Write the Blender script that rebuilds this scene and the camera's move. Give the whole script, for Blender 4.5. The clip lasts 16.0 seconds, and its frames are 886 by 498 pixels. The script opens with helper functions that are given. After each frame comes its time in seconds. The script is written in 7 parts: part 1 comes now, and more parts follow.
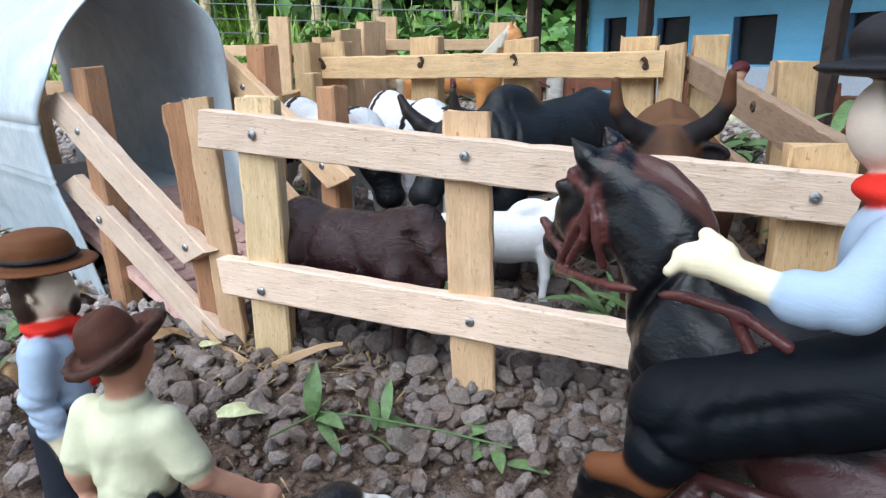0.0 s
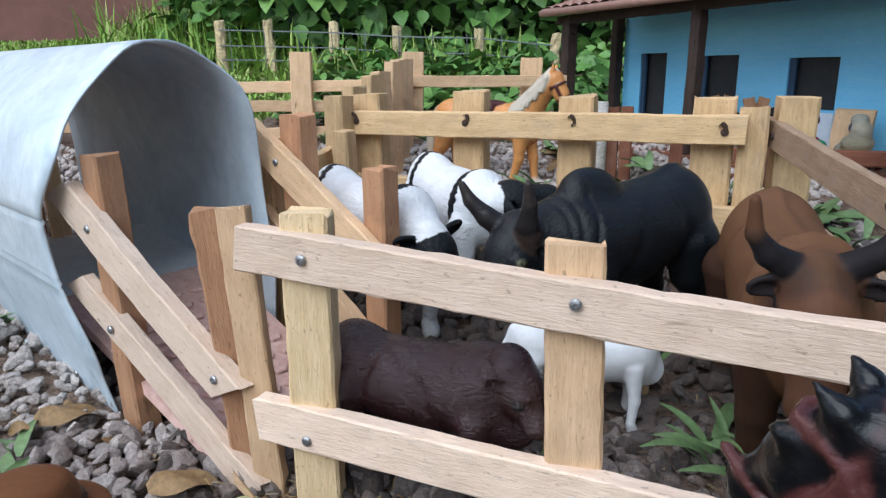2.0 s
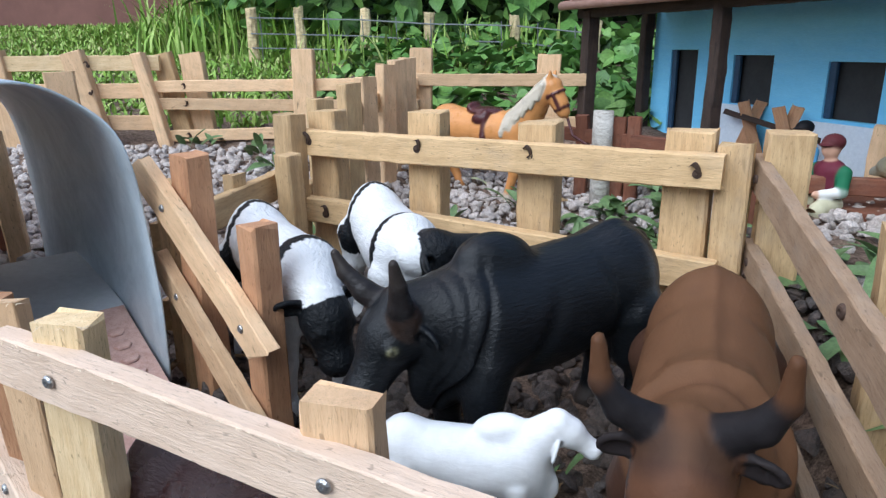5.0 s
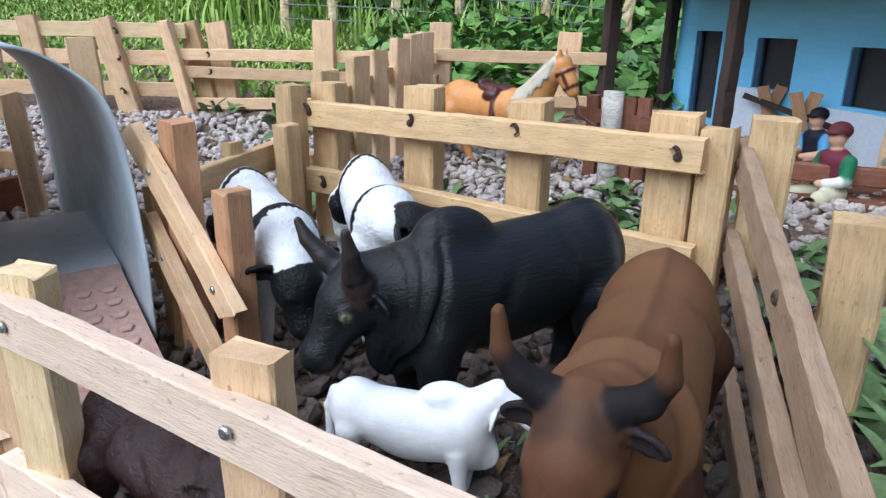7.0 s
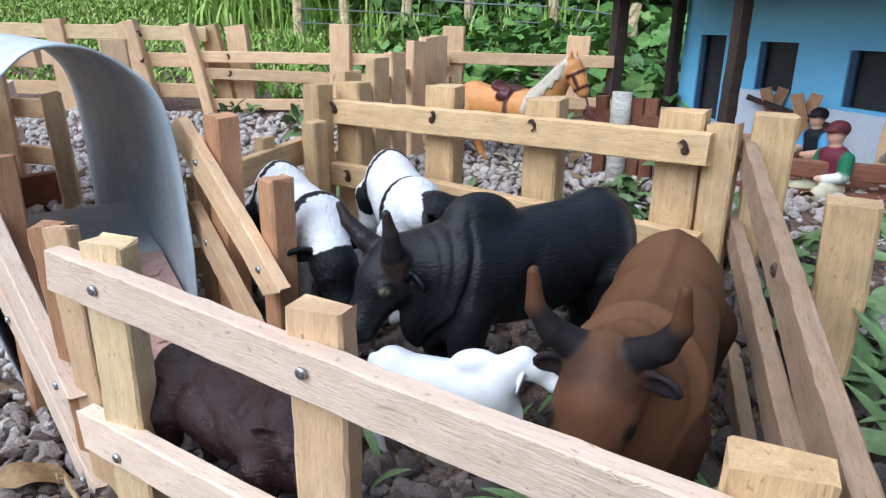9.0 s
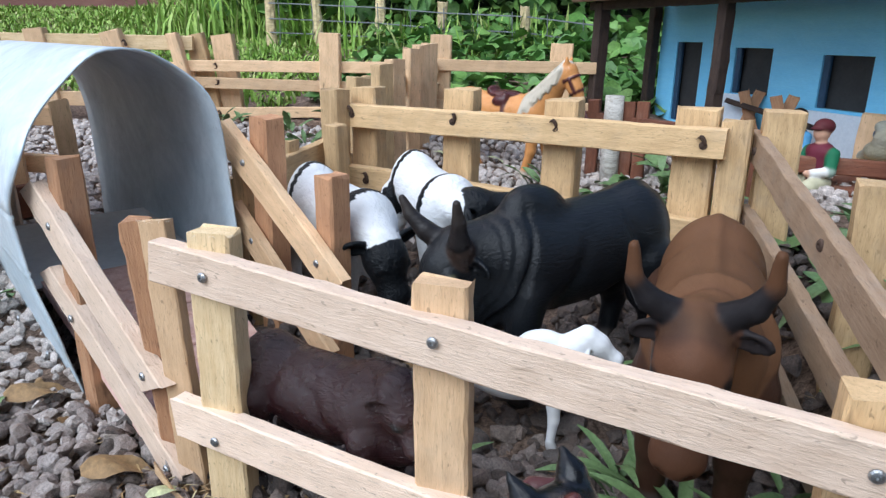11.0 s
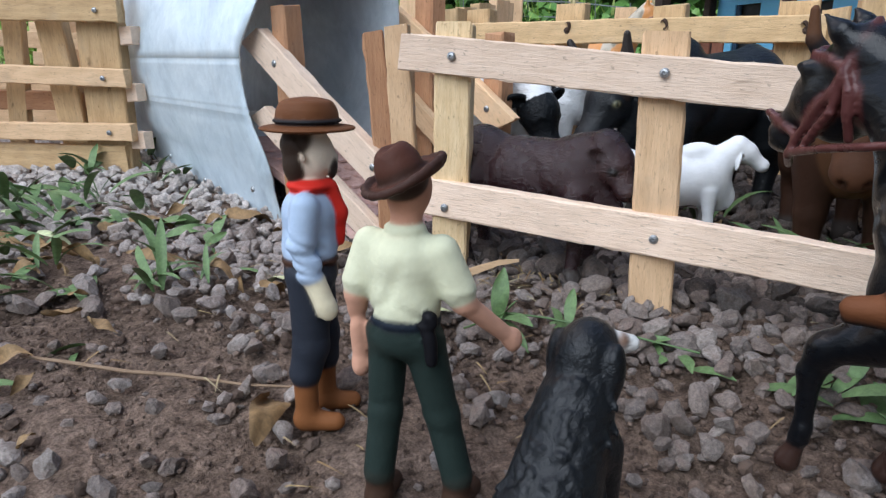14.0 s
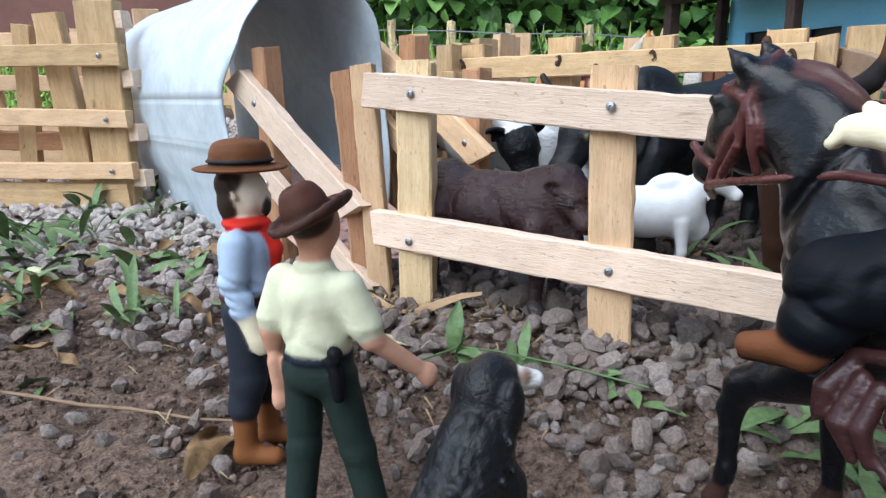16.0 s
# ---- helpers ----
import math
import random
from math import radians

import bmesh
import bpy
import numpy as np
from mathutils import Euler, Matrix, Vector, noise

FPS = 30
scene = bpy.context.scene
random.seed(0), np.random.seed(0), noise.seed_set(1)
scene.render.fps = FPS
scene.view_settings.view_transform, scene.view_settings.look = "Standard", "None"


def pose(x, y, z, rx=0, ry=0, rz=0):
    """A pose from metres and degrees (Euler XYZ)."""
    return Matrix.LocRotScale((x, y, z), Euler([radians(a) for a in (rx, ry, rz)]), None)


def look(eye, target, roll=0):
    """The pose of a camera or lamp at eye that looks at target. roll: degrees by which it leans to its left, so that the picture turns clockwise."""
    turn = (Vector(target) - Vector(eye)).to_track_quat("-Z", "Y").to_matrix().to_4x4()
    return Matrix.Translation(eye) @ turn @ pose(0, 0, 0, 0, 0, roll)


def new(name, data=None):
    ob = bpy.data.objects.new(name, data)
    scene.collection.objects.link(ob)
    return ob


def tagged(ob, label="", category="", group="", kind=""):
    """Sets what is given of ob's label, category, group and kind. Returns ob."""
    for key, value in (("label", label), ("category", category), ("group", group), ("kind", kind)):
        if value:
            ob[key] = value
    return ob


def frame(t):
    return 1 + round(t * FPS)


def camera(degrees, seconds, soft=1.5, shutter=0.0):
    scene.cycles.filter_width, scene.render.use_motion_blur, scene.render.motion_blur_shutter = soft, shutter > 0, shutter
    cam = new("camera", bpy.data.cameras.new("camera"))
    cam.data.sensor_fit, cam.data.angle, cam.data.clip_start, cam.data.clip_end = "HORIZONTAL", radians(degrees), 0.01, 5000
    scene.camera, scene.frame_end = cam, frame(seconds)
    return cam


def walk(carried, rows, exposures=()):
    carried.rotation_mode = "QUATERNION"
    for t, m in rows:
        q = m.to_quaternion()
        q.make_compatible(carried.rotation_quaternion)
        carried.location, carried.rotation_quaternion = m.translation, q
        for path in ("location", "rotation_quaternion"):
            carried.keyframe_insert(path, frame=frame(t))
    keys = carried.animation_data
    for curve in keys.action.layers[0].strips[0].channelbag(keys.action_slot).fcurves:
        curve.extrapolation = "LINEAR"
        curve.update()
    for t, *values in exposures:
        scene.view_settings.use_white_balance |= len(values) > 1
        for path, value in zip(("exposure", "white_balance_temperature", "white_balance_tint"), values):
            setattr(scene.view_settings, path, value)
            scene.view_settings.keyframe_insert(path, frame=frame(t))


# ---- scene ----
cam = camera(66.5, 16.0, soft=1.35)
METRES, EYE, TILT, LEAN, TURN = 0.55, 0.16, -16.0, 0.8, 0.0
ROWS = [
    (0.0, 0.0, 0.0, 0.0, -0.0, 0.0, 0.0),
    (0.5, -0.0146, 0.0178, 0.0111, -0.04, 0.83, 0.01),
    (1.0, -0.034, 0.0451, 0.0271, -0.03, 0.61, -0.05),
    (1.5, -0.0504, 0.0717, 0.0583, 0.1, 1.52, -0.18),
    (2.0, -0.0552, 0.1013, 0.0897, 0.58, 1.06, -0.3),
    (2.5, -0.0489, 0.1305, 0.1198, 1.49, 0.66, -0.53),
    (3.0, -0.0222, 0.1533, 0.1487, 2.26, 1.01, -0.68),
    (3.5, 0.0143, 0.1688, 0.1644, 3.05, 0.24, -0.83),
    (4.0, 0.0528, 0.1798, 0.1695, 4.04, -0.16, -1.25),
    (6.5, 0.1311, 0.2156, 0.1751, 9.03, -2.79, -3.28),
    (7.0, 0.1558, 0.1944, 0.1741, 9.44, -3.19, -4.18),
    (7.5, 0.1662, 0.178, 0.168, 9.73, -3.36, -4.36),
    (8.0, 0.1662, 0.1612, 0.1694, 9.76, -2.97, -4.22),
    (8.5, 0.1577, 0.1459, 0.1654, 9.81, -2.78, -4.38),
    (9.0, 0.1439, 0.1385, 0.1558, 9.71, -2.85, -4.36),
    (11.5, 0.0258, 0.0575, 0.1161, 4.67, -0.83, -2.92),
    (12.0, -0.014, 0.0212, 0.0628, 3.94, 0.03, -2.86),
    (12.5, -0.0626, -0.0108, 0.0195, 4.7, -0.69, -3.47),
    (13.0, -0.0772, -0.0322, -0.0227, 5.88, 0.04, -3.89),
    (13.5, -0.0808, -0.0316, -0.0566, 6.44, 0.04, -3.77),
    (14.0, -0.0789, -0.0335, -0.0754, 6.95, 0.23, -3.38),
    (14.5, -0.0579, -0.034, -0.0833, 7.28, 0.64, -2.98),
    (15.0, -0.0342, -0.0313, -0.0759, 7.55, 1.5, -2.87),
    (15.5, -0.0202, -0.029, -0.0735, 8.4, 2.01, -2.65),
    (16.0, -0.0164, -0.0289, -0.0692, 9.82, 2.65, -2.96),
]
walk(cam, [(t, pose(0, 0, EYE, TILT, LEAN, TURN) @ pose(METRES * x, METRES * y, METRES * z, 90 + pitch, roll, yaw)) for t, x, y, z, yaw, pitch, roll in ROWS],
     [(0, 0.90, 6430, 10), (1.0, 0.79, 6430, 10), (2.0, 0.63, 6420, 11), (4.0, 0.74, 6380, 11), (6.5, 0.90, 6280, 11), (9.0, 0.90, 6300, 12), (11.5, 0.78, 6400, 11), (12.5, 0.56, 6480, 12), (14.0, 0.66, 6480, 12), (15.0, 0.88, 6450, 11), (16.0, 0.95, 6450, 11)])

# ---- world and sun ----
world = bpy.data.worlds.new("overcast_sky")
scene.world = world
world.use_nodes = True
wn = world.node_tree.nodes
sky = wn.new("ShaderNodeTexSky")
sky.sky_type, sky.sun_disc = "NISHITA", False
sky.sun_elevation, sky.sun_rotation = radians(45), radians(310)
sky.dust_density = 1.5
wn["Background"].inputs["Strength"].default_value = 0.15
world.node_tree.links.new(sky.outputs[0], wn["Background"].inputs["Color"])
sun = new("sun", bpy.data.lights.new("sun", "SUN"))
sun.data.energy, sun.data.angle, sun.data.color = 2.5, radians(60), (0.88, 0.95, 1.0)
sun.matrix_world = look((-1.05, -1.7, 2.3), (0, 0.2, 0))


# ---- materials ----
def nodes_of(name, rough=0.6, metal=0.0, spec=0.5):
    mat = bpy.data.materials.new(name)
    mat.use_nodes = True
    bsdf = mat.node_tree.nodes["Principled BSDF"]
    bsdf.inputs["Roughness"].default_value = rough
    bsdf.inputs["Metallic"].default_value = metal
    bsdf.inputs["Specular IOR Level"].default_value = spec
    return mat, mat.node_tree.nodes, mat.node_tree.links.new, bsdf


def coords(n, l, scale=(1, 1, 1), kind="Object"):
    tc = n.new("ShaderNodeTexCoord")
    mp = n.new("ShaderNodeMapping")
    mp.inputs["Scale"].default_value = scale
    l(tc.outputs[kind], mp.inputs["Vector"])
    return mp.outputs[0]


def noise_tex(n, l, vec, scale, detail=6, rough=0.6, distortion=0.0):
    t = n.new("ShaderNodeTexNoise")
    t.inputs["Scale"].default_value = scale
    t.inputs["Detail"].default_value = detail
    t.inputs["Roughness"].default_value = rough
    t.inputs["Distortion"].default_value = distortion
    l(vec, t.inputs["Vector"])
    return t.outputs["Fac"]


def ramp(n, l, fac, stops):
    r = n.new("ShaderNodeValToRGB")
    e = r.color_ramp.elements
    while len(e) < len(stops):
        e.new(0.5)
    for k, (p, c) in zip(e, stops):
        k.position, k.color = p, (*c, 1)
    l(fac, r.inputs[0])
    return r.outputs[0]


def mix(n, l, fac, a, b, mode="MIX"):
    m = n.new("ShaderNodeMix")
    m.data_type, m.blend_type = "RGBA", mode
    for v, s in ((fac, m.inputs[0]), (a, m.inputs[6]), (b, m.inputs[7])):
        if isinstance(v, (int, float)):
            s.default_value = v
        elif isinstance(v, tuple):
            s.default_value = (*v, 1)
        else:
            l(v, s)
    return m.outputs[2]


def bump(n, l, bsdf, height, strength, distance):
    b = n.new("ShaderNodeBump")
    b.inputs["Strength"].default_value = strength
    b.inputs["Distance"].default_value = distance
    l(height, b.inputs["Height"])
    l(b.outputs[0], bsdf.inputs["Normal"])


def wood(name, light, dark, grey=(0.30, 0.25, 0.20), weather=0.25, saw=0.35):
    """Sawn slats: grain runs along the local x axis."""
    mat, n, l, bsdf = nodes_of(name, 0.72, spec=0.3)
    info = n.new("ShaderNodeObjectInfo")
    shift = n.new("ShaderNodeVectorMath")
    shift.operation = "MULTIPLY_ADD"
    tc = n.new("ShaderNodeTexCoord")
    l(info.outputs["Random"], shift.inputs[0])
    shift.inputs[1].default_value = (7.0, 3.0, 5.0)
    l(tc.outputs["Object"], shift.inputs[2])

    def mapped(sc):
        mp = n.new("ShaderNodeMapping")
        mp.inputs["Scale"].default_value = sc
        l(shift.outputs[0], mp.inputs["Vector"])
        return mp.outputs[0]
    grain = noise_tex(n, l, mapped((70, 620, 620)), 1.0, 5, 0.65, 1.6)
    ring = noise_tex(n, l, mapped((14, 130, 130)), 1.0, 3, 0.5, 1.6)
    fibre = noise_tex(n, l, mapped((150, 1500, 1500)), 1.0, 4, 0.7, 0.8)
    blot = noise_tex(n, l, mapped((40, 60, 60)), 1.0, 4, 0.6)
    wave = n.new('ShaderNodeTexWave')
    wave.inputs['Scale'].default_value = 1.0
    wave.inputs['Distortion'].default_value = 7.0
    wave.inputs['Detail'].default_value = 3.0
    turned = n.new('ShaderNodeMapping')
    turned.inputs['Scale'].default_value = (15, 15, 15)
    turned.inputs['Rotation'].default_value = (0, 0, 0.7)
    l(shift.outputs[0], turned.inputs['Vector'])
    l(turned.outputs[0], wave.inputs['Vector'])
    mids = tuple((a + b) / 2 for a, b in zip(light, dark))
    col = ramp(n, l, ring, [(0.30, dark), (0.48, mids), (0.62, light)])
    col = mix(n, l, 0.42, col, ramp(n, l, grain, [(0.30, dark), (0.58, light), (0.8, light)]))
    col = mix(n, l, 0.13, col, ramp(n, l, wave.outputs['Fac'], [(0.25, dark), (0.6, light), (0.9, tuple(min(0.9, v * 1.08) for v in light))]))
    col = mix(n, l, ramp(n, l, fibre, [(0.55, (0, 0, 0)), (0.70, (0.6, 0.6, 0.6))]), col, tuple(v * 0.55 for v in dark))
    col = mix(n, l, ramp(n, l, blot, [(0.52, (0, 0, 0)), (0.75, (weather, weather, weather))]), col, grey)
    knot = noise_tex(n, l, mapped((38, 95, 95)), 1.0, 2, 0.5, 0.6)
    col = mix(n, l, ramp(n, l, knot, [(0.70, (0, 0, 0)), (0.78, (0.75, 0.75, 0.75))]), col, tuple(v * 0.32 for v in dark))
    fleck = noise_tex(n, l, mapped((260, 620, 620)), 1.0, 2, 0.5, 0.5)
    col = mix(n, l, ramp(n, l, fleck, [(0.66, (0, 0, 0)), (0.74, (0.6, 0.6, 0.6))]), col, tuple(v * 0.42 for v in dark))
    hsv = n.new("ShaderNodeHueSaturation")
    val = n.new("ShaderNodeMapRange")
    val.inputs["To Min"].default_value, val.inputs["To Max"].default_value = 0.82, 1.12
    l(info.outputs["Random"], val.inputs[0])
    l(val.outputs[0], hsv.inputs["Value"])
    l(col, hsv.inputs["Color"])
    l(hsv.outputs[0], bsdf.inputs["Base Color"])
    h = mix(n, l, 0.06, mix(n, l, saw, grain, fibre), wave.outputs['Fac'])
    bump(n, l, bsdf, h, 0.65, 0.0011)
    return mat


def plain(name, c1, c2, scale=60, rough=0.6, metal=0.0, bumps=0.2, dist=0.0004, spec=0.5, stretch=(1, 1, 1)):
    """Two tones at two scales with fine relief."""
    mat, n, l, bsdf = nodes_of(name, rough, metal, spec)
    vec = coords(n, l, stretch)
    a = noise_tex(n, l, vec, scale, 6, 0.65)
    b = noise_tex(n, l, vec, scale * 7, 4, 0.7)
    col = ramp(n, l, a, [(0.32, c1), (0.68, c2)])
    col = mix(n, l, 0.25, col, ramp(n, l, b, [(0.35, tuple(v * 0.7 for v in c1)), (0.65, c2)]))
    l(col, bsdf.inputs["Base Color"])
    bump(n, l, bsdf, b, bumps, dist)
    return mat


def islands(name, tones, rough=0.85, scale=300, bumps=0.5, dist=0.0008):
    """Pieces in one mesh, each with its own tone."""
    mat, n, l, bsdf = nodes_of(name, rough, spec=0.35)
    geo = n.new("ShaderNodeNewGeometry")
    vec = coords(n, l)
    col = ramp(n, l, geo.outputs["Random Per Island"], [(i / max(1, len(tones) - 1), t) for i, t in enumerate(tones)])
    a = noise_tex(n, l, vec, scale, 6, 0.7)
    b = noise_tex(n, l, vec, scale * 5, 3, 0.7)
    col = mix(n, l, 0.55, col, ramp(n, l, a, [(0.3, (0.3, 0.3, 0.3)), (0.5, (0.8, 0.8, 0.8)), (0.72, (1.5, 1.48, 1.45))]), "MULTIPLY")
    l(col, bsdf.inputs["Base Color"])
    bump(n, l, bsdf, mix(n, l, 0.4, a, b), bumps, dist)
    return mat


def stone(name, tones, soil=0.6):
    """Rough crushed rock: each chip has its tone, with mineral specks and a brown film."""
    mat, n, l, bsdf = nodes_of(name, 0.88, spec=0.25)
    geo = n.new("ShaderNodeNewGeometry")
    vec = coords(n, l)
    col = ramp(n, l, geo.outputs["Random Per Island"], [(i / (len(tones) - 1), t) for i, t in enumerate(tones)])
    coarse = noise_tex(n, l, vec, 190, 5, 0.6)
    mid_ = noise_tex(n, l, vec, 700, 8, 0.75)
    fine = noise_tex(n, l, vec, 2600, 4, 0.7)
    film = noise_tex(n, l, vec, 90, 4, 0.6, 0.5)
    col = mix(n, l, 0.75, col, ramp(n, l, mid_, [(0.32, (0.30, 0.28, 0.28)), (0.5, (0.92, 0.92, 0.92)), (0.68, (1.5, 1.48, 1.45))]), "MULTIPLY")
    col = mix(n, l, ramp(n, l, coarse, [(0.50, (0, 0, 0)), (0.66, (0.35, 0.35, 0.35))]), col, (0.30, 0.20, 0.165))
    col = mix(n, l, ramp(n, l, fine, [(0.60, (0, 0, 0)), (0.68, (0.55, 0.55, 0.55))]), col, (0.52, 0.48, 0.46))
    col = mix(n, l, ramp(n, l, fine, [(0.33, (0.6, 0.6, 0.6)), (0.41, (0, 0, 0))]), col, (0.10, 0.085, 0.08))
    col = mix(n, l, ramp(n, l, film, [(0.52, (0, 0, 0)), (0.70, (soil, soil, soil))]), col, (0.155, 0.115, 0.09))
    l(col, bsdf.inputs["Base Color"])
    bump(n, l, bsdf, mix(n, l, 0.3, mid_, fine), 1.0, 0.0024)
    return mat


def soil(name, dark, light):
    """Crumbly earth: clods, grains and bits of dry matter."""
    mat, n, l, bsdf = nodes_of(name, 0.95, spec=0.15)
    vec = coords(n, l)
    patch = noise_tex(n, l, vec, 22, 4, 0.6)
    clod = noise_tex(n, l, vec, 210, 6, 0.7, 0.4)
    grain = noise_tex(n, l, vec, 850, 6, 0.75)
    fine = noise_tex(n, l, vec, 2400, 3, 0.7)
    mean = tuple((a + b) / 2 for a, b in zip(dark, light))
    col = ramp(n, l, clod, [(0.34, dark), (0.5, mean), (0.68, light)])
    col = mix(n, l, 0.8, col, ramp(n, l, grain, [(0.34, (0.40, 0.38, 0.37)), (0.5, (0.95, 0.95, 0.95)), (0.66, (1.45, 1.42, 1.38))]), "MULTIPLY")
    col = mix(n, l, 0.5, col, ramp(n, l, patch, [(0.35, (0.72, 0.70, 0.68)), (0.65, (1.2, 1.2, 1.2))]), "MULTIPLY")
    col = mix(n, l, ramp(n, l, fine, [(0.64, (0, 0, 0)), (0.70, (0.5, 0.5, 0.5))]), col, (0.42, 0.33, 0.25))
    l(col, bsdf.inputs["Base Color"])
    bump(n, l, bsdf, mix(n, l, 0.45, clod, grain), 1.0, 0.007)
    return mat


def painted(name, rough=0.45, scale=(160, 160, 160), strength=0.35, spec=0.16, depth=0.0011):
    """Moulded plastic figure; the paint is held in the mesh."""
    mat, n, l, bsdf = nodes_of(name, rough, spec=spec)
    at = n.new("ShaderNodeAttribute")
    at.attribute_name = "paint"
    vec = coords(n, l, scale)
    a = noise_tex(n, l, vec, 1.0, 5, 0.6, 0.4)
    b = noise_tex(n, l, coords(n, l), 90, 5, 0.6)
    col = mix(n, l, 0.35, at.outputs["Color"], ramp(n, l, b, [(0.3, (0.55, 0.55, 0.55)), (0.65, (1, 1, 1))]), "MULTIPLY")
    l(col, bsdf.inputs["Base Color"])
    rr = n.new("ShaderNodeMapRange")
    rr.inputs["To Min"].default_value, rr.inputs["To Max"].default_value = rough - 0.1, rough + 0.2
    l(b, rr.inputs[0])
    l(rr.outputs[0], bsdf.inputs["Roughness"])
    bump(n, l, bsdf, a, strength, depth)
    return mat


def galvanised():
    """Dull zinc sheet: spangle, worn grey patches and brownish stains."""
    mat, n, l, bsdf = nodes_of("galvanised_sheet", 0.45, 0.18)
    vec = coords(n, l)
    cells = n.new("ShaderNodeTexVoronoi")
    cells.inputs["Scale"].default_value = 170
    l(vec, cells.inputs["Vector"])
    spangle = n.new("ShaderNodeSeparateColor")
    l(cells.outputs["Color"], spangle.inputs[0])
    worn = noise_tex(n, l, vec, 16, 7, 0.7, 0.6)
    stain = noise_tex(n, l, coords(n, l, (1, 1, 0.5)), 11, 6, 0.65, 1.0)
    fine = noise_tex(n, l, vec, 260, 4, 0.7)
    col = ramp(n, l, worn, [(0.34, (0.39, 0.47, 0.53)), (0.5, (0.52, 0.61, 0.67)), (0.66, (0.65, 0.74, 0.80))])
    col = mix(n, l, 0.22, col, ramp(n, l, spangle.outputs[0], [(0, (0.46, 0.54, 0.60)), (1, (0.70, 0.78, 0.83))]))
    col = mix(n, l, ramp(n, l, stain, [(0.58, (0, 0, 0)), (0.76, (0.35, 0.35, 0.35))]), col, (0.27, 0.26, 0.25))
    col = mix(n, l, ramp(n, l, fine, [(0.62, (0, 0, 0)), (0.72, (0.3, 0.3, 0.3))]), col, (0.24, 0.26, 0.28))
    l(col, bsdf.inputs["Base Color"])
    l(ramp(n, l, worn, [(0.35, (0.5, 0.5, 0.5)), (0.65, (0.36, 0.36, 0.36))]), bsdf.inputs["Roughness"])
    bump(n, l, bsdf, mix(n, l, 0.6, worn, fine), 0.25, 0.0010)
    return mat


PINE = wood("fresh_pine", (0.745, 0.502, 0.302), (0.56, 0.355, 0.198))
PINE_PALE = wood("pale_pine", (0.81, 0.625, 0.49), (0.68, 0.495, 0.365), weather=0.18)
PINE_YELLOW = wood("yellow_pine", (0.80, 0.61, 0.37), (0.60, 0.405, 0.205), weather=0.12)
PINE_AGED = wood("aged_pine", (0.655, 0.445, 0.24), (0.44, 0.278, 0.136), weather=0.30)
PINE_RED = wood("reddish_hardwood", (0.52, 0.28, 0.15), (0.36, 0.17, 0.09), weather=0.2)
PINE_GREY = wood("weathered_wood", (0.36, 0.245, 0.16), (0.23, 0.145, 0.088), (0.26, 0.215, 0.175), 0.55)
STAINED = wood("dark_stained_wood", (0.055, 0.034, 0.026), (0.02, 0.013, 0.011), (0.07, 0.05, 0.04), 0.3)
TERRACOTTA_WOOD = wood("red_brown_painted_wood", (0.20, 0.075, 0.042), (0.12, 0.042, 0.025), weather=0.2)
PEELED = wood("peeled_branch", (0.78, 0.63, 0.36), (0.40, 0.27, 0.15), (0.16, 0.11, 0.08), weather=0.75)
BIRCH = wood("white_bark", (0.72, 0.68, 0.62), (0.22, 0.19, 0.16), weather=0.3)
STEEL = plain("zinc_screw", (0.24, 0.25, 0.26), (0.50, 0.51, 0.52), 900, 0.35, 0.9, 0.3, 0.0002)
RUST = plain("rusty_screw", (0.05, 0.03, 0.022), (0.11, 0.065, 0.045), 900, 0.7, 0.4, 0.4, 0.0003)
TIN = galvanised()
RAMP_RED = plain("red_brown_ramp", (0.56, 0.31, 0.25), (0.78, 0.53, 0.46), 160, 0.75, 0, 0.5, 0.0006)
DIRT = soil("damp_soil", (0.088, 0.058, 0.043), (0.45, 0.32, 0.247))
CRUMB = islands("soil_crumb", [(0.10, 0.066, 0.050), (0.19, 0.13, 0.10), (0.27, 0.19, 0.148)], 0.95, 700, 1.0, 0.0015)
STONE = stone("crushed_stone", [(0.215, 0.172, 0.150), (0.335, 0.278, 0.248), (0.265, 0.203, 0.174), (0.45, 0.39, 0.355), (0.245, 0.205, 0.185), (0.345, 0.272, 0.234)])
# paler tones with less brown film, for the ground at the back
STONE_PALE = stone("pale_stone", [(0.52, 0.46, 0.42), (0.66, 0.59, 0.55), (0.56, 0.49, 0.445), (0.74, 0.67, 0.63), (0.54, 0.485, 0.45), (0.66, 0.57, 0.51)], 0.25)
# darker tones of the crushed stone, for the pen floor
STONE_DARK = stone("dark_stone", [(0.095, 0.076, 0.068), (0.15, 0.125, 0.115), (0.12, 0.094, 0.083), (0.19, 0.165, 0.152), (0.105, 0.09, 0.084), (0.155, 0.122, 0.105)])
STONE_MID = stone("pinkish_stone", [(0.34, 0.285, 0.26), (0.46, 0.40, 0.37), (0.40, 0.33, 0.30), (0.54, 0.48, 0.45), (0.37, 0.32, 0.30), (0.46, 0.385, 0.34)], 0.35)
LEAF = islands("green_leaves", [(0.06, 0.15, 0.035), (0.12, 0.27, 0.06), (0.05, 0.12, 0.03), (0.20, 0.36, 0.09), (0.10, 0.22, 0.05), (0.15, 0.30, 0.07)], 0.5, 200, 0.2, 0.0005)
GRASS = islands("grass_blades", [(0.19, 0.35, 0.05), (0.29, 0.46, 0.08), (0.17, 0.31, 0.05), (0.37, 0.52, 0.12), (0.45, 0.47, 0.18)], 0.55, 200, 0.2, 0.0004)
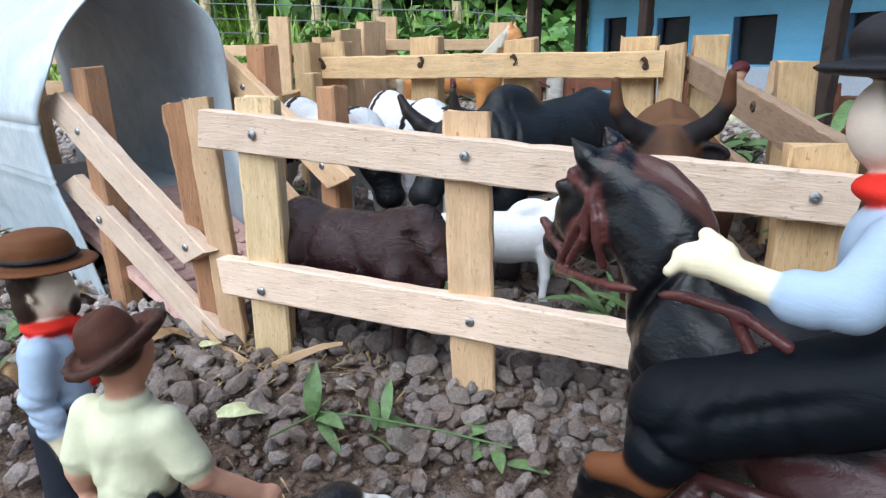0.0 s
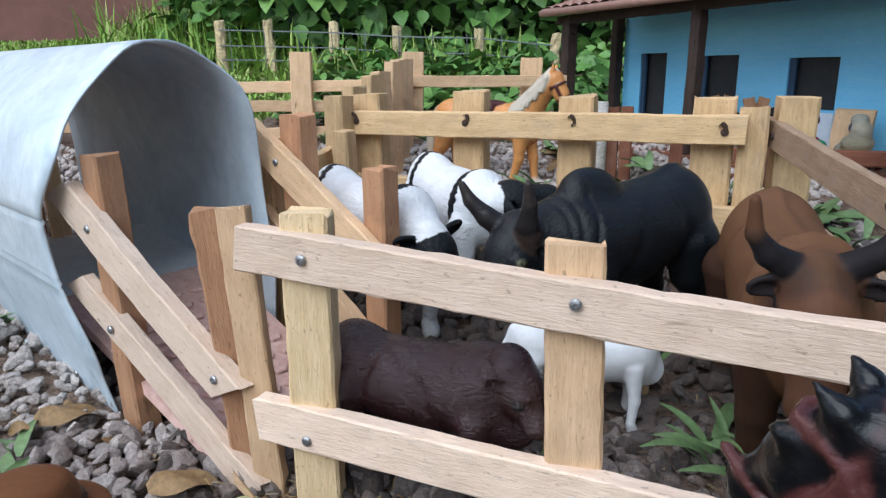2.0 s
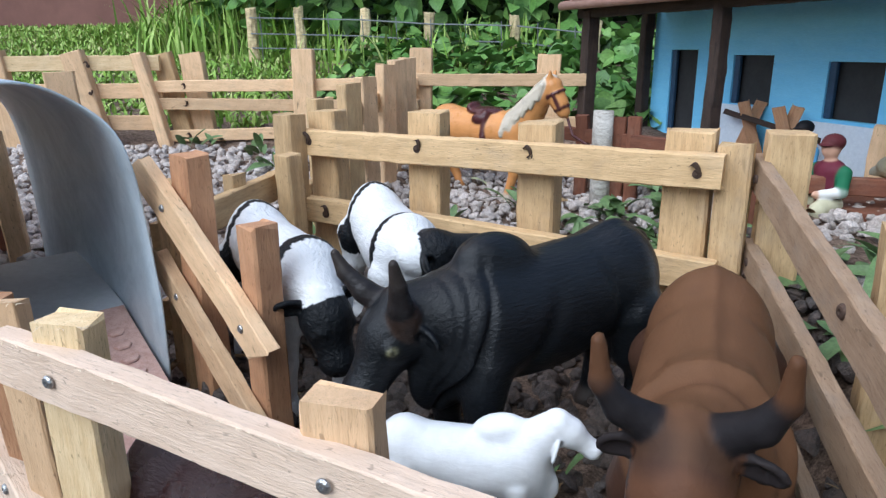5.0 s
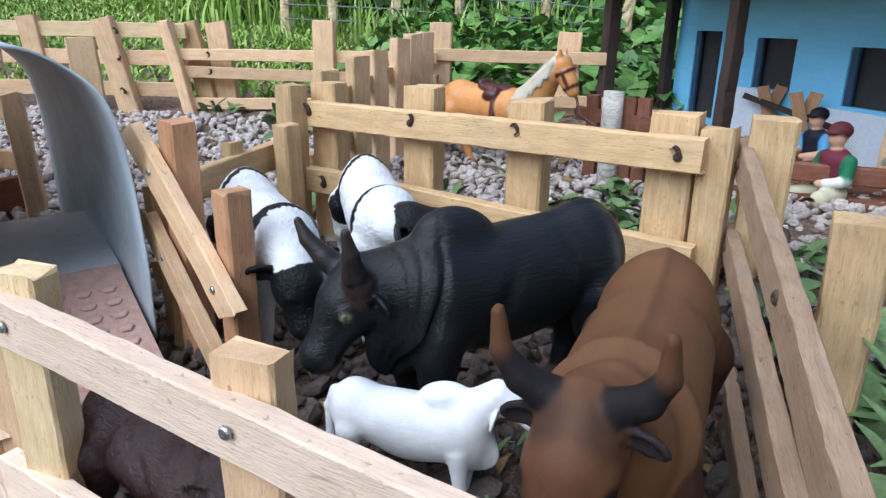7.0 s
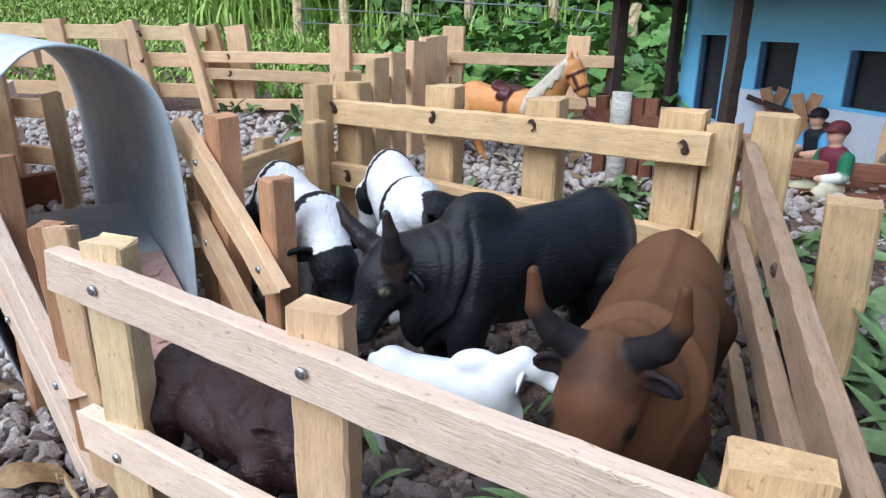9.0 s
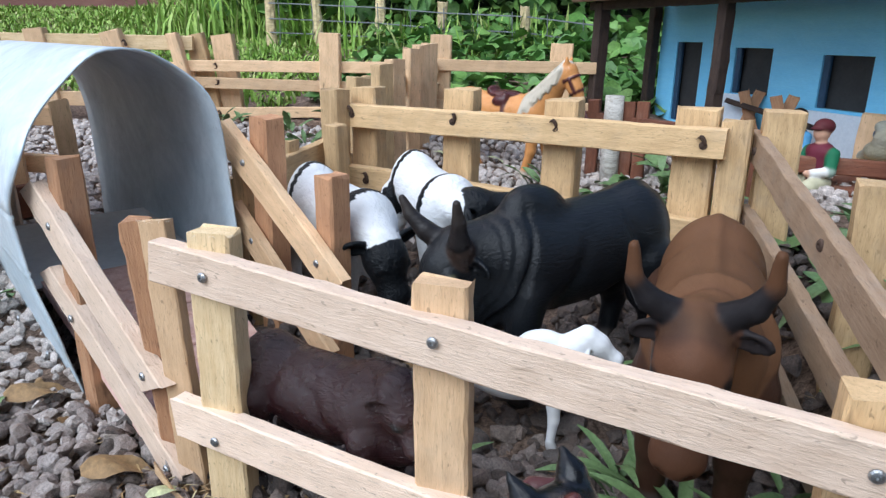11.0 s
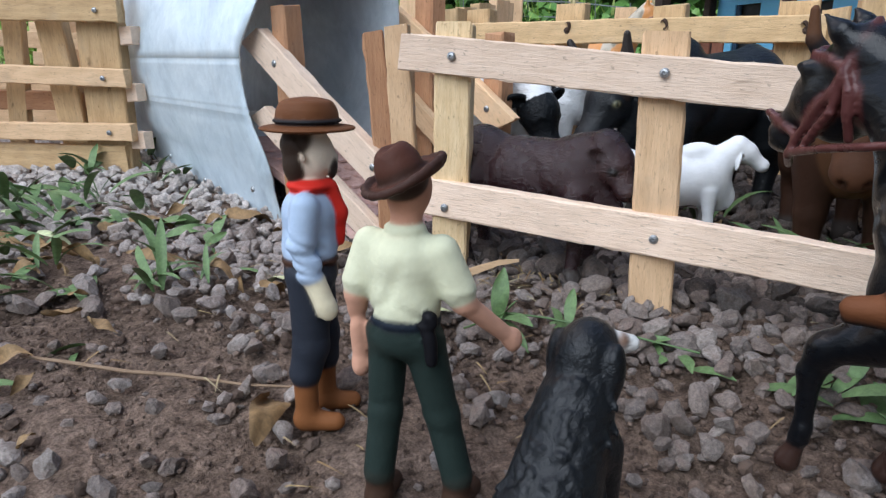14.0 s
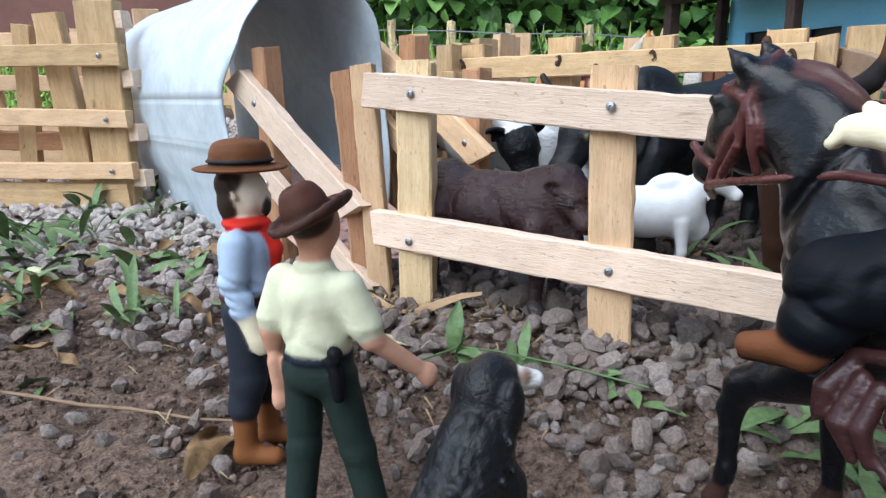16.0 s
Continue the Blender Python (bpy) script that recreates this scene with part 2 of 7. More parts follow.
DRY = islands("dry_leaves", [(0.30, 0.17, 0.075), (0.42, 0.31, 0.15), (0.22, 0.12, 0.055), (0.48, 0.42, 0.25)], 0.7, 300, 0.5, 0.0008)
BLUE = plain("sky_blue_paint", (0.19, 0.62, 0.95), (0.24, 0.68, 0.97), 25, 0.55, 0, 0.15, 0.0004, stretch=(1, 1, 6))
PALE_BLUE = plain("whitish_paint", (0.62, 0.70, 0.78), (0.72, 0.78, 0.84), 40, 0.6)
NAVY_STRIP = plain("dark_blue_strip", (0.015, 0.05, 0.10), (0.03, 0.085, 0.16), 40, 0.6)
DARK_ROOM = plain("dark_room_board", (0.026, 0.026, 0.027), (0.045, 0.044, 0.044), 40, 0.8)
TILE = plain("clay_roof", (0.27, 0.145, 0.11), (0.40, 0.235, 0.19), 60, 0.75, 0, 0.3, 0.0006)
RED_WALL = plain("red_brown_plaster", (0.15, 0.062, 0.048), (0.21, 0.092, 0.072), 4, 0.85, 0, 0.4, 0.002)
SHADE_WALL = plain("shade_wall_grey", (0.085, 0.09, 0.085), (0.13, 0.135, 0.125), 5, 0.9, 0, 0.4, 0.002)
WIRE = plain("dull_wire", (0.16, 0.17, 0.18), (0.30, 0.31, 0.32), 300, 0.5, 0.7)
FIGURE = painted("painted_vinyl", 0.48, (120, 300, 300), 0.3, 0.09)
PELT = painted("glossy_moulded_pelt", 0.22, (330, 1000, 1000), 0.9, 0.5, 0.0012)
CURLS = painted("glossy_moulded_curls", 0.33, (260, 480, 480), 0.6, 0.28, 0.0012)
SATIN = painted("satin_vinyl", 0.34, (160, 620, 620), 0.55, 0.24)
GLOSS = painted("glossy_vinyl", 0.25, (150, 260, 260), 0.4, 0.3)
FUR = painted("moulded_fur_vinyl", 0.38, (200, 430, 430), 0.9, 0.16, 0.0016)


# ---- helpers for meshes ----
rng = np.random.default_rng(7)


def ground_z(x, y):
    """Height of the sloping yard."""
    z = np.interp(y, (-3, -0.2, 0.1, 0.2, 0.27, 0.4, 0.6, 0.86, 1.05, 1.4, 1.7, 2.4, 4, 30), (-0.1, -0.04, -0.012, 0.002, 0.018, 0.026, 0.042, 0.065, 0.098, 0.148, 0.192, 0.290, 0.32, 0.40))
    side_z = np.interp(y, (-3, -0.2, 0.15, 0.3, 0.4, 0.6, 0.85, 1.05), (-0.1, -0.04, -0.006, 0.050, 0.070, 0.088, 0.088, 0.098))
    f = np.clip((x - 0.155) / 0.055, 0, 1)
    f = f * f * (3 - 2 * f)
    return z + f * np.maximum(side_z - z, 0) * (y < 1.05)


def mesh_of(name, verts, faces, mat, smooth=False):
    me = bpy.data.meshes.new(name)
    me.from_pydata(verts, [], faces)
    me.materials.append(mat)
    if smooth:
        me.polygons.foreach_set("use_smooth", [True] * len(me.polygons))
    me.update()
    return me


def thing(name, label, category, at=(0, 0, 0), group="", kind=""):
    """An Empty at a thing's base."""
    ob = new(name)
    ob.empty_display_size = 0.01
    ob.location = at
    return tagged(ob, label, category, group, kind)


def under(ob, parent):
    """Hang ob under parent, where it stands in the world."""
    m = ob.matrix_basis.copy()
    base = Matrix()
    chain = []
    p = parent
    while p:
        chain.append(p)
        p = p.parent
    for p in reversed(chain):
        base = base @ p.matrix_parent_inverse @ p.matrix_basis
    ob.parent = parent
    ob.matrix_parent_inverse = base.inverted()
    ob.matrix_basis = m
    return ob


def part(name, bm, material, parent, label="", smooth=False):
    me = bpy.data.meshes.new(name)
    bm.to_mesh(me)
    bm.free()
    me.materials.append(material)
    if smooth:
        me.polygons.foreach_set("use_smooth", [True] * len(me.polygons))
    ob = new(name, me)
    if label:
        tagged(ob, label)
    return under(ob, parent) if parent else ob


def board_mesh(name, length, wide, thick, mat, rough=0.0006, seed=0, cut=0.0):
    """A sawn slat along x, edges slightly worn; cut: slant of its ends in metres."""
    r = np.random.default_rng(seed)
    n = max(5, int(length / 0.007))
    c = min(wide, thick) * 0.09
    a, b = wide / 2, thick / 2
    ring = [(a - c, b), (a, b - c), (a, -b + c), (a - c, -b), (-a + c, -b), (-a, -b + c), (-a, b - c), (-a + c, b)]
    verts, faces = [], []
    bow = r.normal(0, rough * 0.8, 2)
    fray = np.cumsum(r.normal(0, rough * 0.16, (n + 1, 2)), 0)
    fray -= np.linspace(0, 1, n + 1)[:, None] * fray[-1]
    for i in range(n + 1):
        t = i / n
        x = (t - 0.5) * length
        arch = 4 * t * (1 - t)
        for k, (y, z) in enumerate(ring):
            j = r.normal(0, rough * 0.30, 2) + fray[i]
            sl = cut * (y / a) * (1 if i in (0, n) else 0)
            e = r.normal(0, rough * 1.3) if i in (0, n) else 0
            verts.append((x + sl + e, y + j[0] + bow[0] * arch, z + j[1] * 0.6 + bow[1] * arch))
    for i in range(n):
        for k in range(8):
            p, q = i * 8 + k, i * 8 + (k + 1) % 8
            faces.append((p, p + 8, q + 8, q))
    faces.append(tuple(range(7, -1, -1))[::-1])
    faces.append(tuple(range(n * 8 + 7, n * 8 - 1, -1)))
    return mesh_of(name, verts, faces, mat)


SEED = [0]


def board(name, p, q, wide, thick, mat, parent, face=(0, -1, 0), label="", cut=0.0, rough=0.0006):
    """A slat from p to q; face: where its broad side looks."""
    SEED[0] += 1
    p, q = Vector(p), Vector(q)
    x = (q - p).normalized()
    f = Vector(face)
    z = (f - x * f.dot(x)).normalized()
    y = z.cross(x)
    m = Matrix((x, y, z)).transposed().to_4x4()
    m.translation = (p + q) / 2
    ob = new(name, board_mesh(name, (q - p).length, wide, thick, mat, rough, SEED[0], cut))
    ob.matrix_basis = m
    if label:
        tagged(ob, label)
    return under(ob, parent)


def screw_mesh(radius, mat):
    """A pan head with a cross slot."""
    bm = bmesh.new()
    prof = [(1.0, 0.0), (0.98, 0.25), (0.75, 0.5), (0.35, 0.58)]
    rows = [[bm.verts.new((radius * r * math.cos(a), radius * r * math.sin(a), radius * h)) for a in np.linspace(0, 2 * math.pi, 12, endpoint=False)] for r, h in prof]
    for a, b in zip(rows, rows[1:]):
        for i in range(12):
            bm.faces.new((a[i], a[(i + 1) % 12], b[(i + 1) % 12], b[i]))
    low = [bm.verts.new((v.co.x * 0.7, v.co.y * 0.7, radius * 0.22)) for v in rows[-1]]
    for i in range(12):
        bm.faces.new((rows[-1][i], rows[-1][(i + 1) % 12], low[(i + 1) % 12], low[i]))
    bm.faces.new(low)
    me = bpy.data.meshes.new("screw")
    bm.to_mesh(me)
    bm.free()
    me.materials.append(mat)
    return me


SCREW = screw_mesh(0.0021, STEEL)


def bent_nail():
    """A rusty nail, its shank hammered over into a hook on the wood."""
    bm = bmesh.new()
    pts = [(0.0017 * math.cos(a), 0.0034 * math.sin(a) + 0.0005, 0.0014 + 0.0008 * math.sin(a)) for a in np.linspace(-2.2, 2.3, 10)]
    rows = []
    for x, y, z in pts:
        rows.append([bm.verts.new((x + 0.0013 * math.cos(b), y + 0.0006 * math.cos(b), z + 0.0013 * math.sin(b))) for b in np.linspace(0, 6.283, 6, endpoint=False)])
    for a, b in zip(rows, rows[1:]):
        for i in range(6):
            bm.faces.new((a[i], a[(i + 1) % 6], b[(i + 1) % 6], b[i]))
    bm.faces.new(rows[0][::-1])
    bm.faces.new(rows[-1])
    ring = [[bm.verts.new((r * math.cos(a), r * math.sin(a) - 0.0022, h)) for a in np.linspace(0, 6.283, 10, endpoint=False)] for r, h in ((0.0026, 0), (0.0024, 0.0009))]
    for i in range(10):
        bm.faces.new((ring[0][i], ring[0][(i + 1) % 10], ring[1][(i + 1) % 10], ring[1][i]))
    bm.faces.new(ring[1])
    me = bpy.data.meshes.new("nail")
    bm.to_mesh(me)
    bm.free()
    me.materials.append(RUST)
    return me


NAIL = bent_nail()
RUSTY_SCREW = screw_mesh(0.0026, RUST)


def screw(at, parent, face=(0, -1, 0), mesh=None):
    """A screw head that looks along face, under its slat."""
    f = Vector(face).normalized()
    ob = new("nail" if mesh == NAIL else "screw", mesh or SCREW)
    k = rng.uniform(1.0, 1.25) if mesh else 1.0
    ob.matrix_basis = Matrix.Translation(Vector(at)) @ f.to_track_quat("Z", "Y").to_matrix().to_4x4() @ pose(0, 0, 0, 0, 0, rng.uniform(-45, 45) if mesh else rng.uniform(0, 360)) @ Matrix.Diagonal((k, k, k, 1))
    return under(ob, parent)


def post(parent, x, y, top, wide, thick, mat, face=(0, -1, 0), lean=(0, 0), sink=0.015, label="", cut=0.0):
    """An upright slat whose foot stands in the ground. lean: how far the top stands off the foot."""
    return board("post", (x - lean[0], y - lean[1], float(ground_z(x, y)) - sink), (x, y, top), wide, thick, mat, parent, face, label, cut)


# ---- ground ----
gx = np.concatenate([-np.geomspace(30, 0.9, 26), np.arange(-0.86, -0.36, 0.0095), np.arange(-0.36, 0.16, 0.004), np.arange(0.16, 0.72, 0.0095), np.geomspace(0.75, 30, 26)])
gy = np.concatenate([-np.geomspace(20, 0.3, 18), np.arange(-0.27, 0.03, 0.0095), np.arange(0.03, 0.30, 0.004), np.arange(0.30, 0.66, 0.0095), np.arange(0.67, 2.3, 0.025), np.geomspace(2.35, 40, 24)])
gverts = []
for yy in gy:
    for xx in gx:
        near = 1.0 if -1 < xx < 1 and -0.4 < yy < 2.4 else 0.0
        dz = near * (0.0035 * noise.noise((xx * 38, yy * 38, 0)) + 0.0026 * noise.noise((xx * 110, yy * 110, 3)) + 0.0014 * noise.noise((xx * 260, yy * 260, 7)) + 0.006 * noise.noise((xx * 9, yy * 9, 5)))
        gverts.append((xx, yy, float(ground_z(xx, yy)) + dz - 0.002))
w = len(gx)
gfaces = [(j * w + i, j * w + i + 1, (j + 1) * w + i + 1, (j + 1) * w + i) for j in range(len(gy) - 1) for i in range(w - 1)]
ground = new("ground", mesh_of("ground", gverts, gfaces, DIRT, True))
tagged(ground, "bare brown soil of a sloping yard", "ground", kind="structure")


# ---- gravel ----
def stones(name, places, label, mat=STONE):
    """places: rows of x, y, size. Angular chips, each cut by a few flat faces, lying on the ground."""
    bm = bmesh.new()
    bmesh.ops.create_icosphere(bm, subdivisions=2, radius=1.0)
    base = np.array([v.co[:] for v in bm.verts])
    tri = np.array([[v.index for v in f.verts] for f in bm.faces])
    bm.free()
    protos = []
    for k in range(40):
        v = base.copy()
        for _ in range(19):
            d = rng.normal(size=3)
            d /= np.linalg.norm(d)
            cutoff = rng.uniform(0.50, 0.83)
            over = np.maximum(v @ d - cutoff, 0)
            v -= over[:, None] * d
        v += rng.normal(0, 0.036, v.shape)
        v *= rng.uniform((0.9, 0.68, 0.5), (1.3, 1.0, 0.85))
        protos.append(v)
    small = []
    bm = bmesh.new()
    bmesh.ops.create_icosphere(bm, subdivisions=1, radius=1.0)
    b1 = np.array([v.co[:] for v in bm.verts])
    t1 = np.array([[v.index for v in f.verts] for f in bm.faces])
    bm.free()
    for k in range(30):
        v = b1 * rng.uniform((0.8, 0.65, 0.5), (1.3, 1.0, 0.85)) * rng.uniform(0.82, 1.12, (len(b1), 1))
        small.append(v)
    vs, fs, off = [], [], 0
    for x, y, s in places:
        fine = s > 0.0038 and y < 0.44
        v = (protos if fine else small)[rng.integers(30)] * s
        t = tri if fine else t1
        q = np.array(Euler((rng.normal(0, 0.5), rng.normal(0, 0.5), rng.uniform(0, 6.28))).to_matrix())
        v = v @ q.T
        z = float(ground_z(x, y)) + s * rng.uniform(0.05, 0.75)
        vs.append(v + (x, y, z))
        fs.append(t + off)
        off += len(v)
    vs, fs = np.concatenate(vs), np.concatenate(fs)
    ob = new(name, mesh_of(name, vs.tolist(), fs.tolist(), mat))
    return tagged(ob, label, "gravel", kind="stuff")


def scatter(x0, x1, y0, y1, gap, size, keep):
    """Jittered rows of x, y, size where keep(x, y) gives the chance of a stone."""
    rows = []
    for yy in np.arange(y0, y1, gap):
        for xx in np.arange(x0, x1, gap):
            x, y = xx + rng.uniform(-0.6, 0.6) * gap, yy + rng.uniform(-0.6, 0.6) * gap
            if rng.random() < keep(x, y):
                rows.append((x, y, size * min(1.7, rng.lognormal(0, 0.33))))
    return rows


def yard_cover(x, y):
    """Gravel along the fence and chute, thin on the bare soil in front."""
    edge = 0.228 - 0.12 * max(0.0, min(1.0, (x + 0.03) / 0.06)) + 0.025 * noise.noise((x * 14, y * 14, 1))
    if x < -0.16:
        edge += 0.10 * min(1.0, (-0.16 - x) / 0.14)
    if y > edge:
        if x > 0.0 and y < 0.225:
            return 0.42
        return 0.95 if y > edge + 0.05 else 0.66
    return 0.10 + 0.40 * max(0.0, noise.noise((x * 22, y * 22, 8)))


near_stones = scatter(-0.42, 0.26, 0.03, 0.36, 0.0070, 0.0050, yard_cover)
near_stones += scatter(-0.42, 0.26, 0.03, 0.36, 0.0060, 0.0024, lambda x, y: 0.5 * yard_cover(x, y))
stones("side_gravel", [r for r in near_stones if r[0] < -0.15 - 0.2 * max(0, 0.30 - r[1]) and r[1] > 0.245], "pale pinkish crushed stone beside the metal chute", STONE_MID)
near_stones = [r for r in near_stones if not (r[0] < -0.15 - 0.2 * max(0, 0.30 - r[1]) and r[1] > 0.245)]
stones("front_gravel", near_stones, "pinkish grey crushed stone strewn along the fence")
crumbs = stones("soil_crumbs", scatter(-0.40, 0.16, 0.03, 0.27, 0.0040, 0.0009, lambda x, y: 0.85) + scatter(-0.40, 0.16, 0.03, 0.27, 0.0095, 0.0020, lambda x, y: 0.45), "crumbs of brown soil on the bare ground", CRUMB)
pen = scatter(-0.16, 0.24, 0.33, 0.62, 0.0084, 0.0055, lambda x, y: 0.92)
for x, y, s_ in scatter(-0.11, 0.14, 0.006, 0.045, 0.0085, 0.0068, lambda x, y: 0.8):
    pen.append((x, y + 0.2775 - 0.346 * (x - 0.0095), s_))
stones("pen_gravel", pen, "grey crushed stone covering the floor of the pen", STONE_DARK)
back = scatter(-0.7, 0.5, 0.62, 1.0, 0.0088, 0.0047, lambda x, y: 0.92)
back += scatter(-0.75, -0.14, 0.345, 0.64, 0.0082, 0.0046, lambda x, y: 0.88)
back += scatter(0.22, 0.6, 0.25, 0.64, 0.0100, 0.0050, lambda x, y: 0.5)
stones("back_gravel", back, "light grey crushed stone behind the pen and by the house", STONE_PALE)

# ---- front fence of the pen ----
fence = thing("front_fence", "light sawn pine rail fence with screwed slats along the pen", "fence", (0, 0.27, 0.02), "pen fences")
along = Vector((0.208, -0.072, 0)).normalized()
out = Vector((along.y, -along.x, 0))
post(fence, -0.0825, 0.3065, 0.143, 0.0178, 0.012, PINE_YELLOW, (-0.1, -1, 0), (0.001, 0.000))
post(fence, 0.0095, 0.2775, 0.1380, 0.0190, 0.012, PINE, (-0.12, -1, 0), (-0.003, 0.006))
post(fence, 0.1320, 0.2370, 0.1285, 0.0225, 0.014, PINE_AGED, (-0.25, -1, 0))
post(fence, -0.1140, 0.3205, 0.1425, 0.0125, 0.007, PINE, (-0.1, -1, 0), (-0.008, 0.004))
top = board("rail", (-0.1080, 0.3080, 0.1300), (0.1395, 0.2225, 0.1110), 0.0172, 0.0075, PINE_PALE, fence, out, cut=0.0008)
low = board("rail", (-0.1060, 0.3085, 0.0610), (0.1300, 0.2270, 0.0440), 0.0182, 0.0075, PINE_PALE, fence, out, cut=-0.001)
for at in ((-0.0833, 0.2950, 0.128), (0.0078, 0.2635, 0.122), (0.1247, 0.2233, 0.1121)):
    screw(at, top, out)
for at in ((-0.0861, 0.2970, 0.0556), (0.0098, 0.2640, 0.0522), (0.112, 0.2290, 0.0455)):
    screw(at, low, out)

# ---- wings that lead to the chute ----
wing = thing("chute_wing", "slanting pale pine boards screwed to reddish posts beside the ramp", "fence", (-0.16, 0.34, 0.02), "chute wings")
wa = Vector((0.0695, -0.0498, 0)).normalized()
wout = Vector((wa.y, -wa.x, 0))
post(wing, -0.193, 0.379, 0.156, 0.0145, 0.013, PINE_RED, wout, (-0.009, 0.010))
post(wing, -0.1285, 0.330, 0.139, 0.0110, 0.012, PINE_RED, (0.2, -1, 0), (-0.010, 0.004))
b1 = board("rail", (-0.2150, 0.3835, 0.1395), (-0.1205, 0.3181, 0.0664), 0.0185, 0.0075, PINE_PALE, wing, wout, cut=0.006)
b2 = board("rail", (-0.2130, 0.3835, 0.0935), (-0.1140, 0.3160, 0.0231), 0.0150, 0.0065, PINE_PALE, wing, wout, cut=0.005)
for b, at in ((b1, (-0.1968, 0.3665, 0.1234)), (b1, (-0.1273, 0.3182, 0.0713)), (b2, (-0.1921, 0.3650, 0.0749)), (b2, (-0.1201, 0.3155, 0.0264))):
    screw(at, b, wout)

wing2 = thing("chute_wing", "slanting pine boards on posts along the pen side of ramp", "fence", (-0.1, 0.43, 0.03), "chute wings")
post(wing2, -0.0675, 0.4200, 0.1425, 0.0150, 0.014, PINE_RED, wout)
post(wing2, -0.1190, 0.4640, 0.1680, 0.0170, 0.015, PINE_RED, wout)
post(wing2, -0.140, 0.476, 0.1500, 0.0140, 0.012, PINE_AGED, wout)
b3 = board("rail", (-0.1540, 0.4745, 0.1610), (-0.0620, 0.4000, 0.0880), 0.0180, 0.0070, PINE, wing2, wout, cut=0.006)
b4 = board("rail", (-0.1480, 0.4700, 0.1120), (-0.0700, 0.4060, 0.0440), 0.0140, 0.0070, PINE, wing2, wout, cut=0.005)
for b, at in ((b3, (-0.1304, 0.4513, 0.1420)), (b3, (-0.0739, 0.4055, 0.0969)), (b4, (-0.128, 0.4500, 0.094))):
    screw(at, b, wout)

# ---- back and side fences of the pen ----
bfence = thing("back_fence", "aged pine rail fence with dark rusty screws behind the cattle", "fence", (0.02, 0.58, 0.04), "pen fences")
ba = Vector((0.258, -0.114, 0)).normalized()
bout = Vector((ba.y, -ba.x, 0))
for x, y, top_z, wd in ((-0.098, 0.650, 0.173, 0.026), (-0.0135, 0.614, 0.1755, 0.026), (0.0645, 0.580, 0.1715, 0.026), (0.1515, 0.542, 0.1715, 0.027)):
    post(bfence, x, y, top_z, wd, 0.018, PINE_AGED, bout)
post(bfence, 0.1730, 0.5290, 0.1650, 0.0185, 0.016, PINE_AGED, bout)
post(bfence, -0.1215, 0.6300, 0.1720, 0.0190, 0.018, PINE_AGED, (-0.6, -1, 0))
post(bfence, -0.1140, 0.5980, 0.1465, 0.0140, 0.016, PINE_AGED, (-0.4, -1, 0))
up = board("rail", (-0.1215, 0.6415, 0.1500), (0.1640, 0.5170, 0.1515), 0.0195, 0.010, PINE_AGED, bfence, bout)
lo = board("rail", (-0.1180, 0.6350, 0.1000), (0.1650, 0.5170, 0.0900), 0.0190, 0.010, PINE_AGED, bfence, bout)
for at in ((-0.1088, 0.6310, 0.154), (-0.0188, 0.5915, 0.1546), (0.0567, 0.5590, 0.1555), (0.1489, 0.5185, 0.152)):
    screw(at, up, bout, NAIL)
for at in ((-0.095, 0.6200, 0.1005), (0.03, 0.565, 0.096)):
    screw(at, lo, bout, NAIL)

sfence = thing("side_fence", "weathered grey slats on thick aged pine posts beside the pen", "fence", (0.17, 0.4, 0.03), "pen fences")
so = Vector((-1, -0.12, 0))
post(sfence, 0.2010, 0.5300, 0.1715, 0.0240, 0.020, PINE_AGED, (-0.2, -1, 0))
post(sfence, 0.1960, 0.3880, 0.1540, 0.0195, 0.017, PINE_AGED, (-0.3, -1, 0))
r1 = board("rail", (0.1890, 0.5420, 0.1490), (0.1490, 0.2280, 0.1140), 0.0180, 0.0070, PINE_GREY, sfence, so)
r2 = board("rail", (0.1870, 0.5340, 0.1010), (0.1510, 0.2480, 0.0850), 0.0165, 0.0070, PINE_GREY, sfence, so)
board("rail", (0.1870, 0.5300, 0.0480), (0.1540, 0.2700, 0.0420), 0.0150, 0.0070, PINE_GREY, sfence, so)
for at in ((0.1825, 0.520, 0.1470), (0.1625, 0.3600, 0.1320)):
    screw(at, r1, so, RUSTY_SCREW)
screw((0.1815, 0.515, 0.100), r2, so, RUSTY_SCREW)

lfence = thing("side_fence", "low sawn pine slats closing the pen beside the chute", "fence", (-0.135, 0.55, 0.04), "pen fences")
post(lfence, -0.1420, 0.5680, 0.1375, 0.0130, 0.010, PINE_AGED, (0.9, -0.4, 0))
board("rail", (-0.1520, 0.4800, 0.1160), (-0.1260, 0.6300, 0.1230), 0.0200, 0.008, PINE_AGED, lfence, (1, -0.15, 0))
board("rail", (-0.1520, 0.4800, 0.0700), (-0.1260, 0.6300, 0.0800), 0.0190, 0.008, PINE_AGED, lfence, (1, -0.15, 0))

# ---- row of posts running back, and the far fence ----
row = thing("paddock_fence", "row of rough pine posts and rails running back from the pen", "fence", (-0.11, 0.85, 0.06), "paddock fences")
for x, y, tz, m in ((-0.118, 0.700, 0.178, PINE_AGED), (-0.108, 0.760, 0.187, PINE_AGED), (-0.106, 0.820, 0.190, PINE), (-0.096, 0.880, 0.200, PINE), (-0.094, 0.935, 0.204, PINE), (-0.090, 0.985, 0.206, PINE)):
    post(row, x, y, tz, 0.020, 0.014, m, (0.8, -0.6, 0), (rng.normal(0, 0.002), 0))
board("rail", (-0.122, 0.66, 0.146), (-0.094, 1.04, 0.176), 0.017, 0.007, PINE_AGED, row, (1, 0, 0))
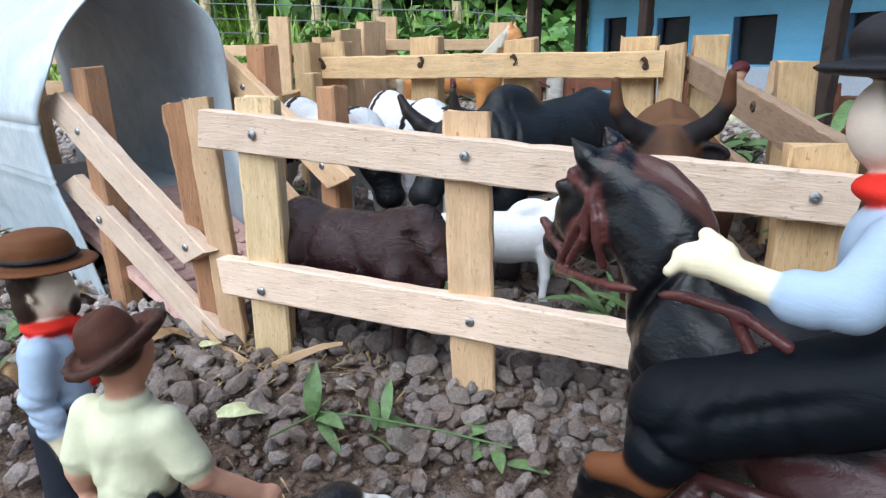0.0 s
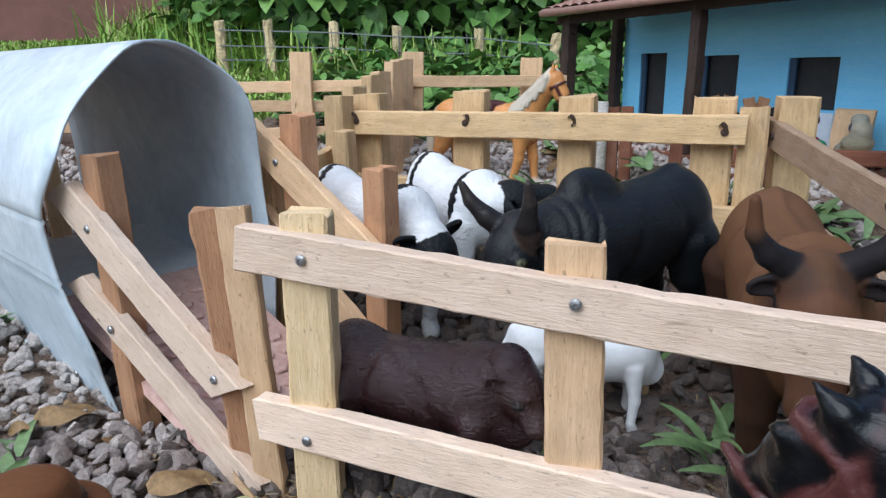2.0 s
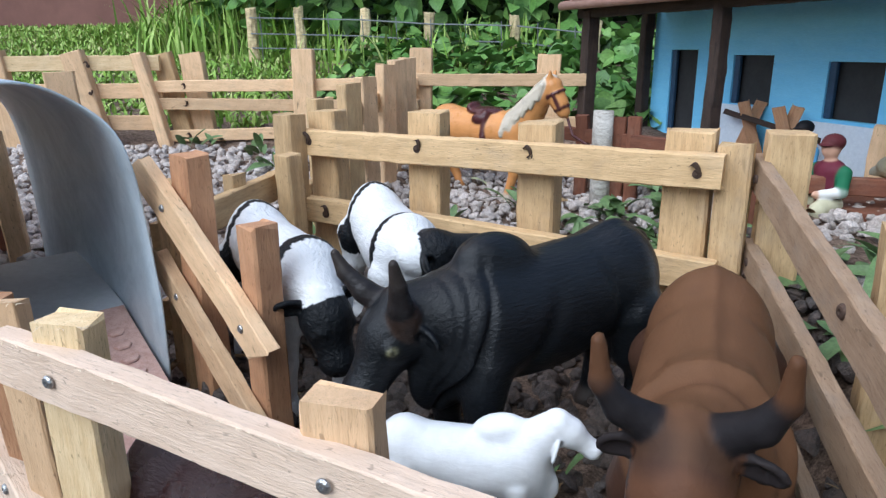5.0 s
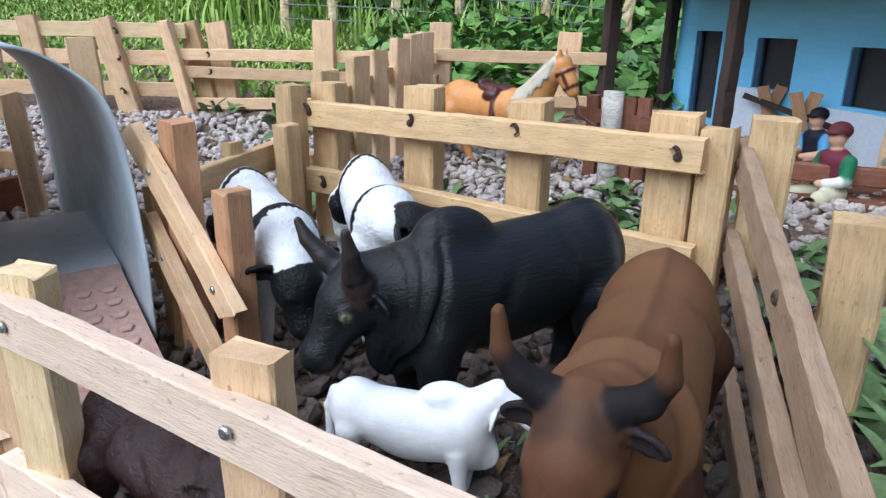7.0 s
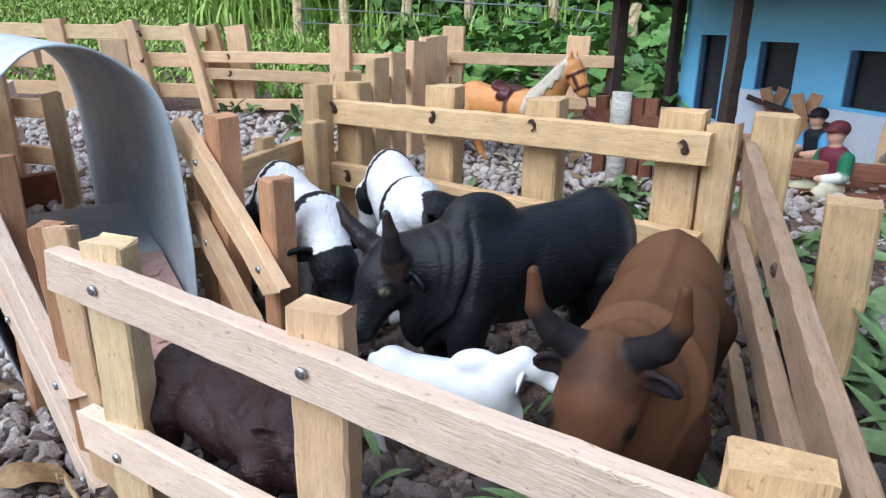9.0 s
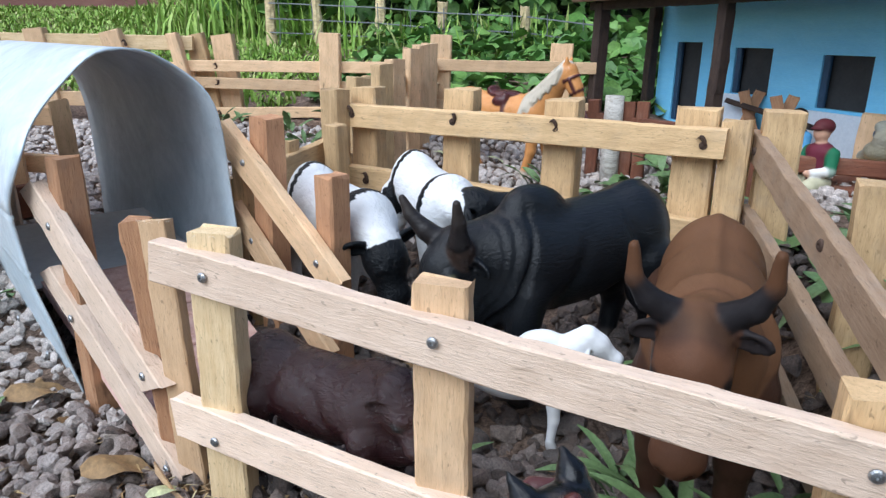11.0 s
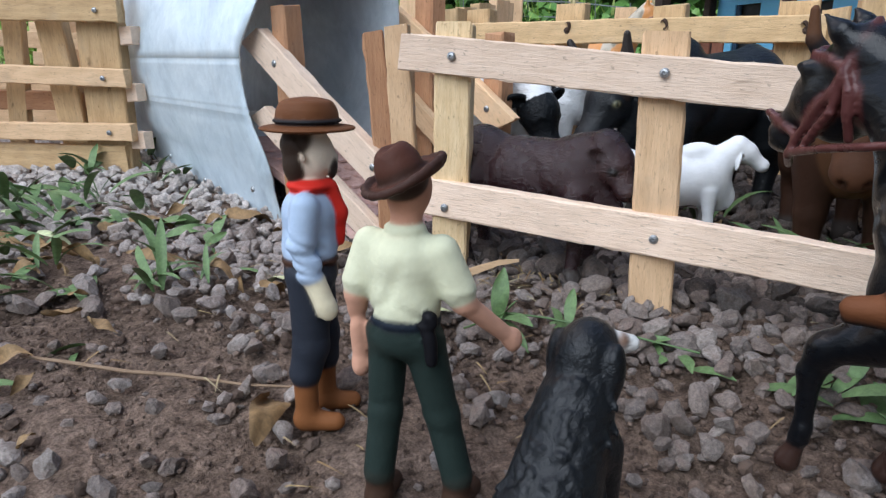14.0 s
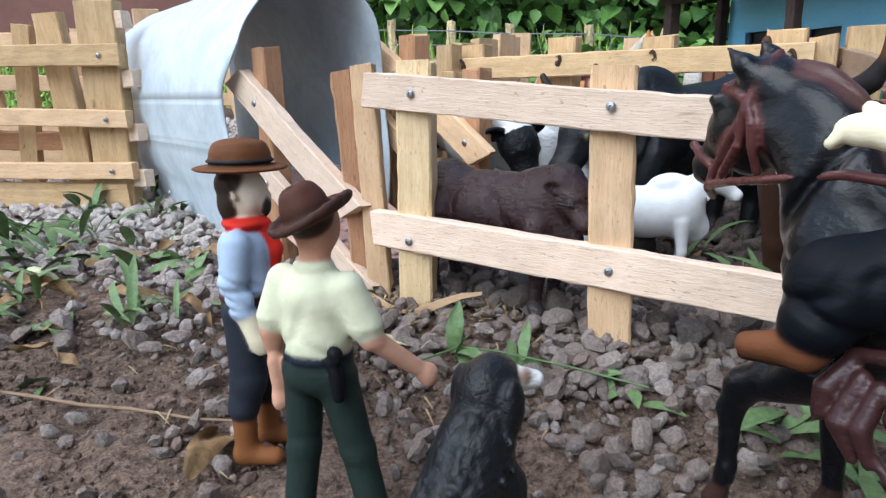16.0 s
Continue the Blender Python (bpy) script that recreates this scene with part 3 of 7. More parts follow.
board("rail", (-0.122, 0.66, 0.104), (-0.094, 1.04, 0.134), 0.017, 0.007, PINE_AGED, row, (1, 0, 0))

far = thing("paddock_fence", "sawn pine paddock fence with three slats in front of the grass", "fence", (-0.2, 1.05, 0.1), "paddock fences")
for x, y, tz, wd, m in ((-0.80, 0.98, 0.220, 0.030, PINE), (-0.655, 1.000, 0.219, 0.030, PINE), (-0.548, 1.010, 0.217, 0.030, PINE), (-0.443, 1.050, 0.2135, 0.026, PINE_AGED), (-0.462, 1.022, 0.2130, 0.016, PINE), (-0.405, 1.060, 0.2130, 0.032, PINE), (-0.236, 1.030, 0.2160, 0.029, PINE), (-0.083, 1.060, 0.2160, 0.030, PINE), (0.087, 1.080, 0.2060, 0.031, PINE)):
    post(far, x, y, tz, wd, 0.014, m, (0, -1, 0), ({-0.655: -0.014, -0.548: -0.030, -0.443: -0.026, -0.462: -0.028, -0.405: -0.010}.get(x, 0.003), 0))
for z, a, b in ((0.2010, -0.82, -0.44), (0.165, -0.82, -0.44), (0.121, -0.82, -0.44)):
    r = board("rail", (a, 0.972, z + 0.003), (b, 1.036, z), 0.020, 0.008, PINE_YELLOW if z > 0.19 else PINE, far)
    screw((-0.522, 1.0, z), r, (0, -1, 0), NAIL)
for z, dz in ((0.1700, 0.002), (0.1470, -0.004), (0.1030, 0.006)):
    r = board("rail", (-0.445, 1.030, z), (-0.085, 1.040, z + dz), 0.0155, 0.008, PINE, far)
    for x in (-0.405, -0.236):
        screw((x, 1.0285, z), r, (0, -1, 0), NAIL)
board("rail", (-0.095, 1.052, 0.1760), (0.135, 1.062, 0.1740), 0.0160, 0.008, PINE, far)
board("rail", (-0.095, 1.052, 0.1200), (0.135, 1.062, 0.1180), 0.0160, 0.008, PINE, far)

# ---- wire fence ----
wire = thing("wire_fence", "rough peeled branch posts strung with dull wire", "fence", (-0.2, 1.62, 0.18))
wxs = (-0.542, -0.436, -0.294, -0.148, 0.033, 0.190)
wys = (1.64, 1.65, 1.65, 1.64, 1.62, 1.60)
wtops = (0.300, 0.302, 0.294, 0.285, 0.276, 0.262)
for x, y, tz in zip(wxs, wys, wtops):
    zb = float(ground_z(x, y)) - 0.02
    bm = bmesh.new()
    rows, lean = [], rng.normal(0, 0.006, 2)
    for i, t in enumerate(np.linspace(0, 1, 9)):
        rad = 0.0125 * (1 - 0.12 * t)
        rows.append([bm.verts.new((x + lean[0] * t + rad * math.cos(a) * rng.uniform(0.8, 1.15), y + lean[1] * t + rad * math.sin(a) * rng.uniform(0.8, 1.15), zb + (tz - zb) * t + (rng.normal(0, 0.002) if i == 8 else 0))) for a in np.linspace(0, 6.283, 9, endpoint=False)])
    for a, b in zip(rows, rows[1:]):
        for i in range(9):
            bm.faces.new((a[i], a[(i + 1) % 9], b[(i + 1) % 9], b[i]))
    bm.faces.new(rows[-1])
    part("post", bm, PEELED, wire)


def tube(bm, points, radius, sides=6):
    """A round rod through points."""
    rows = []
    pts = [Vector(p) for p in points]
    for i, p in enumerate(pts):
        d = (pts[min(i + 1, len(pts) - 1)] - pts[max(i - 1, 0)]).normalized()
        q = d.to_track_quat("Z", "Y")
        rr = radius[i] if isinstance(radius, (list, tuple)) else radius
        rows.append([bm.verts.new(p + q @ Vector((rr * math.cos(a), rr * math.sin(a), 0))) for a in np.linspace(0, 2 * math.pi, sides, endpoint=False)])
    for a, b in zip(rows, rows[1:]):
        for i in range(sides):
            bm.faces.new((a[i], a[(i + 1) % sides], b[(i + 1) % sides], b[i]))
    bm.faces.new(rows[0][::-1])
    bm.faces.new(rows[-1])


for drop in (0.022, 0.055, 0.085):
    bm = bmesh.new()
    tube(bm, [(x, y - 0.012, tz - drop + 0.003 * math.sin(x * 20)) for x, y, tz in zip(wxs, wys, wtops)], 0.0016, 5)
    part("wire_strand", bm, WIRE, wire)
for x in np.arange(-0.52, 0.19, 0.075):
    y, tz = float(np.interp(x, wxs, wys)), float(np.interp(x, wxs, wtops))
    bm = bmesh.new()
    tube(bm, [(x, y - 0.013, tz - 0.012), (x + 0.002, y - 0.013, tz - 0.06), (x, y - 0.013, tz - 0.12)], 0.0011, 5)
    part("wire_stay", bm, WIRE, wire)

# ---- big fences beside the chute ----
big = thing("corral_fence", "tall sawn pine fence with three broad slats beside the chute", "fence", (-0.5, 0.487, 0.035), "paddock fences")
for x, tz, m in ((-0.3915, 0.2040, PINE_AGED), (-0.545, 0.205, PINE_AGED), (-0.70, 0.205, PINE_AGED)):
    post(big, x, 0.499, tz, 0.036, 0.014, m)
post(big, -0.445, 0.507, 0.1980, 0.022, 0.014, PINE_AGED, (0.2, -1, 0), (-0.02, 0))
post(big, -0.475, 0.512, 0.1900, 0.016, 0.010, PINE_AGED, (0.2, -1, 0), (0.016, 0))
board("rail", (-0.40, 0.514, 0.0900), (-0.74, 0.514, 0.0930), 0.016, 0.007, PINE_RED, big)
for z0, z1, wd in ((0.1610, 0.1630, 0.0175), (0.1100, 0.1170, 0.0145), (0.0675, 0.0670, 0.0140)):
    r = board("rail", (-0.3650, 0.486, z0), (-0.74, 0.486, z1), wd, 0.009, PINE_AGED if z0 > 0.15 else PINE, big)
    screw((-0.3830, 0.4805, z0), r)
board("rail", (-0.375, 0.492, 0.0450), (-0.74, 0.492, 0.0450), 0.022, 0.007, PINE_AGED, big)

for z, out_x in ((0.188, 0.010), (0.142, 0.016), (0.098, 0.014), (0.060, 0.018)):
    board("rail_end", (-0.3740, 0.4990, z), (-0.3740 + out_x, 0.4990 - 0.4 * out_x, z + 0.001), 0.014, 0.009, PINE_PALE, big)
cross = thing("corral_fence", "sawn pine fence turning back behind the metal chute", "fence", (-0.37, 0.6, 0.04), "paddock fences")
for x, y, tz, m in ((-0.402, 0.582, 0.165, PINE_PALE), (-0.378, 0.640, 0.1570, PINE), (-0.44, 0.640, 0.215, PINE), (-0.56, 0.70, 0.205, PINE), (-0.38, 0.74, 0.20, PINE), (-0.66, 0.66, 0.20, PINE)):
    post(cross, x, y, tz, 0.016 if tz < 0.17 else 0.026, 0.013, m, (0.6, -1, 0), (-0.006, 0))
for z in (0.185, 0.140, 0.095, 0.060):
    board("rail", (-0.4100, 0.560, z), (-0.4900, 0.720, z + 0.01), 0.017, 0.008, PINE_PALE, cross, (0.9, -0.5, 0))
    board("rail", (-0.4000, 0.66, z), (-0.7800, 0.640, z + 0.008), 0.017, 0.008, PINE, cross, (0, -1, 0))

plank = thing("ground_board", "dark stained board lying across the end of the chute", "board", (-0.42, 0.6, 0.05))
board("plank", (-0.455, 0.572, 0.066), (-0.400, 0.660, 0.066), 0.030, 0.010, TERRACOTTA_WOOD, plank, (0.8, -0.5, 0))

# ---- metal chute ----
PLATE = plain("pale_grey_plate", (0.62, 0.65, 0.67), (0.74, 0.77, 0.79), 30, 0.5)
chute = thing("loading_chute", "bent galvanised sheet tunnel with a red-brown ramp", "loading chute", (-0.25, 0.48, 0.04))
ax = Vector((-0.74, 0.67, 0)).normalized()
sd = Vector((ax.y, -ax.x, 0))
mid = Vector((-0.1700, 0.4080, 0))
prof0 = ((-0.0430, 0.018), (-0.0485, 0.045), (-0.0520, 0.062), (-0.0570, 0.086), (-0.0600, 0.110), (-0.0615, 0.132), (-0.0575, 0.150), (-0.0490, 0.170), (-0.0330, 0.190), (-0.0150, 0.2060), (0.0080, 0.2070), (0.0270, 0.1980), (0.0410, 0.1830), (0.0480, 0.160), (0.0510, 0.130), (0.0520, 0.100), (0.0520, 0.070), (0.0520, 0.045))


def smooth_profile(t):
    """A curve through the bends of the sheet."""
    i = min(int(t), len(prof0) - 2)
    p = [Vector(prof0[min(max(j, 0), len(prof0) - 1)]) for j in (i - 1, i, i + 1, i + 2)]
    f = t - i
    return 0.5 * (2 * p[1] + (p[2] - p[0]) * f + (2 * p[0] - 5 * p[1] + 4 * p[2] - p[3]) * f ** 2 + (3 * p[1] - p[0] - 3 * p[2] + p[3]) * f ** 3)


prof = [(k, *smooth_profile(k)) for k in np.arange(0, len(prof0) - 0.9, 0.25)]
for z in (0.1255, 0.0950):
    k = np.interp(z, [p[1] for p in prof0[:7]], range(7))
    a = np.interp(z, [p[1] for p in prof0[:7]], [p[0] for p in prof0[:7]])
    prof += [(k - 0.06, a - 0.0005, z - 0.0020), (k, a + 0.0003, z), (k + 0.06, a - 0.0006, z + 0.0014)]
prof.sort()


def sheet(bm, shift, steps):
    grid = []
    for i in range(steps + 1):
        t = i / steps
        line = []
        for k, a, z in prof:
            a += t * float(np.interp(k, (6, 7, 8, 9), (0, -0.006, -0.010, 0)))
            z += t * float(np.interp(k, (0, 1, 2, 3), (0.022, 0.022, 0.010, 0)) + np.interp(k, (5, 6, 7, 8), (0, 0.012, 0.009, 0)))
            d = 0.285 * t
            if i == 0:
                d += 0.003 * math.sin(k * 1.9) + float(np.interp(k, (1.5, 3, 5, 6.5), (0, 0.012, 0.012, 0)))
            p = mid + sd * a + ax * d
            ripple = 0.0012 * noise.noise((k * 0.6, t * 6, 2))
            nx = Vector((sd.x * (1 if a > 0 else -1), sd.y * (1 if a > 0 else -1), 0))
            p = p + nx * (ripple + shift * abs(a) / 0.06) + Vector((0, 0, z + shift * max(0, (z - 0.15) / 0.05)))
            line.append(bm.verts.new(p))
        grid.append(line)
    return grid


bm = bmesh.new()
o = sheet(bm, 0.0, 14)
n_ = sheet(bm, -0.0012, 14)
for g, flip in ((o, False), (n_, True)):
    for i in range(14):
        for k in range(len(prof) - 1):
            f = (g[i][k], g[i + 1][k], g[i + 1][k + 1], g[i][k + 1])
            bm.faces.new(f[::-1] if flip else f)
for k in range(len(prof) - 1):
    for e in (0, 14):
        bm.faces.new((o[e][k], o[e][k + 1], n_[e][k + 1], n_[e][k]))
for i in range(14):
    for e in (0, len(prof) - 1):
        bm.faces.new((o[i][e], o[i + 1][e], n_[i + 1][e], n_[i][e]))
bmesh.ops.recalc_face_normals(bm, faces=bm.faces)
tunnel = part("sheet_tunnel", bm, TIN, chute, "dull galvanised sheet bent to an arch", True)
for d, z in ((0.02, 0.045), (0.10, 0.040), (0.17, 0.050)):
    p = mid - sd * 0.0545 + ax * d
    screw((p.x, p.y, z), tunnel, -sd)


def slab(bm, corners, thick):
    """A plate over four corners."""
    a = [bm.verts.new(c) for c in corners]
    b = [bm.verts.new(Vector(c) - Vector((0, 0, thick))) for c in corners]
    bm.faces.new(a)
    bm.faces.new(b[::-1])
    for i in range(4):
        bm.faces.new((a[i], b[i], b[(i + 1) % 4], a[(i + 1) % 4]))
    bmesh.ops.recalc_face_normals(bm, faces=bm.faces)


def on_axis(side, d, z):
    p = mid + sd * side + ax * d
    return (p.x, p.y, z)


bm = bmesh.new()
slab(bm, [on_axis(-0.050, 0.060, 0.0720), on_axis(0.050, 0.060, 0.0720), on_axis(0.054, 0.170, 0.083), on_axis(-0.054, 0.170, 0.083)], 0.002)
part("floor_plate", bm, PLATE, chute, "flat pale grey floor plate")
bm = bmesh.new()
slab(bm, [on_axis(-0.034, -0.085, 0.026), on_axis(0.046, -0.085, 0.026), on_axis(0.049, 0.062, 0.0735), on_axis(-0.045, 0.062, 0.0735)], 0.006)
rampob = part("ramp", bm, RAMP_RED, chute, "sloping red-brown patterned ramp")
pad = None
for i in range(11):
    for j in range(6):
        d = -0.078 + i * 0.0118
        s0, s1 = np.interp(d, (-0.085, 0.062), (-0.030, -0.041)), np.interp(d, (-0.085, 0.062), (0.041, 0.044))
        s_ = s0 + (s1 - s0) * (j + 0.5) / 6
        if pad is None:
            bm = bmesh.new()
            rows = []
            for w_, h_, r_ in ((0.0050, 0.0042, 0.0), (0.0046, 0.0038, 0.0011), (0.0034, 0.0024, 0.0015)):
                rows.append([bm.verts.new((x * w_, y * h_, r_)) for x, y in ((1, 0.25), (0.55, 1), (-0.55, 1), (-1, 0.25), (-1, -0.25), (-0.55, -1), (0.55, -1), (1, -0.25))])
            for a, b in zip(rows, rows[1:]):
                for k in range(8):
                    bm.faces.new((a[k], a[(k + 1) % 8], b[(k + 1) % 8], b[k]))
            bm.faces.new(rows[-1])
            pad = bpy.data.meshes.new("raised_pad")
            bm.to_mesh(pad)
            bm.free()
            pad.materials.append(RAMP_RED)
        m = Matrix((sd, ax + Vector((0, 0, 0.323)), Vector((0, 0, 1)))).transposed().to_4x4()
        m.translation = Vector(on_axis(s_, d, float(np.interp(d, (-0.085, 0.062), (0.026, 0.0735)))))
        ob = new("raised_pad", pad)
        ob.matrix_basis = m
        under(ob, rampob)

# ---- house ----
house = thing("toy_house", "blue painted toy farmhouse with dark openings and a tiled porch", "house", (0.35, 0.9, 0.09))
ho = Vector((0.247, 1.090, 0))
hu = Vector((0.434, -0.901, 0)).normalized()
hn = Vector((hu.y, -hu.x, 0))


def h3(s, depth, z):
    """A point of the house: s along the front wall, depth in front of it."""
    p = ho + hu * s + hn * depth
    return Vector((p.x, p.y, z))


def block(name, s0, s1, d0, d1, z0, z1, mat, parent, label="", bevel=0.0008):
    bm = bmesh.new()
    vs = [bm.verts.new(h3(s, d, z)) for z in (z0, z1) for s, d in ((s0, d0), (s1, d0), (s1, d1), (s0, d1))]
    for f in ((0, 3, 2, 1), (4, 5, 6, 7), (0, 1, 5, 4), (1, 2, 6, 5), (2, 3, 7, 6), (3, 0, 4, 7)):
        bm.faces.new([vs[i] for i in f])
    bmesh.ops.recalc_face_normals(bm, faces=bm.faces)
    if bevel:
        bmesh.ops.bevel(bm, geom=bm.edges[:], offset=bevel, segments=1, affect="EDGES")
    return part(name, bm, mat, parent, label)


S0, S1, ZT = -0.038, 0.62, 0.300
OPEN = ((0.000, 0.052, 0.104, 0.2105), (0.115, 0.176, 0.150, 0.2050), (0.247, 0.309, 0.144, 0.2000), (0.392, 0.455, 0.140, 0.1960), (0.52, 0.575, 0.104, 0.196))
bm = bmesh.new()
cuts = sorted({S0, S1, *[v for o_ in OPEN for v in o_[:2]]})
levels = sorted({0.06, ZT, *[v for o_ in OPEN for v in o_[2:]]})


def is_open(s, z):
    return any(a < s < b and c < z < d for a, b, c, d in OPEN)


def quad(bm, pts):
    bm.faces.new([bm.verts.new(p) for p in pts])


for s0, s1 in zip(cuts, cuts[1:]):
    for z0, z1 in zip(levels, levels[1:]):
        if not is_open((s0 + s1) / 2, (z0 + z1) / 2):
            quad(bm, [h3(s0, 0, z0), h3(s1, 0, z0), h3(s1, 0, z1), h3(s0, 0, z1)])
            quad(bm, [h3(s0, -0.007, z1), h3(s1, -0.007, z1), h3(s1, -0.007, z0), h3(s0, -0.007, z0)])
for a, b, c, d in OPEN:
    quad(bm, [h3(a, 0, c), h3(a, 0, d), h3(a, -0.007, d), h3(a, -0.007, c)])
    quad(bm, [h3(b, 0, d), h3(b, 0, c), h3(b, -0.007, c), h3(b, -0.007, d)])
    quad(bm, [h3(a, 0, d), h3(b, 0, d), h3(b, -0.007, d), h3(a, -0.007, d)])
    quad(bm, [h3(b, 0, c), h3(a, 0, c), h3(a, -0.007, c), h3(b, -0.007, c)])
for s in (S0, S1):
    quad(bm, [h3(s, 0, 0.06), h3(s, 0, ZT), h3(s, -0.007, ZT), h3(s, -0.007, 0.06)])
bmesh.ops.remove_doubles(bm, verts=bm.verts, dist=1e-5)
bmesh.ops.recalc_face_normals(bm, faces=bm.faces)
front = part("front_wall", bm, BLUE, house)
block("end_wall", S0, S0 + 0.007, -0.0075, -0.24, 0.06, ZT, BLUE, house)
block("end_wall", S1 - 0.007, S1, -0.0075, -0.24, 0.06, ZT, BLUE, house)
block("rear_wall", S0, S1, -0.2405, -0.2475, 0.06, ZT, BLUE, house)
# floor and inner board: the dark of the unlit rooms is in their colour
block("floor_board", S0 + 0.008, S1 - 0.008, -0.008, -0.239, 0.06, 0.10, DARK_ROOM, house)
block("inner_board", S0 + 0.01, S1 - 0.01, -0.0095, -0.0135, 0.101, ZT - 0.002, DARK_ROOM, house, "dark board behind the openings, standing in for unlit rooms")
# dark blue strip over one reveal of each of the first four openings
for i, (a, b, c, d) in enumerate(OPEN[:4]):
    block("jamb", a + 0.0002, a + 0.0085, -0.0062, -0.0015, c + 0.0003, d - 0.0003, NAVY_STRIP, house, "narrow dark blue strip over the reveal")
block("half_door", 0.104, 0.166, 0.010, 0.0135, 0.095, 0.1500, PALE_BLUE, house, "whitish lower door leaf")
block("half_door", 0.242, 0.318, 0.010, 0.0135, 0.090, 0.1420, PALE_BLUE, house, "whitish lower door leaf")
block("half_door", 0.384, 0.460, 0.010, 0.0135, 0.085, 0.1380, PALE_BLUE, house, "whitish lower door leaf")
block("porch_floor", -0.05, S1, 0.0005, 0.125, 0.06, 0.094, TERRACOTTA_WOOD, house)
for s in (-0.030, 0.211, 0.457):
    board("column", h3(s, 0.1085, 0.094), h3(s + 0.004, 0.1085, 0.262), 0.017 if s < 0 else 0.0135, 0.017 if s < 0 else 0.0135, STAINED, house, hn, rough=0.0012)
board("column", h3(-0.042, 0.010, 0.094), h3(-0.042, 0.010, 0.262), 0.014, 0.014, STAINED, house, hn, rough=0.0012)
board("beam", h3(-0.05, 0.1085, 0.257), h3(0.62, 0.1085, 0.257), 0.012, 0.012, STAINED, house, hn)

# roof: porch slope, main slope, hip end
roof = thing("toy_roof", "brown-red clay coloured tiled roof on the toy house", "roof", (0.35, 0.9, 0.27))
EAVE = 0.1350


def tile_strip(bm, p0, p1, q0, q1, waves):
    """A slope of rounded tile rows between the eave p0-p1 and the ridge q0-q1."""
    p0, p1, q0, q1 = map(Vector, (p0, p1, q0, q1))
    nrm = (p1 - p0).cross(q0 - p0).normalized()
    if nrm.z < 0:
        nrm = -nrm
    nu, nv = waves * 8, 10
    g = []
    for j in range(nv * 2):
        v = (j // 2 + (j % 2) * 0.98) / nv
        line = []
        for i in range(nu + 1):
            t = i / nu
            p = p0.lerp(p1, t).lerp(q0.lerp(q1, t), v)
            line.append(bm.verts.new(p + nrm * (0.0028 * abs(math.sin(math.pi * t * waves)) + (0.0022 if j % 2 == 0 else 0.0))))
        g.append(line)
    for a, b in zip(g, g[1:]):
        for i in range(nu):
            bm.faces.new((a[i], a[i + 1], b[i + 1], b[i]))
    under_ = [bm.verts.new(p - nrm * 0.004) for p in (p0, p1, q1, q0)]
    bm.faces.new(under_[::-1])
    bmesh.ops.recalc_face_normals(bm, faces=bm.faces)


bm = bmesh.new()
tile_strip(bm, h3(-0.052, EAVE, 0.270), h3(0.66, EAVE, 0.262), h3(-0.045, -0.01, 0.312), h3(0.66, -0.01, 0.312), 34)
part("porch_slope", bm, TILE, roof)
bm = bmesh.new()
tile_strip(bm, h3(-0.072, 0.03, 0.300), h3(0.66, 0.03, 0.300), h3(-0.02, -0.12, 0.375), h3(0.66, -0.12, 0.375), 34)
part("main_slope", bm, TILE, roof)
bm = bmesh.new()
tile_strip(bm, h3(-0.072, -0.28, 0.300), h3(0.66, -0.28, 0.300), h3(-0.02, -0.12, 0.375), h3(0.66, -0.12, 0.375), 34)
part("rear_slope", bm, TILE, roof)
bm = bmesh.new()
tile_strip(bm, h3(-0.072, -0.28, 0.300), h3(-0.072, 0.03, 0.300), h3(-0.025, -0.12, 0.374), h3(-0.02, -0.12, 0.374), 14)
part("hip_slope", bm, TILE, roof)
bm = bmesh.new()
tube(bm, [h3(-0.055, EAVE + 0.002, 0.2660), h3(0.3, EAVE + 0.002, 0.2635), h3(0.67, EAVE + 0.002, 0.260)], 0.0050, 10)
part("eave_rod", bm, TILE, roof, "rounded clay coloured eave rod", True)
bm = bmesh.new()
tube(bm, [h3(-0.055, EAVE + 0.002, 0.2665), h3(-0.075, 0.03, 0.296)], 0.005, 8)
part("eave_rod", bm, TILE, roof, "", True)


# ---- moulded figures ----
def rounded(a, b, ra, rb, col, k=0.5):
    """A tapering round limb from a to b, in centimetres."""
    return ("limb", np.array(a, float), np.array(b, float), ra, rb, col, k)


def ball(c, r, col, k=0.5, turn=(0, 0, 0)):
    """An egg with radii r round c, in centimetres."""
    return ("egg", np.array(c, float), np.array(r, float), np.array(Euler([radians(v) for v in turn]).to_matrix()), 0, col, k)


def axes_along(a, b, up):
    """Three unit axes: from a to b, across, and as near to up as may be."""
    x = np.array(b, float) - np.array(a, float)
    x /= np.linalg.norm(x)
    y = np.cross(np.array(up, float), x)
    y /= np.linalg.norm(y)
    return np.stack([x, y, np.cross(x, y)], 1)


def ear(a, b, width, facing, col, inner):
    """A cupped ear from a to b whose hollow looks towards facing."""
    a, b = np.array(a, float), np.array(b, float)
    M = axes_along(a, b, facing)
    n = np.linalg.norm(b - a)
    return [("egg", (a + b) / 2, np.array((n * 0.58, width, width * 0.42)), M, 0, col, 0.1),
            ("cut", (a + b) / 2 + M[:, 0] * n * 0.05 + M[:, 2] * width * 0.42, np.array((n * 0.42, width * 0.68, width * 0.5)), M, 0, inner, 0.05)]


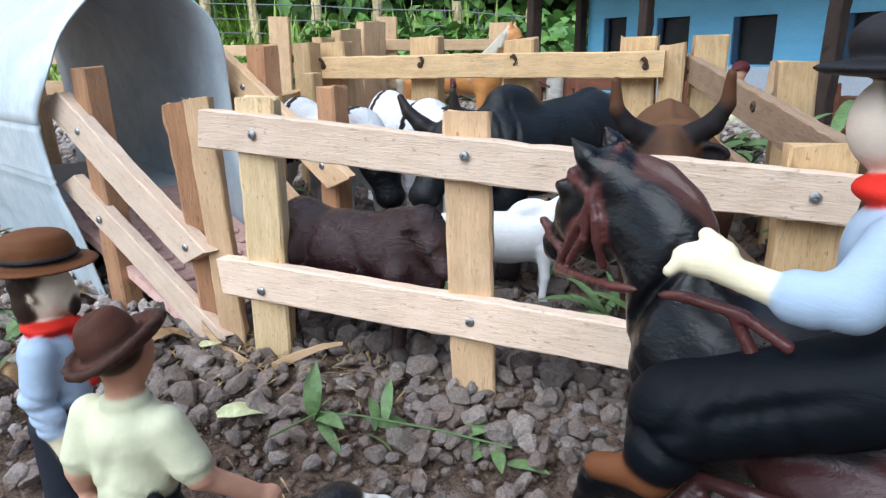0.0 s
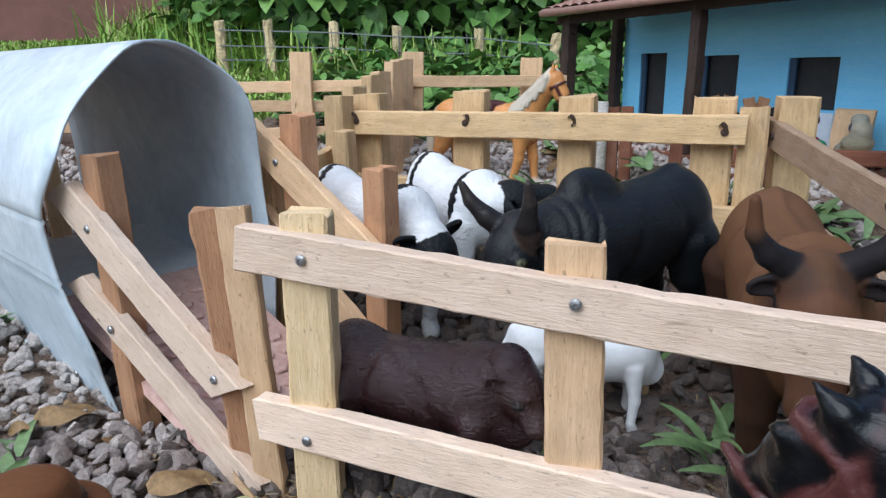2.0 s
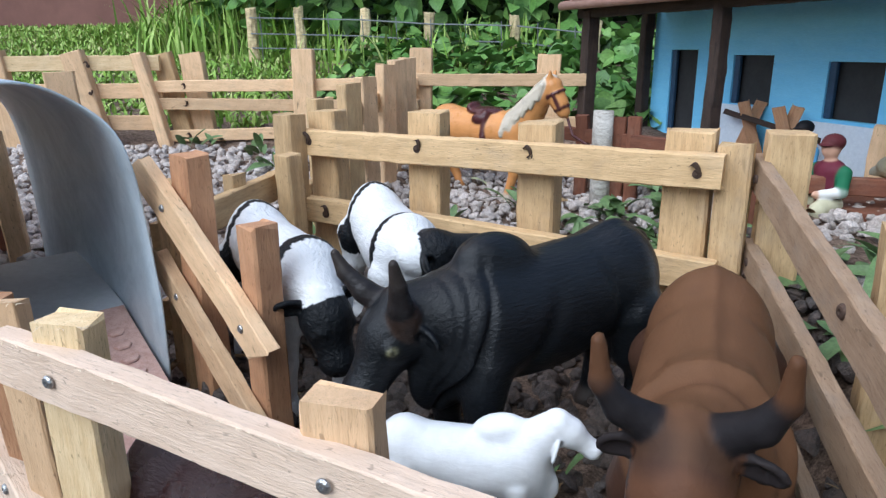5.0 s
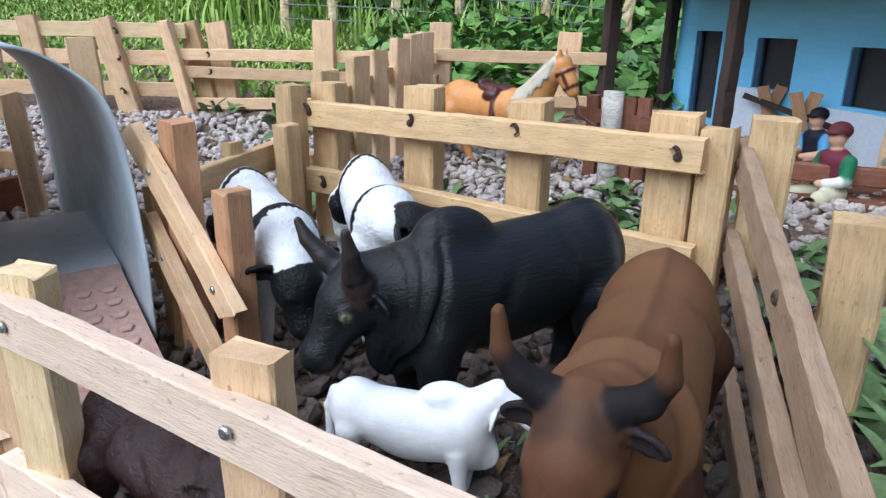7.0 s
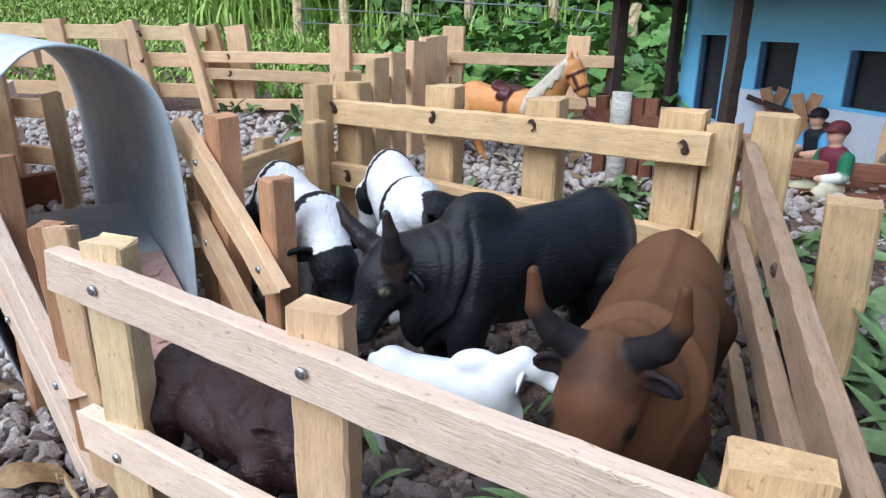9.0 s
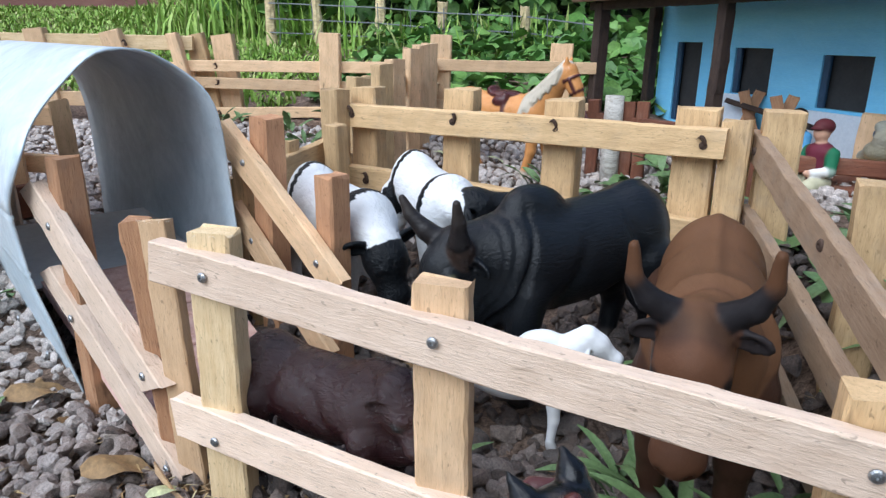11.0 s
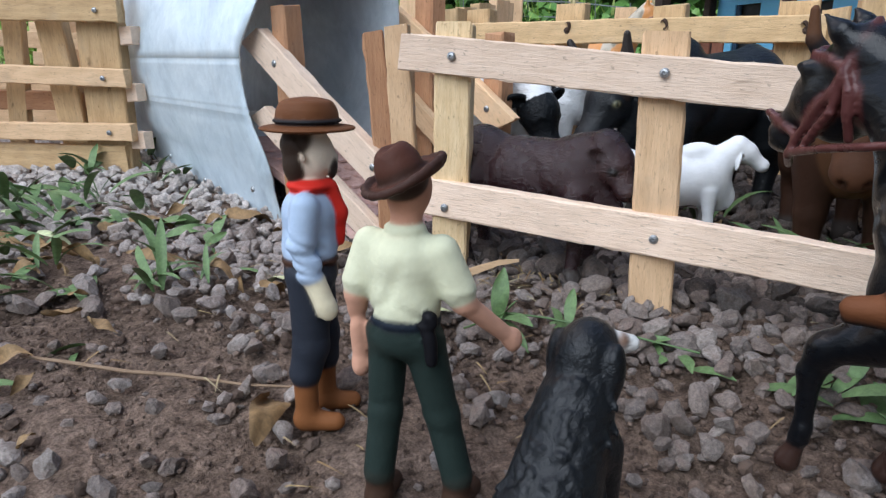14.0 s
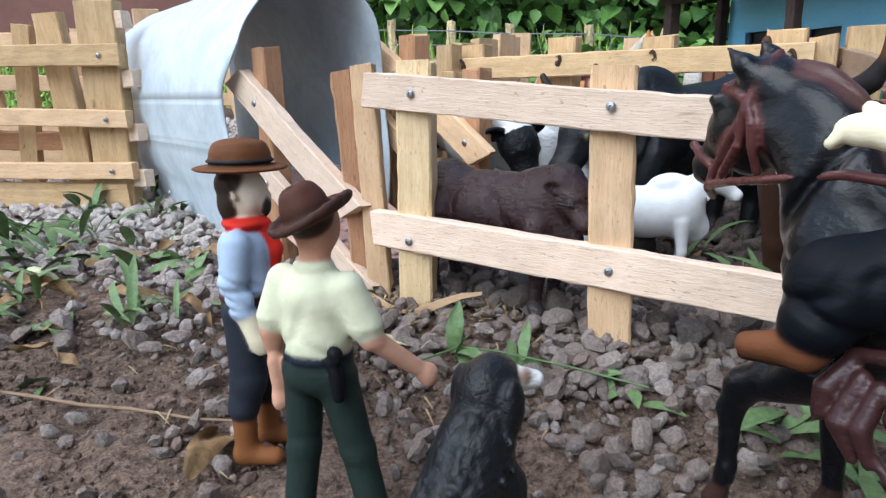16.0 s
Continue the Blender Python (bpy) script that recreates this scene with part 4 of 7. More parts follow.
def moulded(name, prims, cell, m, mat, label, category, paint=None, group="", creases=()):
    """One smooth closed skin round all prims; each gives its paint to the skin nearest to it.
    creases: (point, normal, width, depth, reach); a minus depth makes a ridge."""
    lo, hi = np.full(3, 1e9), np.full(3, -1e9)
    boxes = []
    for p in prims:
        if p[0] == "limb":
            r = max(p[3], p[4])
            a, b = np.minimum(p[1], p[2]) - r, np.maximum(p[1], p[2]) + r
        else:
            r = p[2].max()
            a, b = p[1] - r, p[1] + r
        boxes.append((a, b))
        lo, hi = np.minimum(lo, a), np.maximum(hi, b)
    lo, hi = lo - 2.5 * cell, hi + 2.5 * cell
    n = np.ceil((hi - lo) / cell).astype(int) + 1
    axes = [lo[i] + cell * np.arange(n[i]) for i in range(3)]
    field = np.full(n, 9.0, np.float32)
    for i, p in enumerate(prims):
        k = p[6]
        a, b = boxes[i]
        s = [slice(max(0, int((a[j] - lo[j] - 2 * k) / cell) - 2), int((b[j] - lo[j] + 2 * k) / cell) + 4) for j in range(3)]
        X = np.stack(np.meshgrid(axes[0][s[0]], axes[1][s[1]], axes[2][s[2]], indexing="ij"), -1).astype(np.float32)
        if p[0] == "limb":
            ab = p[2] - p[1]
            t = np.clip(((X - p[1]) @ ab) / max(1e-9, ab @ ab), 0, 1)
            d = np.linalg.norm(X - p[1] - t[..., None] * ab, axis=-1) - (p[3] + (p[4] - p[3]) * t)
        else:
            q = (X - p[1]) @ p[3]
            k0 = np.linalg.norm(q / p[2], axis=-1)
            k1 = np.linalg.norm(q / p[2] ** 2, axis=-1)
            d = k0 * (k0 - 1) / np.maximum(k1, 1e-6)
        f = field[s[0], s[1], s[2]]
        if p[0] == "cut":
            h = np.maximum(k - np.abs(f + d), 0) / k
            field[s[0], s[1], s[2]] = np.maximum(f, -d) + h * h * k * 0.25
            continue
        h = np.maximum(k - np.abs(f - d), 0) / k
        field[s[0], s[1], s[2]] = np.minimum(f, d) - h * h * k * 0.25
    for c, nrm, wide, deep, reach in creases:
        c, nrm = np.array(c, float), np.array(nrm, float)
        nrm /= np.linalg.norm(nrm)
        s = [slice(max(0, int((c[j] - lo[j] - 1.3 * reach) / cell)), max(1, int((c[j] - lo[j] + 1.3 * reach) / cell) + 2)) for j in range(3)]
        X = np.stack(np.meshgrid(axes[0][s[0]], axes[1][s[1]], axes[2][s[2]], indexing="ij"), -1).astype(np.float32) - c
        r = np.linalg.norm(X, axis=-1) / reach
        off = (X @ nrm) / wide
        field[s[0], s[1], s[2]] += (deep * np.exp(-off * off) * np.exp(-r ** 4)).astype(np.float32)
    inside = field < 0
    nx, ny, nz = n - 1
    cnt = np.zeros((nx, ny, nz), np.float32)
    acc = np.zeros((nx, ny, nz, 3), np.float32)
    corners = [(i, j, k) for i in (0, 1) for j in (0, 1) for k in (0, 1)]
    for c in corners:
        for axis in range(3):
            if c[axis]:
                continue
            e = list(c)
            e[axis] = 1
            fa = field[c[0]:c[0] + nx, c[1]:c[1] + ny, c[2]:c[2] + nz]
            fb = field[e[0]:e[0] + nx, e[1]:e[1] + ny, e[2]:e[2] + nz]
            cr = (fa < 0) != (fb < 0)
            t = np.where(cr, fa / np.where(cr, fa - fb, 1), 0)
            for j in range(3):
                acc[..., j] += np.where(cr, c[j] + (t if j == axis else 0), 0)
            cnt += cr
    cells = np.argwhere(cnt > 0)
    ids = -np.ones((nx, ny, nz), np.int64)
    ids[tuple(cells.T)] = np.arange(len(cells))
    pos = lo + (cells + acc[tuple(cells.T)] / cnt[tuple(cells.T)][:, None]) * cell
    faces = []
    for axis in range(3):
        u, v = [i for i in range(3) if i != axis]
        a = np.take(inside, range(n[axis] - 1), axis)
        b = np.take(inside, range(1, n[axis]), axis)
        at = np.argwhere(a != b)
        at = at[(at[:, u] > 0) & (at[:, v] > 0) & (at[:, u] < n[u] - 1) & (at[:, v] < n[v] - 1)]
        quad_ = []
        for du, dv in ((1, 1), (0, 1), (0, 0), (1, 0)):
            c = at.copy()
            c[:, u] -= du
            c[:, v] -= dv
            quad_.append(ids[tuple(c.T)])
        quad_ = np.stack(quad_, 1)
        flip = a[tuple(at.T)] == (axis == 1)
        quad_[flip] = quad_[flip][:, ::-1]
        faces.append(quad_)
    faces = np.concatenate(faces)
    dist = []
    for p in prims:
        if p[0] == "limb":
            ab = p[2] - p[1]
            t = np.clip(((pos - p[1]) @ ab) / max(1e-9, ab @ ab), 0, 1)
            dist.append(np.linalg.norm(pos - p[1] - t[:, None] * ab, axis=1) - (p[3] + (p[4] - p[3]) * t))
        else:
            q = (pos - p[1]) @ p[3]
            k0, k1 = np.linalg.norm(q / p[2], axis=1), np.linalg.norm(q / p[2] ** 2, axis=1)
            e = k0 * (k0 - 1) / np.maximum(k1, 1e-6)
            dist.append(np.where(np.abs(e) < 0.8 * cell, -3.0, 9.0) if p[0] == "cut" else e)
    dist = np.array(dist)
    own = dist.argmin(0)
    share = np.exp(-(dist - dist.min(0)) / (0.25 * cell))
    cols = (share / share.sum(0)).T @ np.array([p[5] for p in prims], float)
    if paint:
        cols = paint(pos, cols, own)
    me = bpy.data.meshes.new(name)
    me.from_pydata((pos * 0.01).tolist(), [], faces.tolist())
    me.materials.append(mat)
    at = me.attributes.new("paint", "FLOAT_COLOR", "POINT")
    at.data.foreach_set("color", np.concatenate([cols, np.ones((len(cols), 1))], 1).ravel())
    me.polygons.foreach_set("use_smooth", [True] * len(me.polygons))
    me.update()
    ob = new(name, me)
    ob.matrix_basis = m
    return tagged(ob, label, category, group)


def chain(points, radii, col, k=0.3):
    return [rounded(a, b, r, s, col, k) for a, b, r, s in zip(points, points[1:], radii, radii[1:])]


def cattle(body, head, nose, horns, ears, s=1.0, hump=1.0, face=None, legs=None, horn_col=(0.05, 0.045, 0.042), tip_col=(0.2, 0.12, 0.08), hoof=(0.05, 0.04, 0.035), dewlap=1.0, girth=1.0, brow=1.0, leg=1.0, thick=0.62, chest=1.0, nape=(2.3, 1.35), lobe=0.5, eyes=True, rump=0.0, belly=1.0):
    """A standing ox, x ahead. head: the poll; nose: the muzzle; horns: two lists of points."""
    face = face or body
    legs = legs or body
    h, q = np.array(head), np.array(nose)
    d = (q - h) / np.linalg.norm(q - h)
    P = [rounded((-4.3, 0, 7.5 + 0.7 * rump), (2.6, 0, 7.3), 2.45 * girth, 2.6 * girth, body, 0.8),
         ball((-5.0, 0, 7.7 + rump), (2.0, 2.1 * girth, 2.5), body, 0.8), ball((3.8 - (1 - chest) * 2, 0, 6.9 + (1 - chest)), (2.2 * chest, 2.2 * girth, 2.9 * chest), body, 0.8),
         ball((0, 0, 6.3 + 0.3 * rump), (4.0, 2.3 * girth * belly, 2.2 * belly), body, 0.8),
         rounded((3.6, 0, 7.9), h - d * 0.4, nape[0], nape[1], body, 0.8)]
    if hump:
        P += [ball((2.2, 0, 9.45 + 0.55 * hump), (2.05, 1.2, 1.5 * hump), body, 0.5, (0, -10, 0))]
    if dewlap:
        P += [ball((5.1, q[1] * 0.3, 5.4), (1.5, 0.5, 1.9 * dewlap), body, 0.9)]
    P += [ball(h + d * 0.6, (1.4 * brow, 1.2 * brow, 1.3 * brow), face, 0.5), rounded(h + d * 0.8, q - d * 0.5, 1.15 * brow, 0.82 * brow, face, 0.5), ball(q - d * 0.25, (0.8 * brow, 0.9 * brow, 0.74 * brow), face, 0.4)]
    for pts in horns:
        r = np.linspace(thick, 0.2, len(pts))
        P += chain(pts[:-1], r[:-1], horn_col, 0.15) + [rounded(pts[-2], pts[-1], r[-2], r[-1], tip_col, 0.1)]
    for a, b in ears:
        P += ear(a, b, lobe, d * 0.6 + np.array((0.5, 0.0, 0.1)), face, tuple(v * 0.8 for v in face))
    side = np.cross(d, (0, 0, 1.0))
    side /= np.linalg.norm(side)
    top = np.cross(side, d)
    for w_ in (1, -1):
        P += [ball(h + d * 1.35 + side * 0.98 * brow * w_ + top * 0.25, (0.3, 0.3, 0.26), (0.012, 0.01, 0.01), 0.08)] if eyes else []
        P += ([ball(h + d * 1.15 + side * 0.85 * brow * w_ + top * 0.6, (0.42, 0.3, 0.2), face, 0.3)] if eyes else []) + [
              ("cut", q + d * 0.32 * brow + side * 0.42 * brow * w_ + top * 0.2, np.array((0.2, 0.16, 0.2)), np.eye(3), 0, tuple(v * 0.5 for v in face), 0.1)]
    for y in (1.45, -1.45):
        P += chain([(3.7, y, 6.2), (3.9, y * 1.05, 3.1), (3.7, y * 1.05, 1.0)], (1.35 * leg, 0.72 * leg, 0.58 * leg), legs) + [rounded((3.7, y * 1.05, 0.75), (3.85, y * 1.05, 0.3), 0.68 * leg, 0.75 * leg, hoof, 0.1)]
        P += chain([(-4.9, y, 6.6), (-5.2, y * 1.05, 4.6), (-5.9, y * 1.05, 3.0), (-5.5, y * 1.05, 1.0)], (1.7 * leg, 1.1 * leg, 0.7 * leg, 0.6 * leg), legs) + [rounded((-5.5, y * 1.05, 0.75), (-5.3, y * 1.05, 0.3), 0.7 * leg, 0.77 * leg, hoof, 0.1)]
    P += chain([(-6.7, 0, 9.0 + rump), (-7.3, 0, 7.5 + rump), (-7.2, 0, 4.2)], (0.42, 0.32, 0.4), body)
    out_ = []
    for p in P:
        p = list(p)
        p[1] = p[1] * s
        p[2] = p[2] * s
        if p[0] == "limb":
            p[3], p[4] = p[3] * s, p[4] * s
        p[6] = p[6] * s
        out_.append(tuple(p))
    return out_


BLACK = (0.007, 0.0085, 0.0105)
WHITE = (0.80, 0.80, 0.80)
BROWN = (0.128, 0.061, 0.031)
MAROON = (0.023, 0.0052, 0.0066)
SKIN = (0.62, 0.36, 0.25)


def place(x, y, heading, z=None, tilt=0):
    return pose(x, y, float(ground_z(x, y)) + 0.001 if z is None else z, 0, tilt, heading)


# black zebu bull
hornL = [(6.9, -1.2, 8.5), (7.7, -1.8, 9.2), (8.3, -2.35, 10.0), (8.6, -2.6, 10.8)]
hornR = [(6.8, 0.1, 8.4), (7.3, 0.7, 9.2), (7.55, 1.05, 10.2), (7.8, 1.2, 11.2)]
prims = cattle(BLACK, (6.7, -0.6, 8.0), (8.75, -0.45, 5.1), [hornL, hornR], [((6.4, 0.5, 8.0), (6.2, 1.75, 7.6)), ((6.4, -1.7, 8.0), (6.2, -2.9, 7.7))], hump=0.92, horn_col=(0.020, 0.017, 0.017), tip_col=(0.032, 0.025, 0.022), brow=1.05, girth=1.04, thick=0.66, eyes=False, rump=0.55, belly=0.92, nape=(2.25, 1.3))
prims += [ball((7.58, 0.52, 7.38), (0.52, 0.32, 0.44), BLACK, 0.15), ball((7.72, 0.68, 7.36), (0.26, 0.2, 0.2), (0.27, 0.26, 0.15), 0.02), ball((7.79, 0.81, 7.36), (0.13, 0.11, 0.14), (0.006, 0.006, 0.006), 0.02), rounded((6.9, 0.25, 8.2), (7.0, 0.45, 8.6), 0.72, 0.66, (0.035, 0.022, 0.017), 0.15)]


def bull_paint(p, c, o):
    worn = np.exp(-((p[:, 0] + 5.4) / 0.35) ** 2) * np.exp(-((p[:, 1] - 2.0) / 0.7) ** 2) * np.exp(-((p[:, 2] - 8.2) / 1.3) ** 2)
    return c + worn[:, None] * 0.10


moulded("bull_figure", prims, 0.1, place(0.0590, 0.4285, 218), SATIN, "matt black humped zebu bull figure standing on gravel", "toy bull", bull_paint, "toy cattle",
        [((4.5, 0, 6.7), (1, 0, 0.30), 0.17, 0.36, 3.3), ((5.1, 0, 6.9), (1, 0, 0.22), 0.14, 0.12, 3.2), ((5.6, -0.2, 7.0), (1, 0.1, 0.16), 0.12, 0.09, 3.0), ((1.2, 1.9, 7.0), (1, 0, 0.5), 0.5, 0.18, 2.4), ((-3.4, 1.9, 7.4), (1, 0, -0.35), 0.4, 0.2, 2.4), ((-3.4, -1.9, 7.4), (1, 0, -0.35), 0.4, 0.2, 2.4), ((-5.0, 0, 10.0), (0, 1, 0), 0.3, -0.15, 4.0)])

# brown bull
hornL = [(6.4, 0.35, 10.1), (6.75, 1.15, 10.7), (6.95, 1.62, 11.55), (7.25, 1.62, 12.75)]
hornR = [(6.4, -1.42, 10.05), (6.62, -2.2, 10.5), (6.78, -2.75, 11.25), (6.85, -2.85, 12.45)]
BULL_EYES = [ball((7.45, -0.55 + 1.02 * w_, 8.15), (0.26, 0.2, 0.24), (0.012, 0.01, 0.01), 0.06) for w_ in (1, -1)]
# leg colour is darkened to carry the shade below the body
prims = BULL_EYES + cattle(BROWN, (6.45, -0.55, 9.05), (8.7, -0.65, 5.6), [hornL, hornR], [((6.6, 0.6, 9.6), (6.95, 1.85, 9.45)), ((6.5, -1.6, 9.5), (6.45, -2.75, 9.15))], hump=0.35, face=(0.105, 0.048, 0.027), legs=(0.052, 0.025, 0.016), dewlap=0.55, lobe=0.5, horn_col=(0.016, 0.014, 0.015), tip_col=(0.10, 0.046, 0.024), thick=0.57, eyes=False, brow=1.02, rump=0.7, nape=(2.2, 1.25), belly=0.95, girth=0.98)


def brown_paint(p, c, o):
    d = np.clip((np.array([6.8, -0.55, 10.0]) - p), -9, 9)
    r = np.linalg.norm(d * (0.6, 0.5, 0.8), axis=1)
    f = np.clip(0.7 - r, 0, 0.25)[:, None]
    e = (np.abs(p[:, 1] + 0.5) > 1.35) & (p[:, 0] > 6.2) & (p[:, 2] > 8.5) & (p[:, 2] < 10.1)
    c = c * (1 - f) + np.array((0.03, 0.02, 0.017)) * f
    c[e] = (0.025, 0.02, 0.02)
    for y in (0.2, -1.3):
        g = np.clip(0.95 - np.linalg.norm((p - (6.9, y, 9.75)) * (0.8, 1.0, 1.0), axis=1), 0, 0.45)[:, None]
        c = c * (1 - g) + np.array((0.014, 0.013, 0.015)) * g
    return c


moulded("bull_figure", prims, 0.13, place(0.1180, 0.3520, 255), FIGURE, "brown horned bull figure with dark forehead and ears", "toy bull", brown_paint, "toy cattle",
        [((3.4, 0, 9.4), (1, 0, 0.35), 0.20, -0.24, 3.0), ((4.1, 0, 9.2), (1, 0, 0.35), 0.35, 0.16, 3.0), ((-1.5, 0, 10.2), (0, 1, 0), 0.28, -0.16, 5.0), ((-3.4, 1.9, 7.4), (1, 0, -0.35), 0.4, 0.2, 2.4), ((-3.4, -1.9, 7.4), (1, 0, -0.35), 0.4, 0.2, 2.4)])

# white zebu calf
prims = cattle((0.80, 0.81, 0.82), (6.6, 0, 10.5), (9.1, 0.2, 8.6), [], [((6.5, 0.8, 10.2), (6.1, 1.5, 8.5)), ((6.5, -0.8, 10.2), (6.1, -1.5, 8.5))], s=0.535, hump=0.75, hoof=(0.5, 0.5, 0.5), girth=0.88, leg=0.68, brow=0.82, chest=1.0, dewlap=0.8, nape=(2.1, 1.1), eyes=False)
moulded("calf_figure", prims, 0.07, place(0.0345, 0.3650, -5), FIGURE, "glossy white humped calf figure standing on gravel", "toy calf", None, "toy cattle")

# dark maroon calf
prims = cattle(MAROON, (5.5, -0.7, 8.8), (7.2, -1.2, 6.4), [], [((5.6, 0.5, 8.7), (4.9, 1.5, 9.3)), ((5.6, -1.75, 8.6), (4.7, -2.6, 9.2))], s=0.72, hump=0, girth=0.84, dewlap=0.5, brow=0.95, nape=(2.0, 1.3), lobe=0.45, leg=0.78, face=(0.028, 0.0085, 0.0095), belly=0.9)
prims = [(p[0], p[1] * (0.8 if p[1][0] < 0 else 1, 1, 1), p[2] * (0.8 if p[0] == "limb" and p[2][0] < 0 else 1, 1, 1), *p[3:]) for p in prims]
folds = [((2.0 + 0.42 * i, -1.2, 5.6), (1, 0, 0.3 - 0.05 * i), 0.09, 0.03, 1.2) for i in range(2)] + [((-1.9, -1.3, 5.4), (1, 0, -0.4), 0.3, 0.16, 1.7), ((1.0, -1.4, 4.6), (1, 0, 0.5), 0.35, 0.14, 1.7), ((-0.4, -1.5, 6.2), (0.5, 0, 1), 0.2, 0.06, 1.6)]
moulded("calf_figure", prims, 0.08, place(-0.0430, 0.3120, -23), PELT, "dark maroon furry calf figure behind the fence slats", "toy calf", None, "toy cattle", folds)


# black and white cows
def cow_paint(p, black, strap_at):
    """White coat; a furry black strap behind the shoulder, one over the rump, a spot on the flank."""
    c = np.tile(np.array((0.74, 0.75, 0.76)), (len(p), 1))
    rag = 0.10 * np.sin(p[:, 2] * 9 + p[:, 1] * 5) + 0.07 * np.sin(p[:, 1] * 17 + 1)
    strap = np.abs(p[:, 0] - strap_at + 0.10 * (p[:, 2] - 8) ** 2 + rag * 0.6) < 0.36
    rear = (np.abs(p[:, 0] + 4.9 - 0.3 * np.abs(p[:, 1]) + rag * 0.6) < 0.30) & (p[:, 2] > 7.2)
    spot = ((p[:, 0] + 4.0) ** 2 + (p[:, 2] - 6.6) ** 2 * 0.5 < 0.75 + rag) & (p[:, 1] < -1)
    c[(strap & (p[:, 2] > 5.0)) | rear | spot] = BLACK
    c[black] = BLACK
    return c


def cow(head, nose, s, m, label, strap_at):
    h, q = np.array(head, float), np.array(nose, float)
    d = (q - h) / np.linalg.norm(q - h)
    up0 = np.array((0.3, 0, 1.0)) if abs(d[2]) < 0.8 else np.array((1.0, 0, 0.2))
    sv = np.cross(d, up0)
    sv /= np.linalg.norm(sv)
    rise = np.array((-0.2, 0, 0.35))
    prims = cattle(WHITE, head, nose, [], [(h + sv * w_ * 0.8 + rise * 0.4, h + sv * w_ * 2.5 + rise * 1.2) for w_ in (1, -1)], s=s, lobe=0.6, hump=0, face=BLACK, hoof=(0.5, 0.48, 0.45), girth=0.84, chest=0.86, nape=(1.75, 1.05), brow=1.06, dewlap=0.6, leg=0.8, belly=0.9)
    prims += [ball((h + sv * w_ * 0.55 + np.array((-0.15, 0, 0.75))) * s, (0.2, 0.2, 0.26), (0.72, 0.68, 0.60), 0.15) for w_ in (1, -1)]
    prims += [ball((h + d * 1.3 + sv * w_ * 0.8) * s, (0.16, 0.16, 0.16), (0.16, 0.12, 0.08), 0.03) for w_ in (1, -1)]

    def paint(p, c, o):
        out_ = cow_paint(p / s, c[:, 0] < 0.1, strap_at)
        small = o >= len(prims) - 4
        out_[small] = c[small]
        tuft = np.linalg.norm(p / s - (h + (0.1, 0, 0.75)), axis=1) < 0.42
        out_[tuft] = (0.7, 0.7, 0.7)
        return out_
    moulded("cow_figure", prims, 0.10, m, FUR, label, "toy cow", paint, "toy cattle")


cow((6.15, -0.15, 6.9), (7.2, 0.15, 3.9), 0.97, place(-0.0780, 0.4780, -52), "white cow figure with black head, lowered, and black bands", 3.9)
cow((5.9, 0.2, 8.0), (6.3, 3.7, 8.1), 0.95, place(-0.0250, 0.5250, -65), "white cow figure with black head turned aside and black bands", 3.3)


# ---- horses ----
def horse(coat, mane_col, leg_col, poll, nose, fore, s=1.0, tail_col=None, hoofs=(0.3, 0.2, 0.12), neck=(2.05, 1.15), reach=0.0, stride=(0.0, 0.0), foot=0.3):
    """A standing horse, x ahead; fore: the two forefeet as lists of points."""
    h, q = np.array(poll, float), np.array(nose, float)
    d = (q - h) / np.linalg.norm(q - h)
    P = [rounded((-4.2, 0, 8.3), (3.4, 0, 8.2), 2.1, 2.05, coat, 0.8), ball((-4.9, 0, 8.5), (2.2, 1.9, 2.2), coat, 0.8), ball((4.3 + reach, 0, 8.0), (1.9, 1.75, 2.4), coat, 0.8),
         rounded((4.4 + reach, 0, 8.9 - 0.4 * reach), h - (0.9, 0, 0.9 + 0.3 * reach), neck[0], neck[1], coat, 0.8), rounded(h - (0.9, 0, 0.9 + 0.3 * reach), h, neck[1], 0.82, coat, 0.5),
         rounded(h + d * 0.3, h + d * 2.2, 0.95, 0.8, coat, 0.4), rounded(h + d * 2.0, q - d * 0.4, 0.72, 0.52, coat, 0.4), ball(q - d * 0.3, (0.6, 0.52, 0.56), coat, 0.3)]
    side = np.cross(d, (0, 0, 1.0))
    side /= np.linalg.norm(side)
    for w_ in (0.5, -0.5):
        a = h + side * w_ + (0, 0, 0.5)
        P.append(rounded(a, a + side * w_ * 0.5 + np.array((0.1, 0, 0.75)), 0.36, 0.12, coat, 0.15))
    for pts in fore:
        P += chain(pts[:-1], (1.0, 0.55, 0.40)[:len(pts) - 1], leg_col, 0.3) + [rounded(pts[-2], pts[-1], 0.45, 0.62, hoofs, 0.15)]
    for y, u in zip((1.1, -1.1), stride):
        P += chain([(-5.0, y, 7.5), (-5.4 + 0.3 * u, y, 5.6), (-6.2 + 0.7 * u, y, 3.6), (-5.8 + u, y, foot + 0.8)], (1.6, 0.95, 0.52, 0.42), leg_col, 0.3) + [rounded((-5.8 + u, y, foot + 0.5), (-5.6 + u, y, foot), 0.48, 0.62, hoofs, 0.15)]
    P += chain([(-6.7, 0, 9.4), (-7.8, 0, 7.6), (-7.9, 0, 3.5)], (0.5, 0.7, 0.5), tail_col or mane_col, 0.4)
    return P, h, q, d, side


